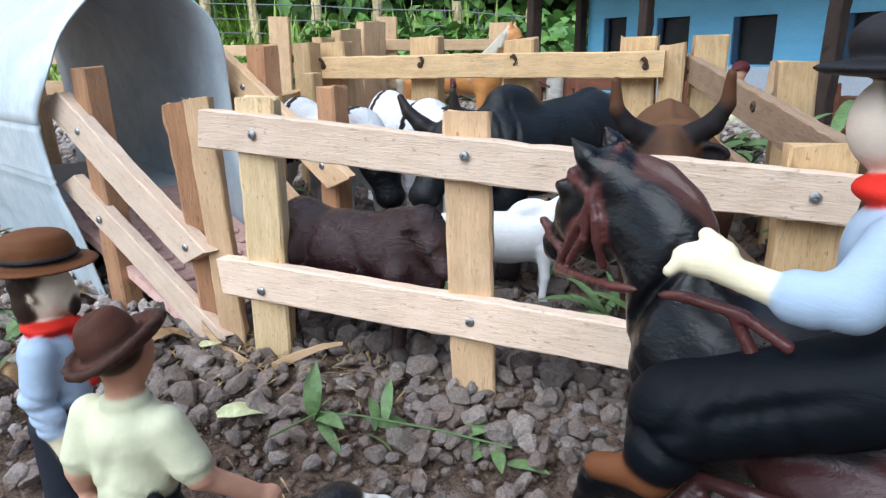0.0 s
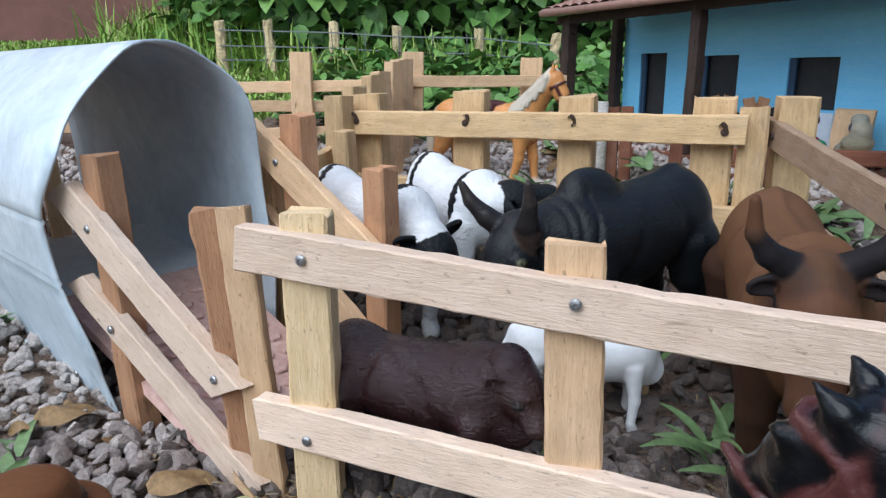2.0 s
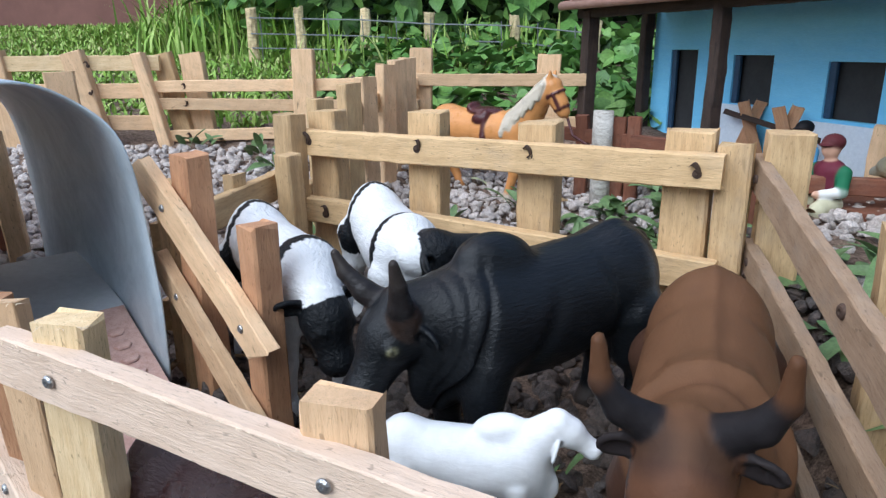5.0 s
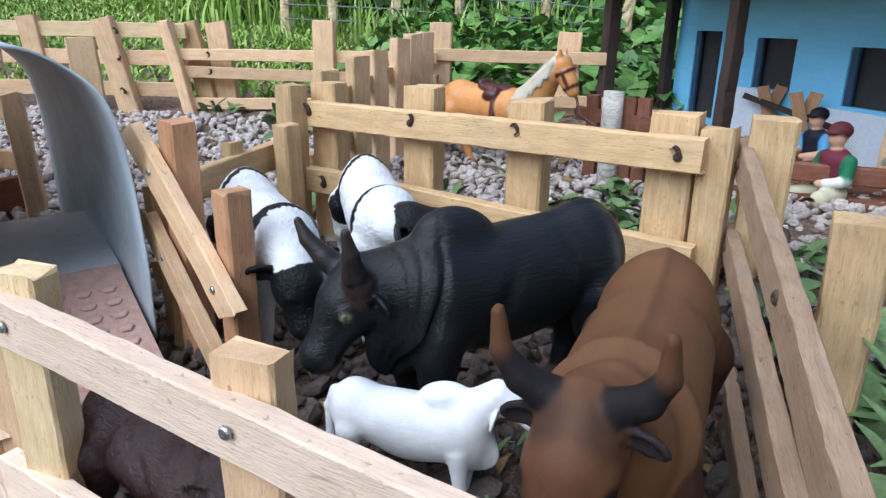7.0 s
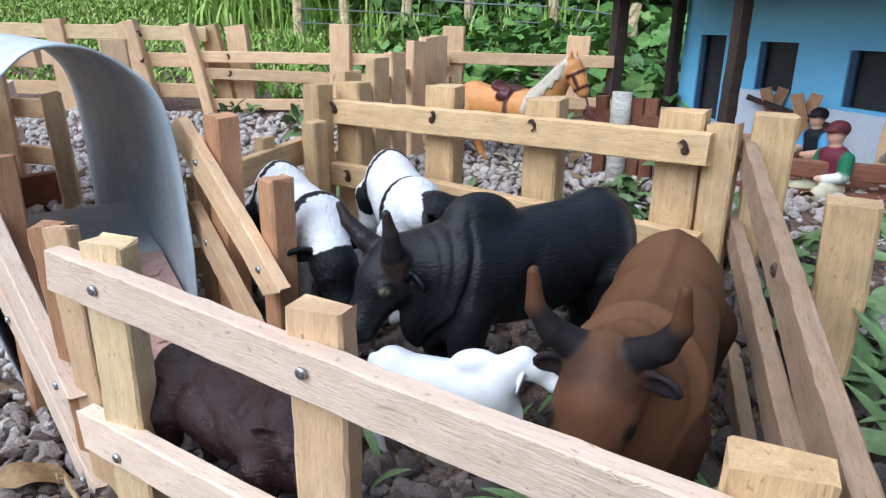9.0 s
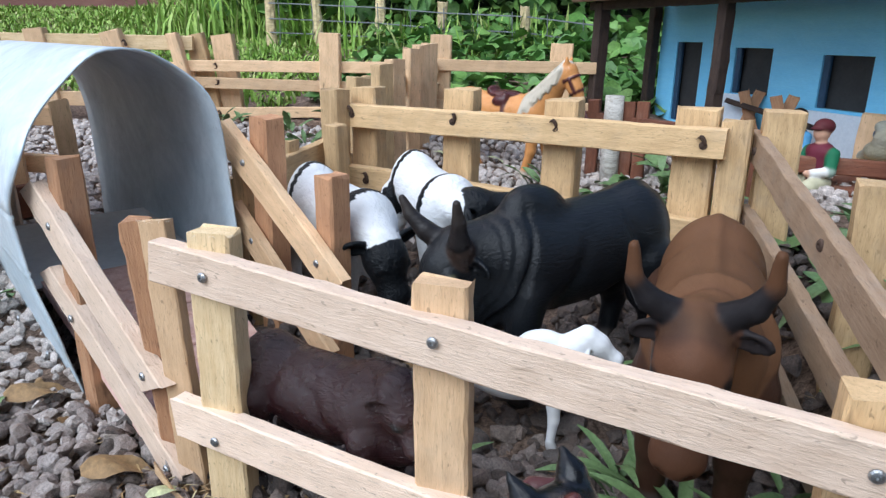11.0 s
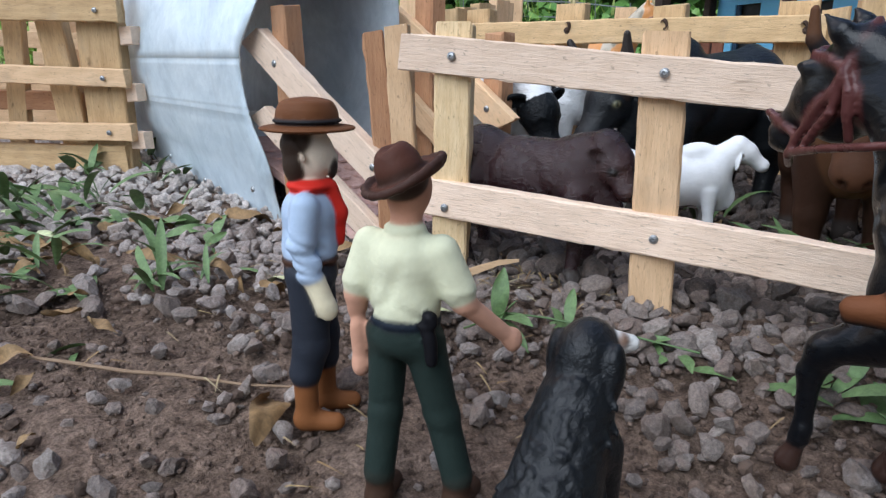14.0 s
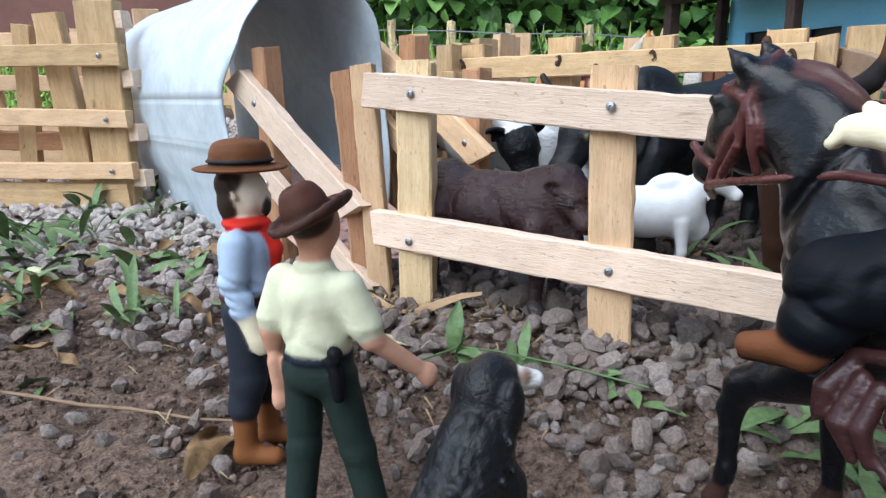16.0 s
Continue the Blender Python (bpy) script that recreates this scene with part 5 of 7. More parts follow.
TAN = (0.62, 0.27, 0.092)
CREAM = (0.54, 0.47, 0.37)
STRAP = (0.075, 0.022, 0.022)
fore = [[(4.4, 1.0, 7.2), (5.1, 1.0, 4.2), (5.3, 1.0, 1.8), (5.6, 1.0, 0.9)], [(4.4, -1.0, 7.2), (4.2, -1.0, 4.2), (3.4, -1.0, 1.8), (3.6, -1.0, 0.9)]]
P, h, q, d, side = horse(TAN, CREAM, TAN, (7.9, -0.5, 13.1), (9.35, -0.3, 10.2), fore, hoofs=(0.6, 0.5, 0.4), neck=(1.9, 1.05), stride=(1.8, -0.8), foot=0.9)
for i in range(15):
    t = i / 14
    a = np.array((7.6 - 3.6 * t, -0.45 + 0.3 * t, 13.75 - 3.1 * t))
    w_ = 0.35 * math.sin(i * 2.3)
    P += chain([a, a + (-0.25, -0.95 - 0.35 * t, -0.75), a + (-0.55 - 0.5 * t + 0.4 * w_, -1.25 - 0.75 * t, -2.1 - 0.5 * t + w_)], (0.40, 0.36, 0.14), CREAM, 0.12)
P.append(rounded((8.1, -0.5, 13.7), (8.75, -0.55, 12.6), 0.36, 0.18, CREAM, 0.12))
P += [ball((0.1, 0, 10.15), (2.1, 1.6, 0.5), STRAP, 0.15), ball((-1.5, 0, 10.55), (0.5, 1.2, 0.55), STRAP, 0.3), ball((0.3, -1.7, 9.5), (0.9, 0.45, 0.6), STRAP, 0.15), rounded((0.9, -1.4, 10.0), (0.9, -2.1, 7.0), 0.45, 0.35, STRAP, 0.1), rounded((0.9, 1.4, 10.0), (0.9, 2.1, 7.0), 0.45, 0.35, STRAP, 0.1)]
for tt, rad in ((1.0, 0.94), (2.5, 0.72)):
    c = h + d * tt
    up_ = np.cross(side, d)
    loop = [c + (side * math.cos(a) + up_ * math.sin(a)) * rad for a in np.linspace(0, 2 * math.pi, 11)]
    P += chain(loop, [0.13] * 11, STRAP, 0.05)
P += chain([h + d * 1.0 + side * 0.95, h + d * 2.5 + side * 0.75], (0.15, 0.15), STRAP, 0.05)
P += chain([h + d * 2.6 - side * 0.7, (10.6, -1, 8.4), (12.6, -0.6, 7.2)], (0.14, 0.14, 0.14), STRAP, 0.05)
moulded("horse_figure", P, 0.12, place(0.0140, 0.8560, -30, 0.0515), GLOSS, "tan horse figure with cream mane and maroon saddle", "toy horse", None, "toy horses")

# black horse with its bridle
HOFF = (0.1065, 0.1154)
HHEAD = 140
JET = (0.0035, 0.0042, 0.0058)
HMANE = (0.070, 0.030, 0.024)
BRIDLE = (0.080, 0.025, 0.023)
P = [rounded((-4.2, 0, 8.3), (3.4, 0, 8.2), 2.1, 2.05, JET, 0.8), ball((-4.9, 0, 8.5), (2.2, 1.9, 2.2), JET, 0.8), ball((5.1, 0, 7.7), (2.0, 1.7, 2.4), JET, 0.7), ball((6.0, 0.75, 6.5), (1.2, 0.9, 1.5), JET, 0.5)]
crest = [(8.0, 12.9), (7.1, 12.7), (6.3, 12.1), (5.5, 10.9), (4.6, 10.0)]
throat = [(8.4, 10.9), (7.5, 10.45), (7.05, 9.6), (6.85, 8.5), (6.95, 7.2)]
for i in range(13):
    t = i / 12 * 4
    a, b = [np.array([np.interp(t, range(5), [p[j] for p in line]) for j in (0, 1)]) for line in (crest, throat)]
    rad = np.interp(t, (0, 1, 2, 3, 4), (0.72, 0.82, 0.95, 1.2, 1.5))
    way = (b - a) / np.linalg.norm(b - a) * rad
    a, b, y = a + way, b - way, np.interp(t, (0, 4), (-0.45, 0))
    P.append(rounded((a[0], y, a[1]), (b[0], y, b[1]), rad * 0.85, rad, JET, 0.5))
h, q = np.array((8.55, -0.45, 12.55)), np.array((10.95, -1.75, 9.85))
d = (q - h) / np.linalg.norm(q - h)
lt = np.array((-d[1], d[0], 0)) / math.hypot(d[0], d[1])
up_ = np.cross(d, lt)
up_ = up_ if up_[2] > 0 else -up_
P += [rounded(h, h + d * 1.7, 0.80, 0.78, JET, 0.5), rounded(h + d * 1.5, h + d * 3.3, 0.72, 0.50, JET, 0.4), ball(q - d * 0.25, (0.52, 0.5, 0.52), JET, 0.3), ball(h + d * 1.5 - up_ * 0.75, (0.95, 0.62, 0.95), JET, 0.5), ball(q - d * 0.5 - up_ * 0.5, (0.42, 0.36, 0.3), JET, 0.3)]
P += [ball(h + d * 1.25 + lt * 0.68 + up_ * 0.22, (0.27, 0.2, 0.25), (0.003, 0.003, 0.003), 0.06), ball(h + d * 1.05 + lt * 0.6 + up_ * 0.45, (0.5, 0.3, 0.2), JET, 0.25), ("cut", q + lt * 0.42 + up_ * 0.2, np.array((0.2, 0.16, 0.16)), np.eye(3), 0, JET, 0.1)]
P += chain([(8.7, 0.0, 12.7), (9.05, 0.08, 13.05), (9.5, 0.12, 13.48)], (0.36, 0.30, 0.06), JET, 0.12)
P += chain([(8.55, -0.9, 12.9), (8.85, -0.98, 13.3), (9.15, -1.02, 13.72)], (0.32, 0.28, 0.06), JET, 0.12)
# mane in combed locks
for i in range(26):
    t = 0.25 + i / 25 * 3.0
    a = np.array([np.interp(t, range(5), [p[j] for p in crest]) for j in (0, 1)])
    b = np.array([np.interp(t + 0.22, range(5), [p[j] for p in crest]) for j in (0, 1)])
    y = np.interp(t, (0, 4), (-0.5, -0.05))
    P.append(rounded((a[0] + 0.02, y, a[1] + 0.08), (b[0] + 0.12, y + 0.28, b[1] - 0.12), 0.24, 0.12, HMANE, 0.05))
# bridle and rein
S = [[(8.32, -0.35, 13.33), (8.44, 0.12, 12.85), (8.75, 0.32, 12.06)], [(9.81, -0.5, 12.48), (9.21, 0.05, 12.32), (8.75, 0.32, 12.06)], [(9.81, -0.5, 12.48), (9.75, -0.95, 12.6), (9.2, -1.4, 12.6)],
     [(8.75, 0.32, 12.06), (9.01, 0.22, 11.49), (9.53, -0.18, 10.84), (10.06, -0.62, 10.04)], [(8.75, 0.32, 12.06), (9.0, 0.15, 10.9), (9.76, -0.45, 9.91)], [(8.75, 0.32, 12.06), (8.54, 0.40, 11.5), (8.51, 0.28, 10.75), (8.46, 0.05, 10.21)],
     [(11.32, -1.6, 10.73), (10.61, -1.0, 10.41), (10.09, -0.68, 10.13), (10.27, -0.75, 9.55)], [(11.32, -1.6, 10.73), (11.3, -2.2, 10.3), (10.9, -2.4, 9.9)], [(10.06, -0.62, 10.04), (10.27, -0.75, 9.55), (10.5, -1.5, 9.2)]]
for pts in S:
    P += chain(pts, [0.135] * len(pts), BRIDLE, 0.03)
for a, b in ((S[4], 5), (S[5], 4)):
    for i in range(b):
        p = np.array(a[1]) + (np.array(a[2]) - np.array(a[1])) * i / b
        P.append(ball(p, (0.185, 0.185, 0.12), BRIDLE, 0.03))
P += chain([(10.3, -0.75, 9.6), (9.0, 0.45, 9.95), (7.6, 1.35, 10.2), (6.4, 1.75, 10.42), (5.57, 1.95, 10.55), (4.4, 2.0, 10.45), (3.4, 2.3, 10.1)], [0.13, 0.125, 0.125, 0.125, 0.13, 0.14, 0.14], BRIDLE, 0.03)
P += chain([(4.6, 1.95, 10.45), (4.1, 1.95, 9.6), (3.9, 2.0, 9.0)], (0.14, 0.16, 0.16), BRIDLE, 0.05)
# legs
HOOF = (0.035, 0.017, 0.013)
P += chain([(5.9, 0.9, 5.6), (7.8, 0.9, 4.55), (8.17, 0.9, 3.7), (8.15, 0.9, 1.9), (8.2, 0.9, 1.55)], (1.0, 0.46, 0.34, 0.24, 0.31), JET, 0.25) + [rounded((8.28, 0.9, 1.2), (8.42, 0.9, 0.72), 0.27, 0.38, HOOF, 0.1), ball((7.95, 0.9, 4.35), (0.42, 0.42, 0.48), JET, 0.25)]
P += chain([(4.8, -1.0, 7.0), (6.3, -1.3, 4.2), (6.1, -1.3, 1.4)], (1.0, 0.46, 0.28), JET, 0.25) + [rounded((6.1, -1.3, 1.1), (6.3, -1.3, 0.4), 0.32, 0.44, HOOF, 0.12)]
for y in (1.1, -1.1):
    P += chain([(-5.0, y, 7.5), (-5.4, y, 5.6), (-6.2, y, 3.6), (-5.8, y, 1.1)], (1.6, 0.95, 0.52, 0.42), JET, 0.3) + [rounded((-5.8, y, 0.8), (-5.6, y, 0.3), 0.48, 0.62, HOOF, 0.15)]
P += chain([(-6.7, 0, 9.4), (-7.8, 0, 7.6), (-7.9, 0, 3.5)], (0.5, 0.7, 0.5), HMANE, 0.4)
# saddle cloth and its hanging folds
CLOTH = (0.040, 0.015, 0.015)
P += [ball((0.8, 0, 7.9), (2.9, 2.2, 1.8), CLOTH, 0.15), ball((1.2, 1.0, 6.9), (3.0, 1.75, 1.35), CLOTH, 0.2)]
P += chain([(4.75, 2.5, 6.6), (5.15, 2.8, 5.9), (5.2, 2.9, 5.35)], (0.22, 0.28, 0.2), CLOTH, 0.04) + chain([(4.5, 2.7, 6.3), (4.75, 3.0, 5.3), (4.4, 3.0, 4.55)], (0.22, 0.27, 0.14), CLOTH, 0.04) + chain([(4.1, 2.8, 6.2), (4.3, 3.1, 5.3), (4.05, 3.1, 4.6)], (0.2, 0.24, 0.14), CLOTH, 0.04)
P += chain([(3.7, 2.7, 6.4), (3.7, 3.0, 5.7), (3.5, 3.0, 5.2)], (0.2, 0.24, 0.16), CLOTH, 0.04) + chain([(4.1, 3.0, 4.9), (3.6, 3.1, 4.35), (2.8, 3.1, 4.1), (2.0, 3.0, 4.3)], [0.13] * 4, CLOTH, 0.05) + chain([(4.8, 2.5, 6.75), (3.6, 2.8, 6.95), (2.2, 2.7, 7.0)], (0.16, 0.2, 0.2), CLOTH, 0.05)
moulded("horse_figure", P, 0.09, place(*HOFF, HHEAD, 0.004), GLOSS, "glossy black horse figure with dark red bridle, one foreleg raised", "toy horse", None, "toy horses",
        [((6.3, 0.8, 10.6), (0.75, 0, 0.55), 0.16, 0.14, 1.9), ((6.9, 0.6, 9.6), (0.9, 0, 0.35), 0.22, 0.16, 1.8), ((6.6, 1.2, 7.9), (0.6, 0, -0.8), 0.2, 0.14, 1.3), ((6.9, 0.9, 5.6), (0.8, 0, 0.5), 0.2, 0.12, 1.0)])

# rider doll
SHIRT = (0.34, 0.44, 0.56)
NAVY = (0.0038, 0.0055, 0.0082)
BOOT = (0.14, 0.052, 0.023)
RED = (0.62, 0.03, 0.02)
PALE = (0.76, 0.68, 0.48)
R = [rounded((1.4, 0, 9.9), (1.2, 0, 11.6), 1.15, 1.3, SHIRT, 0.4), ball((1.3, 0, 12.0), (0.98, 1.6, 0.85), SHIRT, 0.4), ball((1.4, 0, 9.75), (1.3, 1.3, 0.3), BOOT, 0.05),
     ball((1.5, 0, 12.95), (0.98, 0.95, 0.38), RED, 0.1), ball((1.9, 0, 14.2), (0.82, 0.75, 0.95), (0.66, 0.55, 0.45), 0.2), ball((1.5, 0, 14.6), (0.85, 0.8, 0.8), (0.03, 0.02, 0.02), 0.1),
     ball((1.9, 0, 15.25), (1.55, 1.5, 0.18), (0.02, 0.02, 0.023), 0.1), ball((1.9, 0, 15.75), (1.0, 0.95, 0.6), (0.02, 0.02, 0.023), 0.2)]
R += [rounded((1.3, 1.5, 12.1), (1.8, 2.2, 11.25), 0.68, 0.56, SHIRT, 0.3), rounded((1.8, 2.2, 11.2), (2.75, 2.22, 11.1), 0.55, 0.50, SHIRT, 0.2), rounded((2.45, 2.22, 11.1), (2.7, 2.22, 11.12), 0.55, 0.54, SHIRT, 0.04), rounded((2.7, 2.2, 11.08), (4.0, 2.3, 11.4), 0.37, 0.31, PALE, 0.04), ball((4.5, 2.35, 11.55), (0.64, 0.36, 0.37), PALE, 0.2), rounded((4.1, 2.2, 11.75), (4.6, 2.0, 12.0), 0.22, 0.16, PALE, 0.15)] + [rounded((4.8, 2.35 + 0.2 * i, 11.6), (5.1, 2.35 + 0.2 * i, 11.25), 0.16, 0.14, PALE, 0.06) for i in (-1, 0, 1)]
R += [rounded((1.2, -1.5, 11.9), (1.5, -2.1, 10.6), 0.72, 0.62, SHIRT, 0.3), rounded((1.5, -2.1, 10.6), (2.6, -1.7, 9.9), 0.42, 0.36, PALE, 0.1)]
for y in (1, -1):
    R += [rounded((0.8, 1.2 * y, 9.5), (4.6, 2.5 * y, 8.15), 1.15, 1.05, NAVY, 0.4), rounded((4.6, 2.5 * y, 8.1), (4.8, 2.9 * y, 7.4), 1.05, 0.8, NAVY, 0.4), rounded((5.0, 3.0 * y, 7.45), (4.95, 3.0 * y, 6.75), 0.46, 0.50, BOOT, 0.1), rounded((5.22, 3.1 * y, 7.65), (5.0, 3.1 * y, 7.1), 0.16, 0.3, BOOT, 0.1),
          rounded((4.95, 3.0 * y, 6.75), (6.15, 3.2 * y, 6.58), 0.44, 0.30, BOOT, 0.25), rounded((4.75, 3.0 * y, 6.38), (6.25, 3.2 * y, 6.30), 0.17, 0.14, (0.012, 0.010, 0.010), 0.04)]
wrinkles = [((4.4 - 0.7 * i, 3.0, 8.4), (1, 0, 0.5 - 0.35 * i), 0.2, 0.08, 1.2) for i in range(4)] + [((5.2, 2.9, 7.9), (0.3, 0, 1), 0.14, 0.13, 1.2), ((3.0, 2.6, 8.9), (0.4, 0, 1), 0.18, 0.12, 1.5), ((4.6, 3.3, 7.7), (-0.5, 0, 1), 0.15, 0.14, 1.0)]
moulded("rider_doll", R, 0.09, place(HOFF[0] - 0.005, HOFF[1] + 0.0042, HHEAD, 0.004), FIGURE, "rider doll in pale blue shirt and dark trousers on horseback", "doll", None, "dolls", wrinkles)


# ---- standing dolls ----
def man(shirt, trousers, boots, skin, hair, waist, shoulder, cuff, wide, arms, sleeve, hand, scarf=None, puff=1.0, belt=None, stance=0.0, apart=(0.0, 0.0)):
    """A standing doll that faces x, bare-headed; heights in centimetres."""
    w_, sh = waist, shoulder
    M = [rounded((0, 0, w_ + 0.1), (0, 0, sh - 0.9), 0.80, 0.82, shirt, 0.4), ball((0.05, 0, sh - 0.95), (0.80, wide, 0.95), shirt, 0.4), ball((0, 0, w_ + 0.45), (0.86, 0.98, 0.8), shirt, 0.4),
         ball((0, 0, w_ - 0.5), (0.9, 1.08, 0.8), trousers, 0.3), ball((0, 0, w_), (0.97, 1.03, 0.2), belt or trousers, 0.05),
         rounded((0, 0, sh - 0.3), (0.1, 0, sh + 0.5), 0.45, 0.42, skin, 0.2), ball((0.22, 0, sh + 1.05), (0.72, 0.62, 0.85), skin, 0.15), ball((-0.14, 0, sh + 1.36), (0.68, 0.67, 0.62), hair, 0.1), ball((0.9, 0, sh + 0.95), (0.16, 0.13, 0.18), skin, 0.1)]
    for y, wide_ in ((1, apart[0]), (-1, apart[1])):
        f = stance * y
        foot = y * (0.66 + 0.2 * abs(stance) + wide_)
        knee = y * (0.60 + 0.1 * abs(stance) + 0.5 * wide_)
        M += [rounded((0, 0.52 * y, w_ - 0.5), (0.1 + f * 0.5, knee, w_ * 0.52), 0.66 * puff, 0.54 * puff, trousers, 0.2), rounded((0.1 + f * 0.5, knee, w_ * 0.52), (f, foot, cuff), 0.54 * puff, 0.50 * puff, trousers, 0.2),
              rounded((f, foot, cuff), (f, foot, 0.6), 0.43, 0.40, boots, 0.1), rounded((f - 0.1, foot, 0.42), (f + 1.0, foot + 0.09 * y, 0.36), 0.40, 0.32, boots, 0.25)]
    for a, e, ha in arms:
        a, e, ha = map(np.array, (a, e, ha))
        if sleeve > 0.5:
            c2 = e + (ha - e) * (sleeve - 0.5) * 2
            M += [rounded(a, e, 0.48, 0.44, shirt, 0.25), rounded(e, c2, 0.44, 0.48, shirt, 0.2), rounded(c2, ha, 0.36, 0.34, hand, 0.08)]
        else:
            c2 = a + (e - a) * sleeve * 2
            M += [rounded(a, c2, 0.48, 0.50, shirt, 0.25), ball(c2, (0.52, 0.52, 0.10), shirt, 0.05), rounded(c2, e, 0.32, 0.31, hand, 0.06), rounded(e, ha, 0.31, 0.24, hand, 0.2)]
        way = (ha - e) / np.linalg.norm(ha - e)
        M += [ball(ha + way * 0.3, (0.34, 0.27, 0.36), hand, 0.2)]
    if scarf:
        M += [ball((0.1, 0, sh + 0.05), (0.78, 0.82, 0.24), scarf, 0.12), rounded((0.72, 0, sh - 0.1), (1.0, 0.05, sh - 0.9), 0.30, 0.30, scarf, 0.2), rounded((1.0, 0.05, sh - 0.9), (1.05, 0.05, sh - 1.9), 0.28, 0.14, scarf, 0.2)]
    return M


HATB = (0.135, 0.052, 0.022)
NIGHT = (0.018, 0.018, 0.02)
g_arms = [((0, 0.95, 8.1), (-0.15, 1.2, 6.9), (0.25, 1.25, 5.1)), ((0, -0.95, 8.1), (-0.15, -1.2, 6.9), (0.55, -1.25, 5.0))]
M = man((0.38, 0.48, 0.62), (0.024, 0.028, 0.038), (0.21, 0.08, 0.03), (0.68, 0.57, 0.45), (0.04, 0.025, 0.018), 6.15, 8.65, 2.25, 0.98, g_arms, 0.72, PALE, RED, 1.12, (0.06, 0.03, 0.02), 0.25)
M += [ball((0.1, 0, 10.55), (1.58, 1.46, 0.13), HATB, 0.1), ball((0.1, 0, 10.95), (1.02, 0.95, 0.52), HATB, 0.2), ball((0.1, 0, 11.33), (0.80, 0.75, 0.14), HATB, 0.3), ball((0.1, 0, 10.80), (1.12, 1.05, 0.17), NIGHT, 0.02), ball((-0.30, 0, 9.40), (0.46, 0.64, 0.70), (0.04, 0.025, 0.018), 0.12), ball((0.85, 0, 9.3), (0.18, 0.3, 0.38), (0.03, 0.02, 0.018), 0.1), ball((0.02, 0.66, 9.7), (0.14, 0.09, 0.2), (0.68, 0.57, 0.45), 0.04), ball((0.02, -0.68, 9.7), (0.14, 0.09, 0.2), (0.60, 0.47, 0.36), 0.04)]
moulded("standing_doll", M, 0.08, place(-0.1175, 0.1845, 12, -0.001), FIGURE, "standing doll with brown flat hat, red scarf and pale blue shirt", "doll", None, "dolls",
        [((-0.1, -1.2, 7.0 - 0.32 * i), (0.5 - 0.4 * (i % 2), 0, 1), 0.10, 0.09, 0.8) for i in range(4)] + [((0.3, -0.8, 6.4), (1, 0, 0.8), 0.14, 0.09, 1.0), ((0, -0.6, 9.9), (1, 0, 0.5), 0.08, 0.06, 0.7)])

CREAMY = (0.62, 0.62, 0.44)
o_arms = [((0, 1.08, 8.2), (-0.3, 1.4, 6.8), (0.05, 1.5, 4.7)), ((0, -1.08, 8.2), (0.2, -1.65, 6.8), (1.5, -2.5, 5.5))]
M = man(CREAMY, (0.020, 0.032, 0.028), (0.055, 0.03, 0.02), (0.52, 0.26, 0.17), (0.045, 0.022, 0.016), 6.2, 8.75, 1.3, 1.08, o_arms, 0.36, (0.60, 0.32, 0.22), None, 0.92, (0.014, 0.02, 0.03), -0.35, (0.0, 0.75))
HATR = (0.075, 0.029, 0.020)
TIP = np.array(Euler((radians(-20), radians(-14), 0)).to_matrix())
HC = np.array((0.05, 0.0, 10.10))
M += [("egg", HC, np.array((1.24, 1.16, 0.15)), TIP, 0, HATR, 0.08), ("egg", HC + TIP @ (-0.1, 0, 0.40), np.array((0.70, 0.62, 0.55)), TIP, 0, HATR, 0.15), ("egg", HC + TIP @ (-0.1, 0, 0.72), np.array((0.56, 0.48, 0.30)), TIP, 0, HATR, 0.12),
      ("egg", HC + TIP @ (0, 0, 0.16), np.array((0.76, 0.68, 0.09)), TIP, 0, (0.03, 0.012, 0.009), 0.03), ("cut", HC + TIP @ (-0.1, 0, 1.10), np.array((0.62, 0.18, 0.24)), TIP, 0, HATR, 0.12), ball((0.0, 0, 8.75), (0.54, 0.60, 0.2), CREAMY, 0.05)]
for i in range(17):
    a0, a1 = i / 16 * math.pi * 2, (i + 1) / 16 * math.pi * 2
    ends = [HC + TIP @ (1.20 * math.cos(a), 1.12 * math.sin(a), 0.16 * math.sin(a) ** 2 + 0.03) for a in (a0, a1)]
    M.append(rounded(ends[0], ends[1], 0.10, 0.10, (0.055, 0.028, 0.022), 0.10))
M += [rounded((-0.66, -1.02, 6.5), (-0.66, -1.10, 5.3), 0.24, 0.17, (0.008, 0.008, 0.010), 0.05), ball((-0.72, -0.98, 6.35), (0.22, 0.32, 0.2), (0.008, 0.008, 0.010), 0.06), rounded((-0.74, -1.02, 6.6), (-0.76, -0.92, 6.1), 0.12, 0.10, (0.008, 0.008, 0.010), 0.03)]
moulded("standing_doll", M, 0.08, place(-0.0770, 0.1450, 74, -0.005), FIGURE, "standing doll with brown hat, cream shirt and dark green trousers", "doll", None, "dolls",
        [((-0.3, 0.9, 6.3), (0.4, 0.5, 1), 0.14, 0.08, 1.1), ((-0.3, -0.9, 6.2), (0.4, -0.5, 1), 0.14, 0.08, 1.1), ((-0.5, 0.1, 7.0), (0, 1, 0.4), 0.16, 0.07, 1.1), ((0, 0.6, 3.4), (0.4, 0.3, 1), 0.16, 0.035, 0.9), ((0, -0.6, 3.0), (0.4, -0.3, 1), 0.16, 0.035, 0.9), ((-0.6, 0, 4.5), (0, 1, 0), 0.10, 0.15, 0.7)])

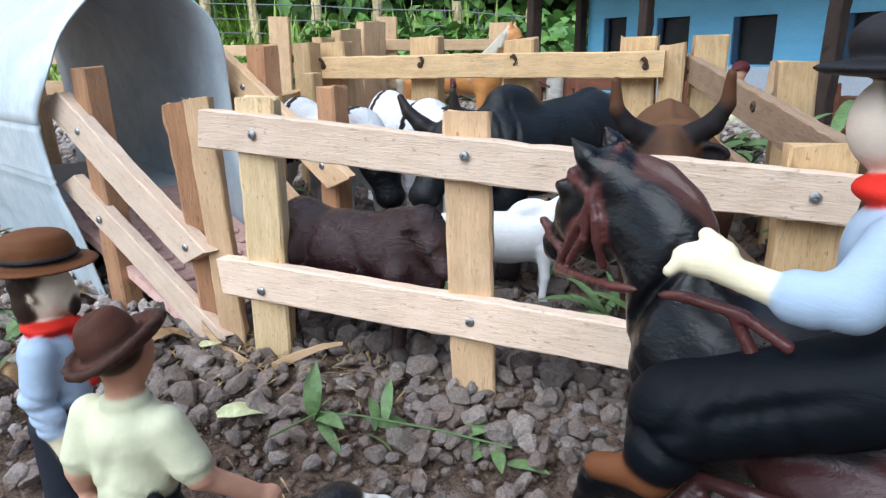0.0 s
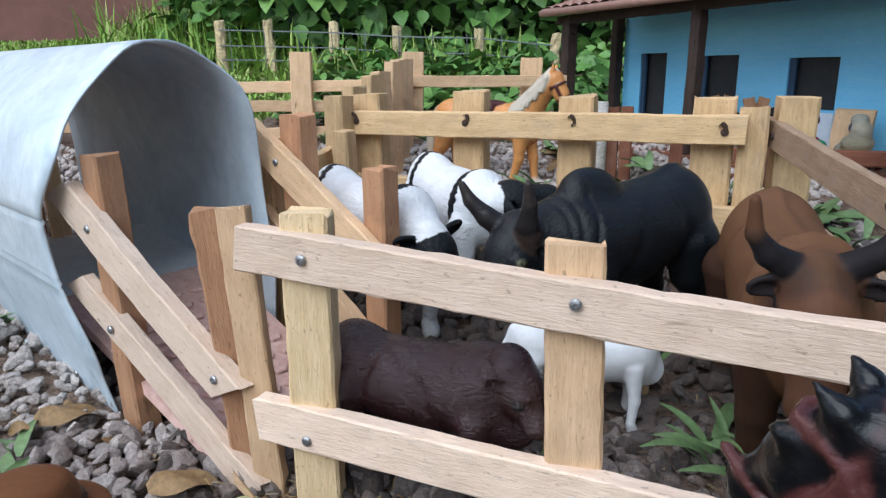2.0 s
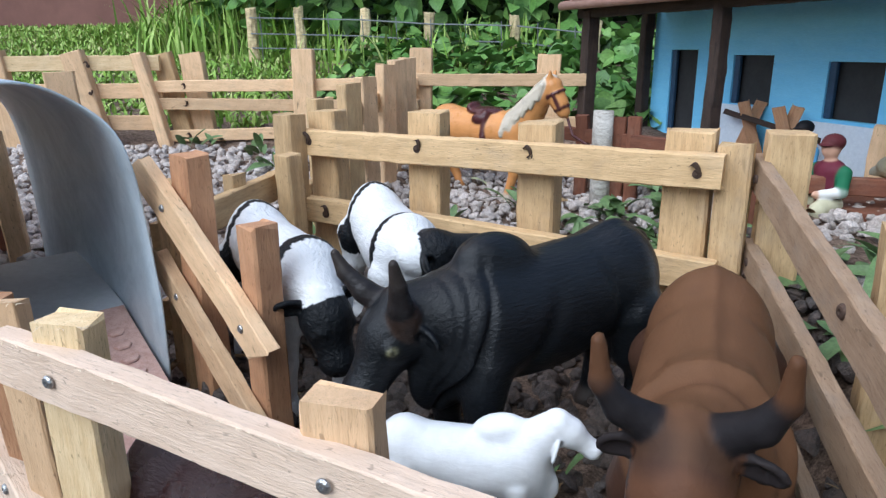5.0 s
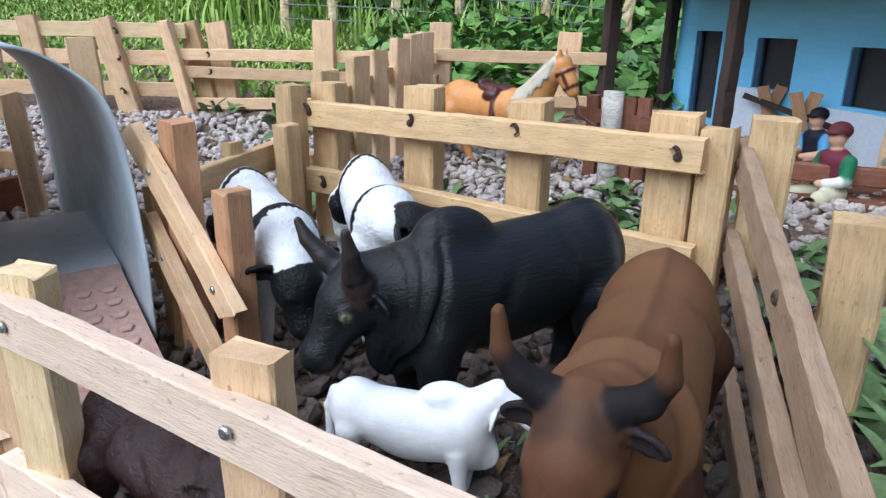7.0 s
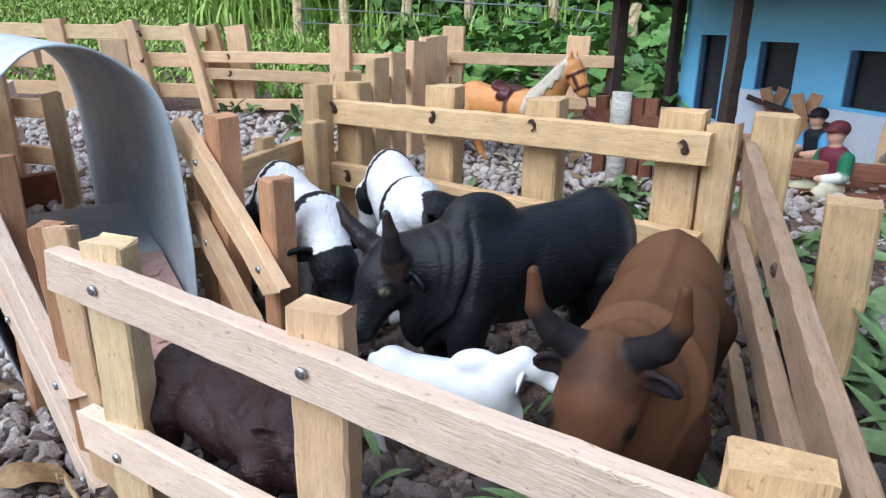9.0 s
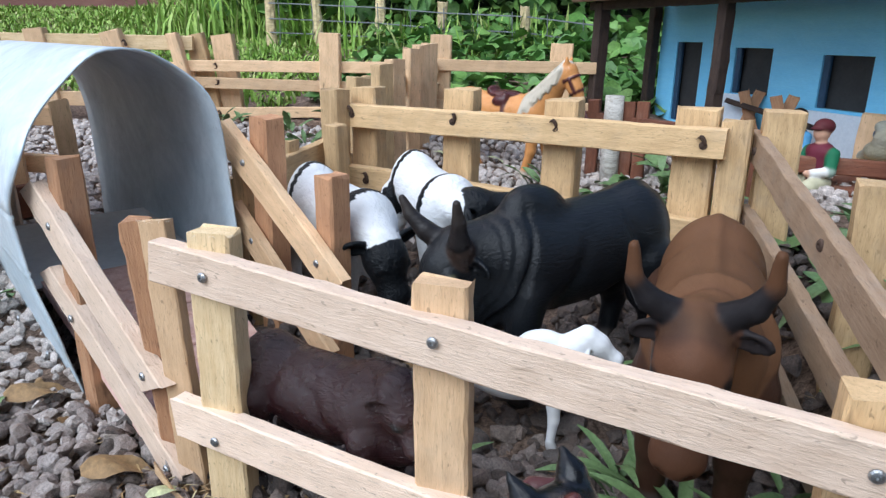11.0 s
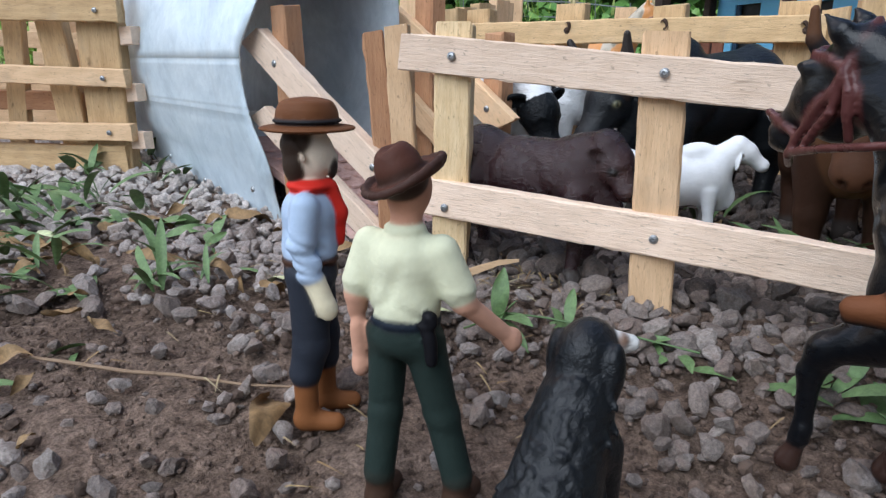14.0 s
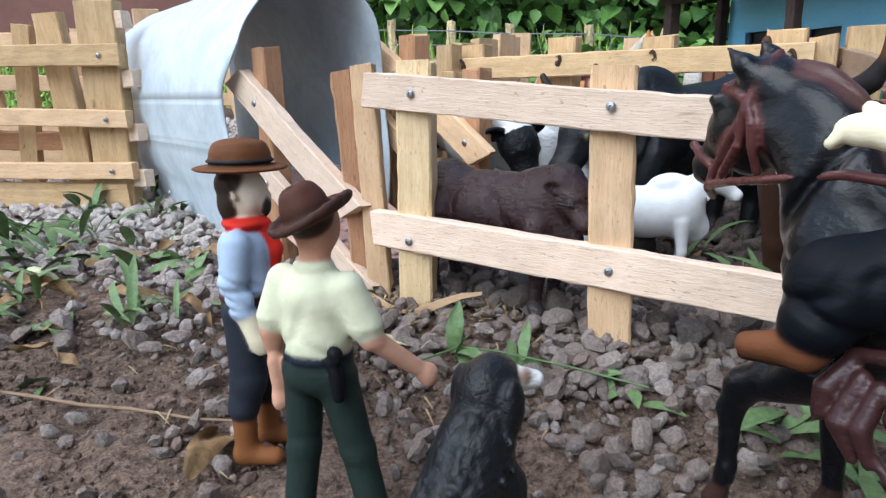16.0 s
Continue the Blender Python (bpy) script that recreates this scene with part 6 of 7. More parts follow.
# sitting dog, curls moulded in rows
D = [rounded((-1.6, 0, 1.7), (0.2, 0, 4.4), 1.32, 0.95, BLACK, 0.5), ball((-1.7, 0, 1.5), (1.6, 1.7, 1.5), BLACK, 0.5), rounded((0.2, 0, 4.2), (0.8, 0, 5.4), 0.90, 0.78, BLACK, 0.4), ball((1.0, 0, 5.8), (0.95, 0.85, 0.82), BLACK, 0.3),
     rounded((1.5, -0.6, 5.9), (1.85, -0.95, 5.85), 0.34, 0.24, (0.7, 0.7, 0.68), 0.12), ball((0.9, 0.9, 5.5), (0.4, 0.28, 0.75), BLACK, 0.2), ball((0.7, -0.95, 5.5), (0.4, 0.28, 0.75), BLACK, 0.2), ball((1.5, -0.75, 6.0), (0.3, 0.25, 0.2), (0.16, 0.07, 0.03), 0.1),
     rounded((0.6, 0.7, 3.4), (1.0, 0.75, 0.5), 0.62, 0.42, BLACK, 0.4), rounded((0.6, -0.7, 3.4), (1.0, -0.75, 0.5), 0.62, 0.42, BLACK, 0.4), ball((1.3, 0.75, 0.4), (0.6, 0.42, 0.38), (0.6, 0.6, 0.58), 0.1), ball((1.3, -0.75, 0.4), (0.6, 0.42, 0.38), (0.6, 0.6, 0.58), 0.1),
     rounded((-1.2, 1.3, 0.7), (0.2, 1.5, 0.4), 0.6, 0.42, (0.16, 0.08, 0.035), 0.2), rounded((-1.2, -1.3, 0.7), (0.2, -1.5, 0.4), 0.6, 0.42, (0.16, 0.08, 0.035), 0.2), rounded((-2.8, 0, 0.8), (-4.4, 0.5, 0.4), 0.6, 0.35, BLACK, 0.4)]
for i in range(520):
    t, a = rng.uniform(0, 1), rng.uniform(0.2, 2 * math.pi - 0.2)
    c = np.array((-1.6, 0, 1.7)) * (1 - t) + np.array((0.7, 0, 5.2)) * t
    rad = (1.36 * (1 - t) + 0.82 * t)
    n1, n2 = np.array((-0.83, 0, 0.55)), np.array((0, 1.0, 0))
    p = c + (n1 * math.cos(a) + n2 * math.sin(a)) * rad
    D.append(rounded(p * 0.99, p * 0.99 + np.array((-0.14, rng.normal(0, 0.16), -0.42)), 0.14, 0.07, BLACK, 0.05))
D = [(*p[:1], p[1] * (1.03, 0.9, 1.03), p[2] * (1.03, 0.9, 1.03), p[3] * (1.03 if p[0] == "limb" else 1), p[4] * 1.03, *p[5:]) for p in D]
moulded("dog_figure", D, 0.08, place(-0.0315, 0.1280, 66, -0.006), CURLS, "shaggy black sitting dog figure with white muzzle", "toy dog")


# seated dolls by the house
def seated(shirt, trousers, boots, helmet, m, label, sleeve_col, fore):
    S = [rounded((0, 0, 4.2), (-0.1, 0, 6.3), 0.85, 1.0, shirt, 0.4), ball((-0.1, 0, 6.5), (0.75, 1.3, 0.65), shirt, 0.3), rounded((0, 0, 7.0), (0.1, 0, 7.5), 0.4, 0.4, SKIN, 0.2), ball((0.15, 0, 8.1), (0.7, 0.6, 0.8), SKIN, 0.15), ball((0.0, 0, 8.5), (0.85, 0.75, 0.65), helmet, 0.1), ball((0.7, 0, 8.35), (0.55, 0.55, 0.12), helmet, 0.1)]
    for y in (1, -1):
        S += [rounded((-0.1, 1.2 * y, 6.4), (0.3, 1.5 * y, 5.1), 0.5, 0.42, sleeve_col, 0.3), rounded((0.3, 1.5 * y, 5.1), (1.4, 0.85 * y, 4.92), 0.40, 0.34, fore, 0.2), ball((1.7, 0.65 * y, 4.9), (0.34, 0.3, 0.28), SKIN, 0.1),
              rounded((0, 0.6 * y, 4.0), (1.9, 1.2 * y, 3.9), 0.75, 0.6, trousers, 0.3), rounded((1.9, 1.2 * y, 3.8), (1.6, 1.3 * y, 1.9), 0.52, 0.42, trousers, 0.3), rounded((1.6, 1.3 * y, 1.9), (1.5, 1.3 * y, 0.5), 0.45, 0.38, boots, 0.1), rounded((1.5, 1.3 * y, 0.4), (2.5, 1.4 * y, 0.3), 0.4, 0.32, boots, 0.2)]
    return moulded("seated_doll", S, 0.12, m, FIGURE, label, "doll", None, "dolls")


seated((0.13, 0.025, 0.04), (0.55, 0.52, 0.36), (0.02, 0.016, 0.014), (0.09, 0.022, 0.026), place(0.2950, 0.6930, 205, 0.0520) @ Matrix.Scale(1.08, 4), "seated doll in dark red vest, cream breeches and red cap", (0.02, 0.14, 0.07), (0.70, 0.69, 0.66))
seated((0.015, 0.018, 0.025), (0.10, 0.05, 0.03), (0.02, 0.016, 0.014), (0.012, 0.012, 0.014), place(0.3150, 0.8030, 205, 0.0560) @ Matrix.Scale(1.02, 4), "seated doll in black helmet and blue shirt", (0.10, 0.32, 0.55), SKIN)

# ---- red-brown paddock rails by the house ----
brown = thing("garden_fence", "low red-brown painted wooden fence in front of the house", "fence", (0.25, 0.75, 0.07))
for x, y, tz in ((0.115, 0.86, 0.148), (0.150, 0.83, 0.150), (0.163, 0.822, 0.150), (0.205, 0.780, 0.140), (0.22, 0.64, 0.135), (0.232, 0.63, 0.132), (0.37, 0.66, 0.128), (0.43, 0.66, 0.13)):
    post(brown, x, y, tz, 0.013, 0.012, TERRACOTTA_WOOD, (-0.3, -1, 0))
board("rail", (0.10, 0.875, 0.128), (0.215, 0.772, 0.126), 0.014, 0.008, TERRACOTTA_WOOD, brown, (-0.6, -1, 0))
for z in (0.112, 0.088):
    board("rail", (0.225, 0.70, z), (0.50, 0.655, z - 0.004), 0.014, 0.010, TERRACOTTA_WOOD, brown, (-0.1, -1, 0))
stump = thing("bark_post", "short white barked branch post", "post", (0.132, 0.825, 0.062))
bm = bmesh.new()
tube(bm, [(0.1325, 0.8250, 0.05), (0.1325, 0.8250, 0.09), (0.1325, 0.8250, 0.13), (0.1325, 0.8250, 0.156)], [0.0105, 0.0098, 0.0104, 0.0100], 12)
part("trunk", bm, BIRCH, stump, "", True)

trestle = thing("log_trestle", "crossed sawn wood trestle holding a dark pole", "trestle", (0.31, 0.9, 0.08))
for (x, y) in ((0.305, 0.93), (0.318, 0.86)):
    board("leg", (x - 0.018, y, 0.075), (x + 0.012, y + 0.004, 0.156), 0.012, 0.006, PINE_RED, trestle, (-0.3, -1, 0))
    board("leg", (x + 0.018, y - 0.007, 0.075), (x - 0.010, y - 0.003, 0.156), 0.012, 0.006, PINE_RED, trestle, (-0.3, -1, 0))
board("pole", (0.285, 0.955, 0.143), (0.335, 0.82, 0.128), 0.006, 0.006, STAINED, trestle, (0, -1, 0))

seat = thing("garden_chair", "sawn pine chair with a grey mottled cloth heap", "chair", (0.36, 0.74, 0.075))
board("backrest", (0.372, 0.755, 0.075), (0.372, 0.755, 0.148), 0.036, 0.006, PINE, seat, (-0.7, -0.7, 0))
board("seat", (0.345, 0.735, 0.105), (0.385, 0.715, 0.105), 0.036, 0.006, PINE, seat, (0, 0, 1))
for x, y in ((0.348, 0.728), (0.385, 0.708), (0.355, 0.752), (0.392, 0.730)):
    board("leg", (x, y, 0.065), (x, y, 0.103), 0.006, 0.006, PINE, seat, (0, -1, 0))
C = [ball((0, 0, 1.2), (1.3, 1.5, 1.0), (0.30, 0.27, 0.19), 0.5), ball((0.3, 0.5, 2.4), (0.9, 1.0, 0.9), (0.36, 0.33, 0.25), 0.5), ball((-0.5, -0.6, 2.6), (0.7, 0.9, 0.7), (0.12, 0.13, 0.16), 0.4), ball((0.1, 0, 3.4), (0.8, 0.8, 0.6), (0.34, 0.33, 0.27), 0.4), rounded((0, -1, 1), (-0.3, -2.2, 0.4), 0.6, 0.5, (0.34, 0.33, 0.26), 0.4)]
moulded("folded_blanket", C, 0.12, pose(0.362, 0.728, 0.1065, 0, 0, 200), FUR, "grey and olive mottled heap on the pine chair", "cloth")


# ---- grass, leaves and hedge ----
def blades(name, rows, mat, label, category="grass"):
    """rows: x, y, z, height, width, heading, bend. Curved tapering blades in one mesh."""
    vs, fs = [], []
    for x, y, z, h, wd, a, bend in rows:
        ca, sa = math.cos(a), math.sin(a)
        b = len(vs)
        for t, ww in ((0, 0.7), (0.35, 1.0), (0.7, 0.75), (1.0, 0.06)):
            o_ = bend * h * t * t
            zz = z + h * (t - 0.45 * abs(bend) * t * t)
            cx, cy = x + ca * o_, y + sa * o_
            vs += [(cx - sa * wd * ww / 2, cy + ca * wd * ww / 2, zz), (cx, cy, zz - wd * 0.12 * ww), (cx + sa * wd * ww / 2, cy - ca * wd * ww / 2, zz)]
        for i in range(3):
            p = b + i * 3
            fs += [(p, p + 1, p + 4, p + 3), (p + 1, p + 2, p + 5, p + 4)]
    ob = new(name, mesh_of(name, vs, fs, mat, True))
    return tagged(ob, label, category, kind="stuff")


def leaf_cloud(name, rows, mat, label, category):
    """rows: x, y, z, size, turn as Euler. Broad pointed leaves folded along the midrib."""
    vs, fs = [], []
    shape = ((0, 0), (0.18, 0.30), (0.45, 0.42), (0.75, 0.26), (1.0, 0))
    for x, y, z, s, e in rows:
        m = Euler(e).to_matrix()
        b = len(vs)
        for t, wd in shape:
            for side_ in (-1, 0, 1):
                v = m @ Vector((t * s - s * 0.4, side_ * wd * s, abs(side_) * wd * s * 0.35 - t * t * s * 0.25))
                vs.append((x + v.x, y + v.y, z + v.z))
        for i in range(4):
            p = b + i * 3
            fs += [(p, p + 1, p + 4, p + 3), (p + 1, p + 2, p + 5, p + 4)]
    ob = new(name, mesh_of(name, vs, fs, mat, True))
    return tagged(ob, label, category, kind="stuff")


# lawn on the bank
rows = []
for _ in range(42000):
    x, y = rng.uniform(-2.4, 0.15), rng.uniform(1.10, 2.45)
    if (x > -0.32 and (y < 1.45 or rng.random() < 0.4)) or (y < 1.3 and rng.random() < 0.35):
        continue
    h = rng.uniform(0.010, 0.024) * (1 + max(0, noise.noise((x * 3, y * 3, 0))))
    rows.append((x, y, float(ground_z(x, y)) - 0.004, h, rng.uniform(0.004, 0.008), rng.uniform(0, 6.28), rng.uniform(-1.3, 1.3)))
for cx, cy, n_b, hh in ((-0.74, 1.90, 600, 0.17), (-0.62, 1.80, 300, 0.13), (-0.22, 1.60, 130, 0.09), (-0.45, 1.74, 100, 0.10), (0.0, 1.68, 120, 0.10)):
    for _ in range(n_b):
        x, y = cx + rng.normal(0, 0.09), cy + rng.normal(0, 0.07)
        rows.append((x, y, float(ground_z(x, y)) - 0.004, hh * rng.uniform(0.5, 1.15), rng.uniform(0.004, 0.008), rng.uniform(0, 6.28), rng.uniform(-0.8, 0.8)))
blades("lawn", rows, GRASS, "bright green grass on the bank behind the fences")

# hedge: leaves in front of a dark backdrop sheet
rows = []
for _ in range(13000):
    x = rng.uniform(-0.75, 2.6)
    y = rng.uniform(1.72, 2.30) + 0.15 * max(0, -x - 0.4)
    topz = 0.62 + 0.25 * noise.noise((x * 2.2, 0, 4)) + (0.5 if x > -0.3 else 0.5 * (x + 0.75) / 0.45)
    z = float(ground_z(x, y)) + rng.uniform(0, 1) ** 0.8 * topz * min(1, (y - 1.62) / 0.35)
    rows.append((x, y, z, rng.uniform(0.028, 0.068), (rng.normal(0, 0.6), rng.normal(0.35, 0.6), rng.normal(-1.6, 1.0))))
leaf_cloud("hedge", rows, LEAF, "dense green broad-leaved creeper hedge behind the wire fence", "hedge")
rows = []
for _ in range(1500):
    x, y = rng.uniform(-0.30, 0.40), rng.uniform(1.10, 1.72)
    z = float(ground_z(x, y)) + rng.uniform(0.0, 0.02 + 0.10 * max(0.0, y - 1.25))
    rows.append((x, y, z, rng.uniform(0.018, 0.045), (rng.normal(0, 0.5), rng.normal(0.1, 0.4), rng.uniform(0, 6.28))))
leaf_cloud("low_weeds", rows, LEAF, "low broad-leaved weeds under the wire fence", "weeds")
# backdrop sheet: its dark green stands in for shade deep in the hedge
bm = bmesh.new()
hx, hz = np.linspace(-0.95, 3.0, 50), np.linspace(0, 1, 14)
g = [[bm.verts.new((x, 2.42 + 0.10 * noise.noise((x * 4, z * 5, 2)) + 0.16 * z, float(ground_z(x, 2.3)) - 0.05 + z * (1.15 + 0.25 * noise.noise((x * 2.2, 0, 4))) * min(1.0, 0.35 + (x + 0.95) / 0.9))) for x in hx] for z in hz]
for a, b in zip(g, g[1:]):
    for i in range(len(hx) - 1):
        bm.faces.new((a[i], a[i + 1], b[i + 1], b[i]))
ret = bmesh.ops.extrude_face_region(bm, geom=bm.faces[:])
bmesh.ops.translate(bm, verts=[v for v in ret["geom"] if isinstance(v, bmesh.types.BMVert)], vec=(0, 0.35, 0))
HEDGE_DARK = plain("hedge_shade_green", (0.012, 0.03, 0.008), (0.03, 0.07, 0.018), 18, 0.9, 0, 1.0, 0.02)
tagged(part("undergrowth", bm, HEDGE_DARK, None, "", True), "dark green backdrop sheet standing in for shade inside the hedge", "hedge", kind="structure")

# red-brown wall at the back
bm = bmesh.new()
wv = [(-4.0, 2.25), (-0.70, 2.50)]
a, b = Vector((*wv[0], 0)), Vector((*wv[1], 0))
nrm = Vector((-(b - a).y, (b - a).x, 0)).normalized() * 0.12
vs = [bm.verts.new((p.x, p.y, z)) for z in (0.1, 2.6) for p in (a, b, b + nrm, a + nrm)]
for f in ((0, 3, 2, 1), (4, 5, 6, 7), (0, 1, 5, 4), (1, 2, 6, 5), (2, 3, 7, 6), (3, 0, 4, 7)):
    bm.faces.new([vs[i] for i in f])
tagged(part("wall_back", bm, RED_WALL, None), "plain red-brown painted wall behind the lawn", "wall", kind="structure")


# unseen wall right of the camera, added to block light from the near right
bm = bmesh.new()
vs = [bm.verts.new((x, y, z)) for z in (-0.15, 1.5) for x, y in ((0.62, -2.6), (0.74, -2.6), (0.76, 0.12), (0.64, 0.12))]
for f in ((0, 3, 2, 1), (4, 5, 6, 7), (0, 1, 5, 4), (1, 2, 6, 5), (2, 3, 7, 6), (3, 0, 4, 7)):
    bm.faces.new([vs[i] for i in f])
tagged(part("wall_side", bm, SHADE_WALL, None), "plain dark grey wall out of view, added to shade the yard", "wall", kind="structure")


# ---- plants, fallen leaves and straw in the yard ----
def leaf_mesh(name, length, wide, droop, fold, mat, curl=0.0, twist=0.0):
    """One long pointed leaf from its stalk end at the origin along x."""
    n = 7
    vs, fs = [], []
    for i in range(n + 1):
        t = i / n
        w_ = wide * (math.sin(math.pi * min(1, t * 0.92 + 0.06)) ** 0.8) * 0.5
        ang = droop * t
        x = length * (math.sin(ang) / droop if abs(droop) > 1e-3 else t)
        z = length * ((math.cos(ang) - 1) / droop if abs(droop) > 1e-3 else 0)
        tw = twist * t
        for s_ in (-1, -0.5, 0, 0.5, 1):
            yy, zz = s_ * w_, abs(s_) * w_ * fold + curl * w_ * math.sin(5 * t + 2 * s_)
            vs.append((x, yy * math.cos(tw) - zz * math.sin(tw), z + zz * math.cos(tw) + yy * math.sin(tw)))
    for i in range(n):
        for k in range(4):
            p = i * 5 + k
            fs.append((p, p + 1, p + 6, p + 5))
    return mesh_of(name, vs, fs, mat, True)


FRESH = islands("fresh_leaf", [(0.062, 0.125, 0.045), (0.098, 0.175, 0.062), (0.14, 0.225, 0.090), (0.075, 0.145, 0.055)], 0.5, 220, 0.5, 0.0007)
GREEN_LEAVES = [leaf_mesh("leaf", l_, w_, d_, f_, FRESH, 0.25, 0.35) for l_, w_, d_, f_ in ((0.036, 0.0095, 0.9, 0.25), (0.028, 0.0085, 0.5, 0.3), (0.042, 0.0090, 1.2, 0.2), (0.024, 0.0075, 0.3, 0.35), (0.034, 0.0115, 0.7, 0.25))]
BROAD_LEAVES = [leaf_mesh("leaf", l_, w_, d_, f_, FRESH) for l_, w_, d_, f_ in ((0.022, 0.016, 0.6, 0.2), (0.017, 0.013, 0.4, 0.25), (0.026, 0.017, 0.8, 0.2))]
BROAD_DRY = leaf_mesh("dry_leaf", 0.034, 0.021, 0.7, 0.35, DRY, 0.5, 0.5)
LONG_LEAVES = [leaf_mesh("leaf", l_, w_, d_, f_, FRESH) for l_, w_, d_, f_ in ((0.075, 0.010, 1.0, 0.25), (0.060, 0.008, 0.7, 0.3), (0.090, 0.012, 1.3, 0.2))]


def plant(x, y, n, kinds, rise, label, scale=1.0, spread=0.006, around=None):
    """A weed: leaves round a root. rise: degrees above the ground."""
    z = float(ground_z(x, y))
    root = thing("weed", label, "plant", (x, y, z), "weeds")
    for i in range(n):
        a = rng.uniform(0, 360) if around is None else around + rng.normal(0, 35)
        ob = new("leaf", kinds[rng.integers(len(kinds))])
        k = scale * rng.uniform(0.75, 1.25)
        ob.matrix_basis = pose(x + rng.normal(0, spread), y + rng.normal(0, spread), z + rng.uniform(0.001, 0.007), 0, 0, a) @ pose(0, 0, 0, rng.normal(0, 22), -(rise + rng.normal(0, 14)), 0) @ Matrix.Diagonal((k, k, k, 1))
        under(ob, root)


for x, y, n, k, r, sc in ((-0.376, 0.540, 6, GREEN_LEAVES, 45, 1.2), (-0.330, 0.470, 5, GREEN_LEAVES, 50, 1.0), (-0.407, 0.482, 7, GREEN_LEAVES, 55, 1.2), (-0.378, 0.408, 8, GREEN_LEAVES, 40, 1.3), (-0.264, 0.341, 6, GREEN_LEAVES, 42, 1.25), (-0.300, 0.352, 5, GREEN_LEAVES, 25, 1.2),
                          (-0.346, 0.343, 9, GREEN_LEAVES, 45, 1.2), (-0.230, 0.328, 4, GREEN_LEAVES, 30, 0.9), (-0.264, 0.246, 5, GREEN_LEAVES, 14, 1.1), (-0.300, 0.255, 6, GREEN_LEAVES, 18, 1.1), (-0.232, 0.197, 3, GREEN_LEAVES, 5, 0.8), (-0.325, 0.300, 6, GREEN_LEAVES, 35, 1.1), (-0.400, 0.340, 7, GREEN_LEAVES, 50, 1.2), (-0.360, 0.270, 6, GREEN_LEAVES, 40, 1.1)):
    plant(x, y, n, k, r, "green lance-leaved weed growing in the gravel", sc * 0.66, 0.010)
for x, y, n, sc in ((-0.221, 0.262, 9, 0.42), (-0.205, 0.270, 5, 0.34), (-0.385, 0.375, 10, 0.55), (-0.345, 0.395, 8, 0.5), (-0.290, 0.270, 6, 0.4)):
    plant(x, y, n, LONG_LEAVES, 48, "tuft of narrow green blades in the soil", sc, 0.006)
for i in range(6):
    x, y = rng.uniform(-0.42, -0.26), rng.uniform(0.24, 0.42)
    plant(x, y, 5, GREEN_LEAVES, rng.uniform(10, 45), "green lance-leaved weed growing in the gravel", rng.uniform(0.5, 0.85), 0.012)
for x, y, n, r, ar, sc in ((-0.054, 0.248, 2, 72, 60, 0.72), (-0.056, 0.246, 2, 15, -60, 0.55), (-0.028, 0.242, 2, 30, 50, 0.62), (-0.030, 0.240, 2, 12, -40, 0.6), (0.000, 0.233, 2, 14, 10, 0.6), (0.018, 0.226, 3, 12, -15, 0.55), (0.010, 0.228, 2, 20, 80, 0.5), (0.074, 0.220, 5, 25, None, 0.75), (0.066, 0.212, 4, 20, None, 0.7),
                       (0.093, 0.197, 5, 25, None, 0.9), (0.085, 0.185, 5, 18, None, 0.8), (0.100, 0.150, 6, 30, None, 0.7), (0.118, 0.175, 5, 30, None, 0.6)):
    plant(x, y, n, GREEN_LEAVES, r, "small green weed lying on the crushed stone", sc, 0.003, ar)
for x, y, n, sc in ((0.085, 0.325, 10, 0.5), (0.105, 0.300, 11, 0.55), (0.122, 0.285, 8, 0.5), (0.060, 0.395, 4, 0.4), (0.000, 0.335, 3, 0.35), (0.150, 0.330, 4, 0.55)):
    plant(x, y, n, LONG_LEAVES, 60, "upright green grass weed inside the pen", sc)
for x, y, n, sc in ((0.225, 0.300, 4, 0.9), (0.250, 0.340, 3, 0.9), (0.190, 0.300, 3, 0.9), (0.205, 0.255, 3, 0.8), (0.228, 0.340, 4, 0.75)):
    plant(x, y, n, LONG_LEAVES, 62, "long arching green blades beside the fence", sc)
for x, y, n, sc in ((0.225, 0.420, 8, 0.9), (0.245, 0.395, 9, 1.0), (0.262, 0.430, 8, 1.0), (0.235, 0.360, 8, 1.0), (0.270, 0.380, 8, 1.0), (0.215, 0.470, 6, 0.8), (0.29, 0.50, 7, 0.9), (0.32, 0.60, 8, 0.9), (0.275, 0.33, 9, 1.1)):
    plant(x, y, n, BROAD_LEAVES, 28, "low round-leaved green weed beside the fence", sc, 0.010)
for i in range(30):
    x, y = rng.uniform(0.205, 0.34), rng.uniform(0.26, 0.56)
    plant(x, y, 6, LONG_LEAVES if i % 5 == 0 else BROAD_LEAVES, rng.uniform(20, 45), "low green weed in the soil beside the fence", rng.uniform(0.6, 1.0), 0.009)
for i in range(26):
    x, y = rng.uniform(0.05, 0.20), rng.uniform(0.60, 0.80)
    plant(x, y, 7, GREEN_LEAVES if i % 2 else BROAD_LEAVES, 40, "leafy green weed behind the pen", 0.9, 0.007)
for x, y in ((-0.24, 0.93), (-0.29, 0.98), (-0.13, 0.70), (-0.38, 1.0), (-0.16, 0.95), (-0.21, 1.0), (-0.095, 0.56), (0.0, 0.98), (0.05, 1.0), (-0.05, 1.0), (0.10, 0.95), (-0.02, 0.74)):
    plant(x, y, 8, GREEN_LEAVES, 45, "small green weed by the paddock fence", 1.0, 0.01)

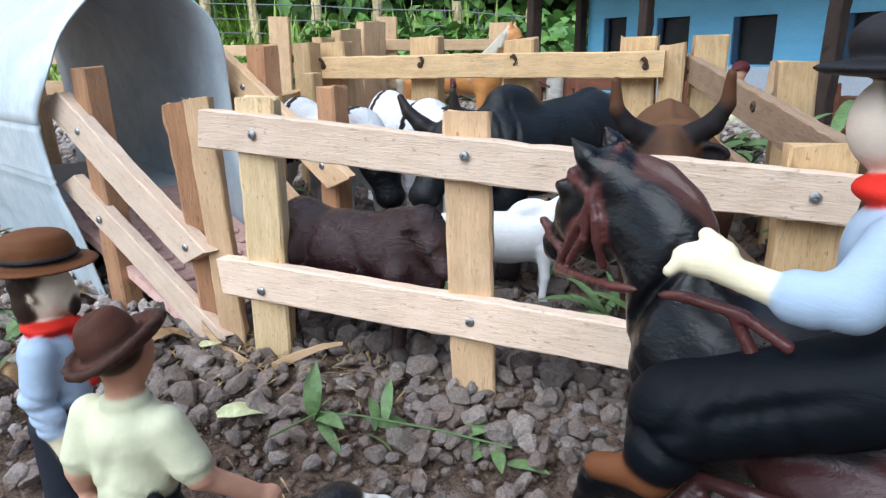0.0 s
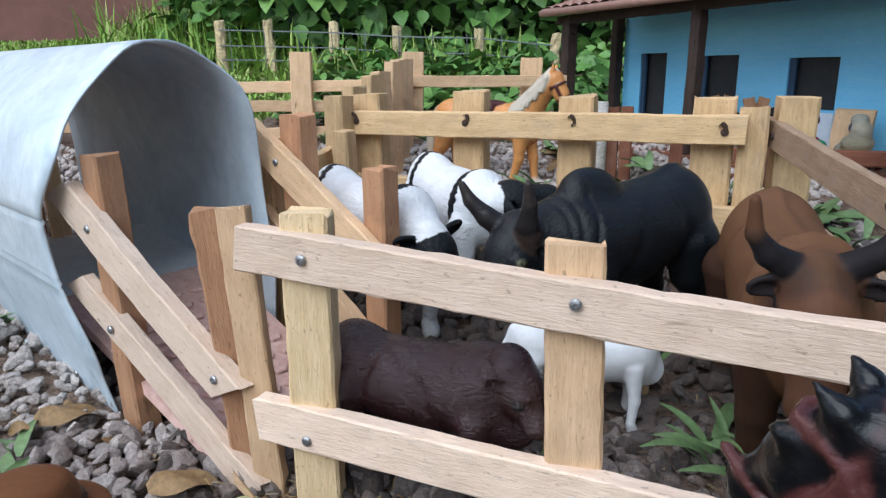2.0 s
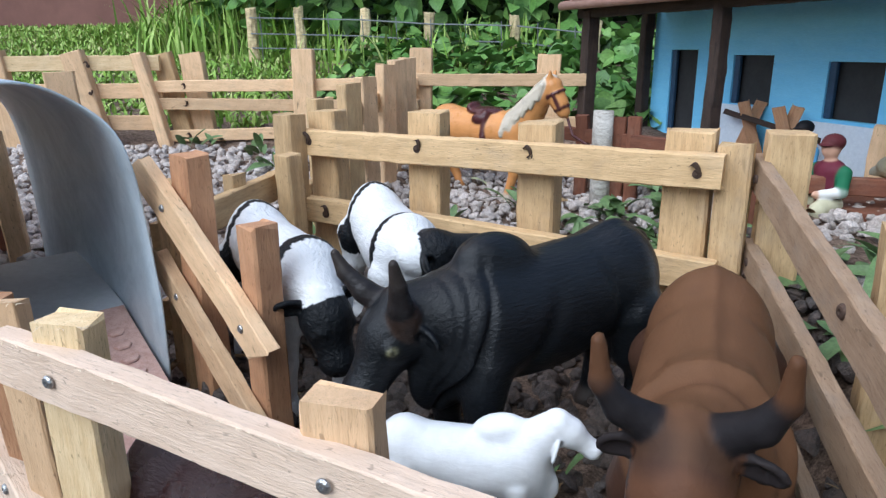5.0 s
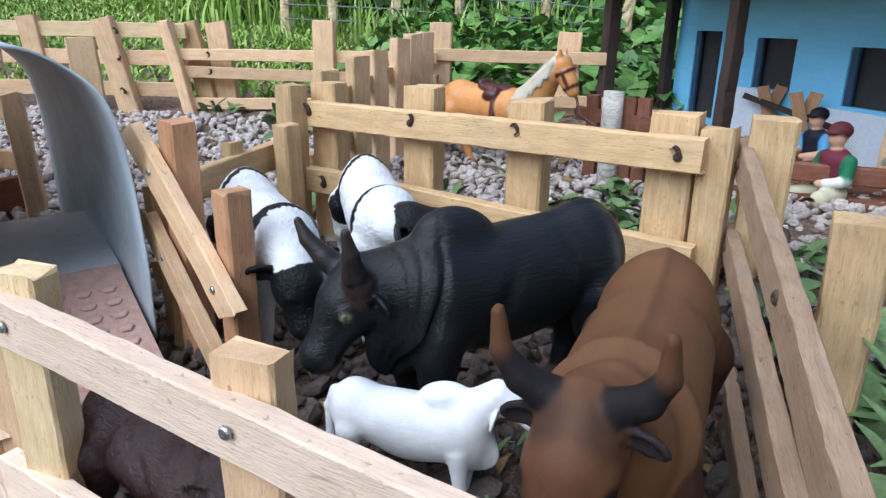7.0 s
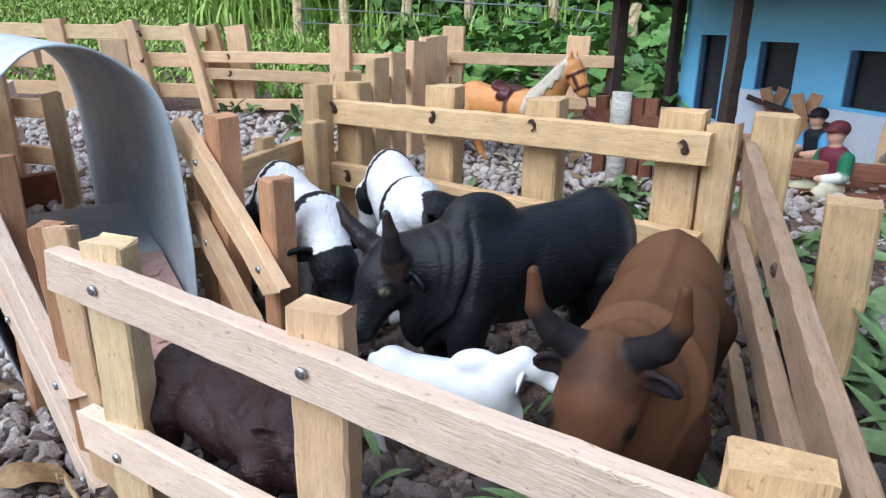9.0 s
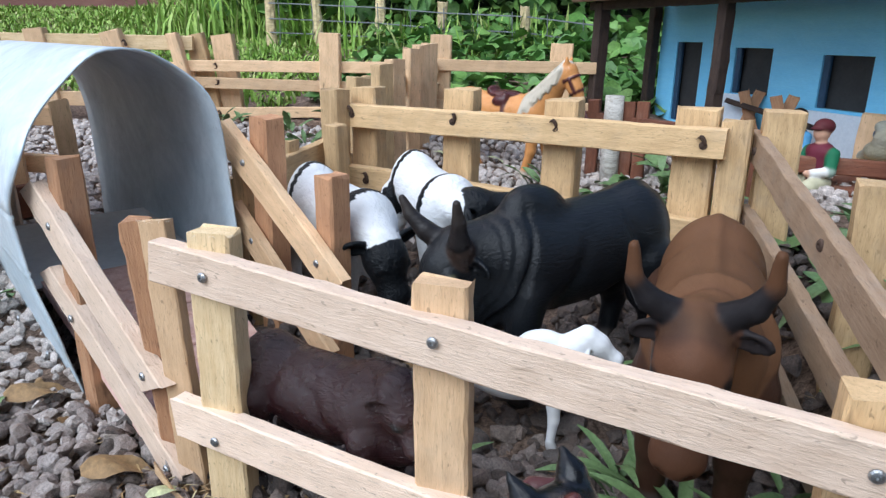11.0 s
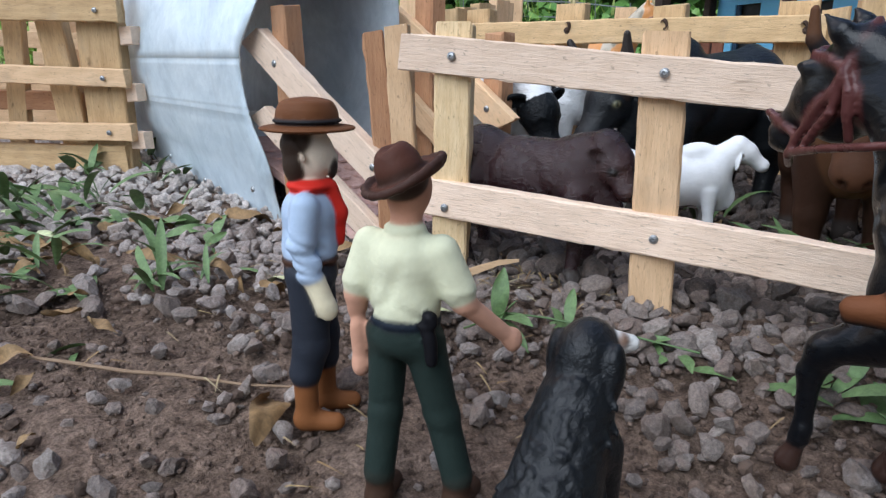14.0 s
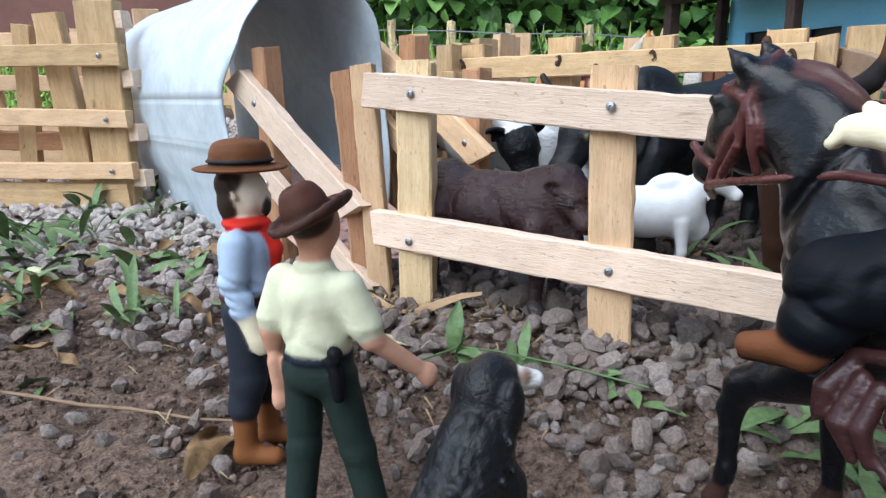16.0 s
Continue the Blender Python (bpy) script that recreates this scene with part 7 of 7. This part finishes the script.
DRYLEAVES = [leaf_mesh("dry_leaf", l_, w_, d_, f_, DRY, c_, t_) for l_, w_, d_, f_, c_, t_ in ((0.030, 0.010, 0.9, 0.6, 0.8, 0.9), (0.024, 0.009, 0.5, 0.8, 0.7, -0.8), (0.032, 0.010, -0.6, 0.6, 0.8, 1.2), (0.018, 0.008, 0.8, 0.7, 0.8, 0.5))]
CURLED_LEAF = leaf_mesh("dry_leaf", 0.040, 0.0105, 0.5, 0.9, DRY, 0.9, 1.3)
PALE_LEAF = leaf_mesh("pale_leaf", 0.026, 0.010, 0.8, 0.3, islands("wilted_leaf", [(0.52, 0.58, 0.30), (0.62, 0.64, 0.40)], 0.6, 200, 0.3, 0.0005), 0.3, 0.3)


def fallen(x, y, a, k, mesh, lift=0.006, pitch=0, label="dry curled brown leaf lying on the ground"):
    if abs(y - 0.2775 + 0.346 * (x - 0.0095)) < 0.022 and -0.13 < x < 0.16:
        return
    ob = new("fallen_leaf", mesh)
    ob.matrix_basis = pose(x, y, float(ground_z(x, y)) + lift, rng.normal(0, 8), pitch * 0.6, a) @ Matrix.Diagonal((k, k, k, 1))
    tagged(ob, label, "leaf", "fallen leaves")


fallen(-0.130, 0.157, 104, 1.05, CURLED_LEAF, 0.008, -14)
fallen(-0.227, 0.352, 50, 0.95, BROAD_DRY, 0.010, -6, "broad withered brown leaf on the crushed stone")
fallen(-0.153, 0.303, 35, 0.90, BROAD_DRY, 0.010, -6, "broad withered brown leaf on the crushed stone")
fallen(-0.280, 0.335, 40, 1.0, DRYLEAVES[0], 0.010, -10)
fallen(-0.292, 0.284, 12, 0.95, DRYLEAVES[1], 0.008)
fallen(-0.225, 0.345, 160, 0.7, DRYLEAVES[1], 0.010)
fallen(-0.245, 0.285, 20, 1.1, DRYLEAVES[0], 0.008)
fallen(-0.206, 0.280, -14, 1.0, DRYLEAVES[0], 0.008, 0, "yellowed curled leaf lying on the soil")
fallen(-0.285, 0.262, 160, 1.0, DRYLEAVES[1])
fallen(-0.093, 0.243, 32, 1.0, PALE_LEAF, 0.010, -8, "pale wilted leaf on the crushed stone")
fallen(-0.115, 0.290, 60, 0.7, PALE_LEAF, 0.012, 0, "pale wilted leaf on the crushed stone")
for i in range(30):
    x, y = rng.uniform(-0.40, -0.16), rng.uniform(0.19, 0.36)
    fallen(x, y, rng.uniform(0, 360), rng.uniform(0.5, 1.0), PALE_LEAF if i % 4 == 0 else DRYLEAVES[rng.integers(4)], 0.007, rng.normal(0, 15), "withered leaf among the weeds")
for i in range(46):
    x, y = rng.uniform(-0.40, 0.20), rng.uniform(0.06, 0.60)
    if -0.2 < x < 0.10 and 0.10 < y < 0.25:
        continue
    fallen(x, y, rng.uniform(0, 360), rng.uniform(0.35, 0.75), DRYLEAVES[rng.integers(4)], 0.007, rng.normal(0, 15))
for i in range(22):
    x, y = rng.uniform(-0.15, 0.30), rng.uniform(0.58, 0.95)
    fallen(x, y, rng.uniform(0, 360), rng.uniform(0.6, 1.0), PALE_LEAF if i % 2 else DRYLEAVES[i % 4], 0.009, rng.normal(0, 15), "withered leaf on the gravel behind the pen")

# twig, shavings and the stems of the creeping weed
twig = thing("twig", "thin bent dry twig lying on the soil", "twig", (-0.2, 0.18, 0))
bm = bmesh.new()
tube(bm, [(x, y, float(ground_z(x, y)) + 0.004) for x, y in ((-0.250, 0.203), (-0.226, 0.201), (-0.200, 0.198), (-0.179, 0.198), (-0.150, 0.195), (-0.126, 0.196))], [0.0006, 0.0008, 0.0008, 0.0007, 0.0006, 0.0004], 6)
part("stem", bm, PINE_GREY, twig)
for pts in (((-0.118, 0.303, 0.036), (-0.108, 0.299, 0.026), (-0.096, 0.293, 0.022), (-0.084, 0.290, 0.020)), ((-0.082, 0.289, 0.020), (-0.070, 0.289, 0.026), (-0.058, 0.288, 0.031), (-0.048, 0.287, 0.033))):
    sh = thing("wood_shaving", "curled sliver of split pine at the foot of the fence", "shaving", pts[0])
    bm = bmesh.new()
    rows = []
    for i, p in enumerate(pts):
        w_ = 0.0028 * (1 - 0.25 * i)
        rows.append([bm.verts.new((p[0], p[1], p[2] + s_ * w_)) for s_ in (-1, 1)] + [bm.verts.new((p[0], p[1] + 0.0009, p[2] + s_ * w_)) for s_ in (1, -1)])
    for a, b in zip(rows, rows[1:]):
        for i in range(4):
            bm.faces.new((a[i], a[(i + 1) % 4], b[(i + 1) % 4], b[i]))
    bm.faces.new(rows[0][::-1])
    bm.faces.new(rows[-1])
    part("sliver", bm, PINE, sh)
creeper = thing("creeping_weed", "creeping green stem on the crushed stone", "plant", (0, 0.2, 0.01))
bm = bmesh.new()
tube(bm, [(x, y, float(ground_z(x, y)) + 0.010) for x, y in ((-0.069, 0.231), (-0.052, 0.244), (-0.035, 0.242), (-0.005, 0.234), (0.024, 0.224))], 0.00045, 6)
part("stem", bm, FRESH, creeper)
rows = []
for _ in range(520):
    x, y = rng.uniform(-0.42, 0.25), rng.uniform(0.05, 0.60)
    if rng.random() < 0.5:
        x, y = rng.normal(-0.08, 0.05), rng.normal(0.30, 0.02)
    a = rng.uniform(0, 6.28)
    rows.append((x, y, float(ground_z(x, y)) + 0.005, 0.0020, 0.0008, a, rng.uniform(3, 6)))
blades("straw", rows, DRY, "bits of dry straw and bark between the stones", "straw")

# fibres torn up on the sawn edges
fibre_rows = []
for (p, q), n_f in ((((-0.108, 0.3030, 0.1385), (0.139, 0.2180, 0.1195)), 80), (((-0.106, 0.3040, 0.0700), (0.12, 0.2250, 0.0535)), 60), (((-0.215, 0.3800, 0.148), (-0.116, 0.3110, 0.073)), 60)):
    p, q = Vector(p), Vector(q)
    for _ in range(n_f):
        c = p.lerp(q, rng.random())
        fibre_rows.append((c.x, c.y, c.z - 0.0005, rng.uniform(0.0006, 0.0014), 0.00032, -0.35 + (3.14 if rng.random() < 0.4 else 0) + rng.normal(0, 0.4), rng.uniform(1.4, 3.2)))
for _ in range(26):
    c = Vector((-0.114 + rng.normal(0, 0.004), 0.3165 + rng.normal(0, 0.002), 0.1425)) if rng.random() < 0.5 else Vector((-0.0825 + rng.normal(0, 0.006), 0.3010, 0.1425))
    fibre_rows.append((c.x, c.y, c.z, rng.uniform(0.0008, 0.0022), 0.0004, rng.uniform(0, 6.28), rng.uniform(1, 2.6)))
blades("splinters", fibre_rows, islands("torn_fibre", [(0.70, 0.56, 0.40), (0.78, 0.66, 0.50)]), "pale torn fibres on sawn edges of the slats", "wood fibre")
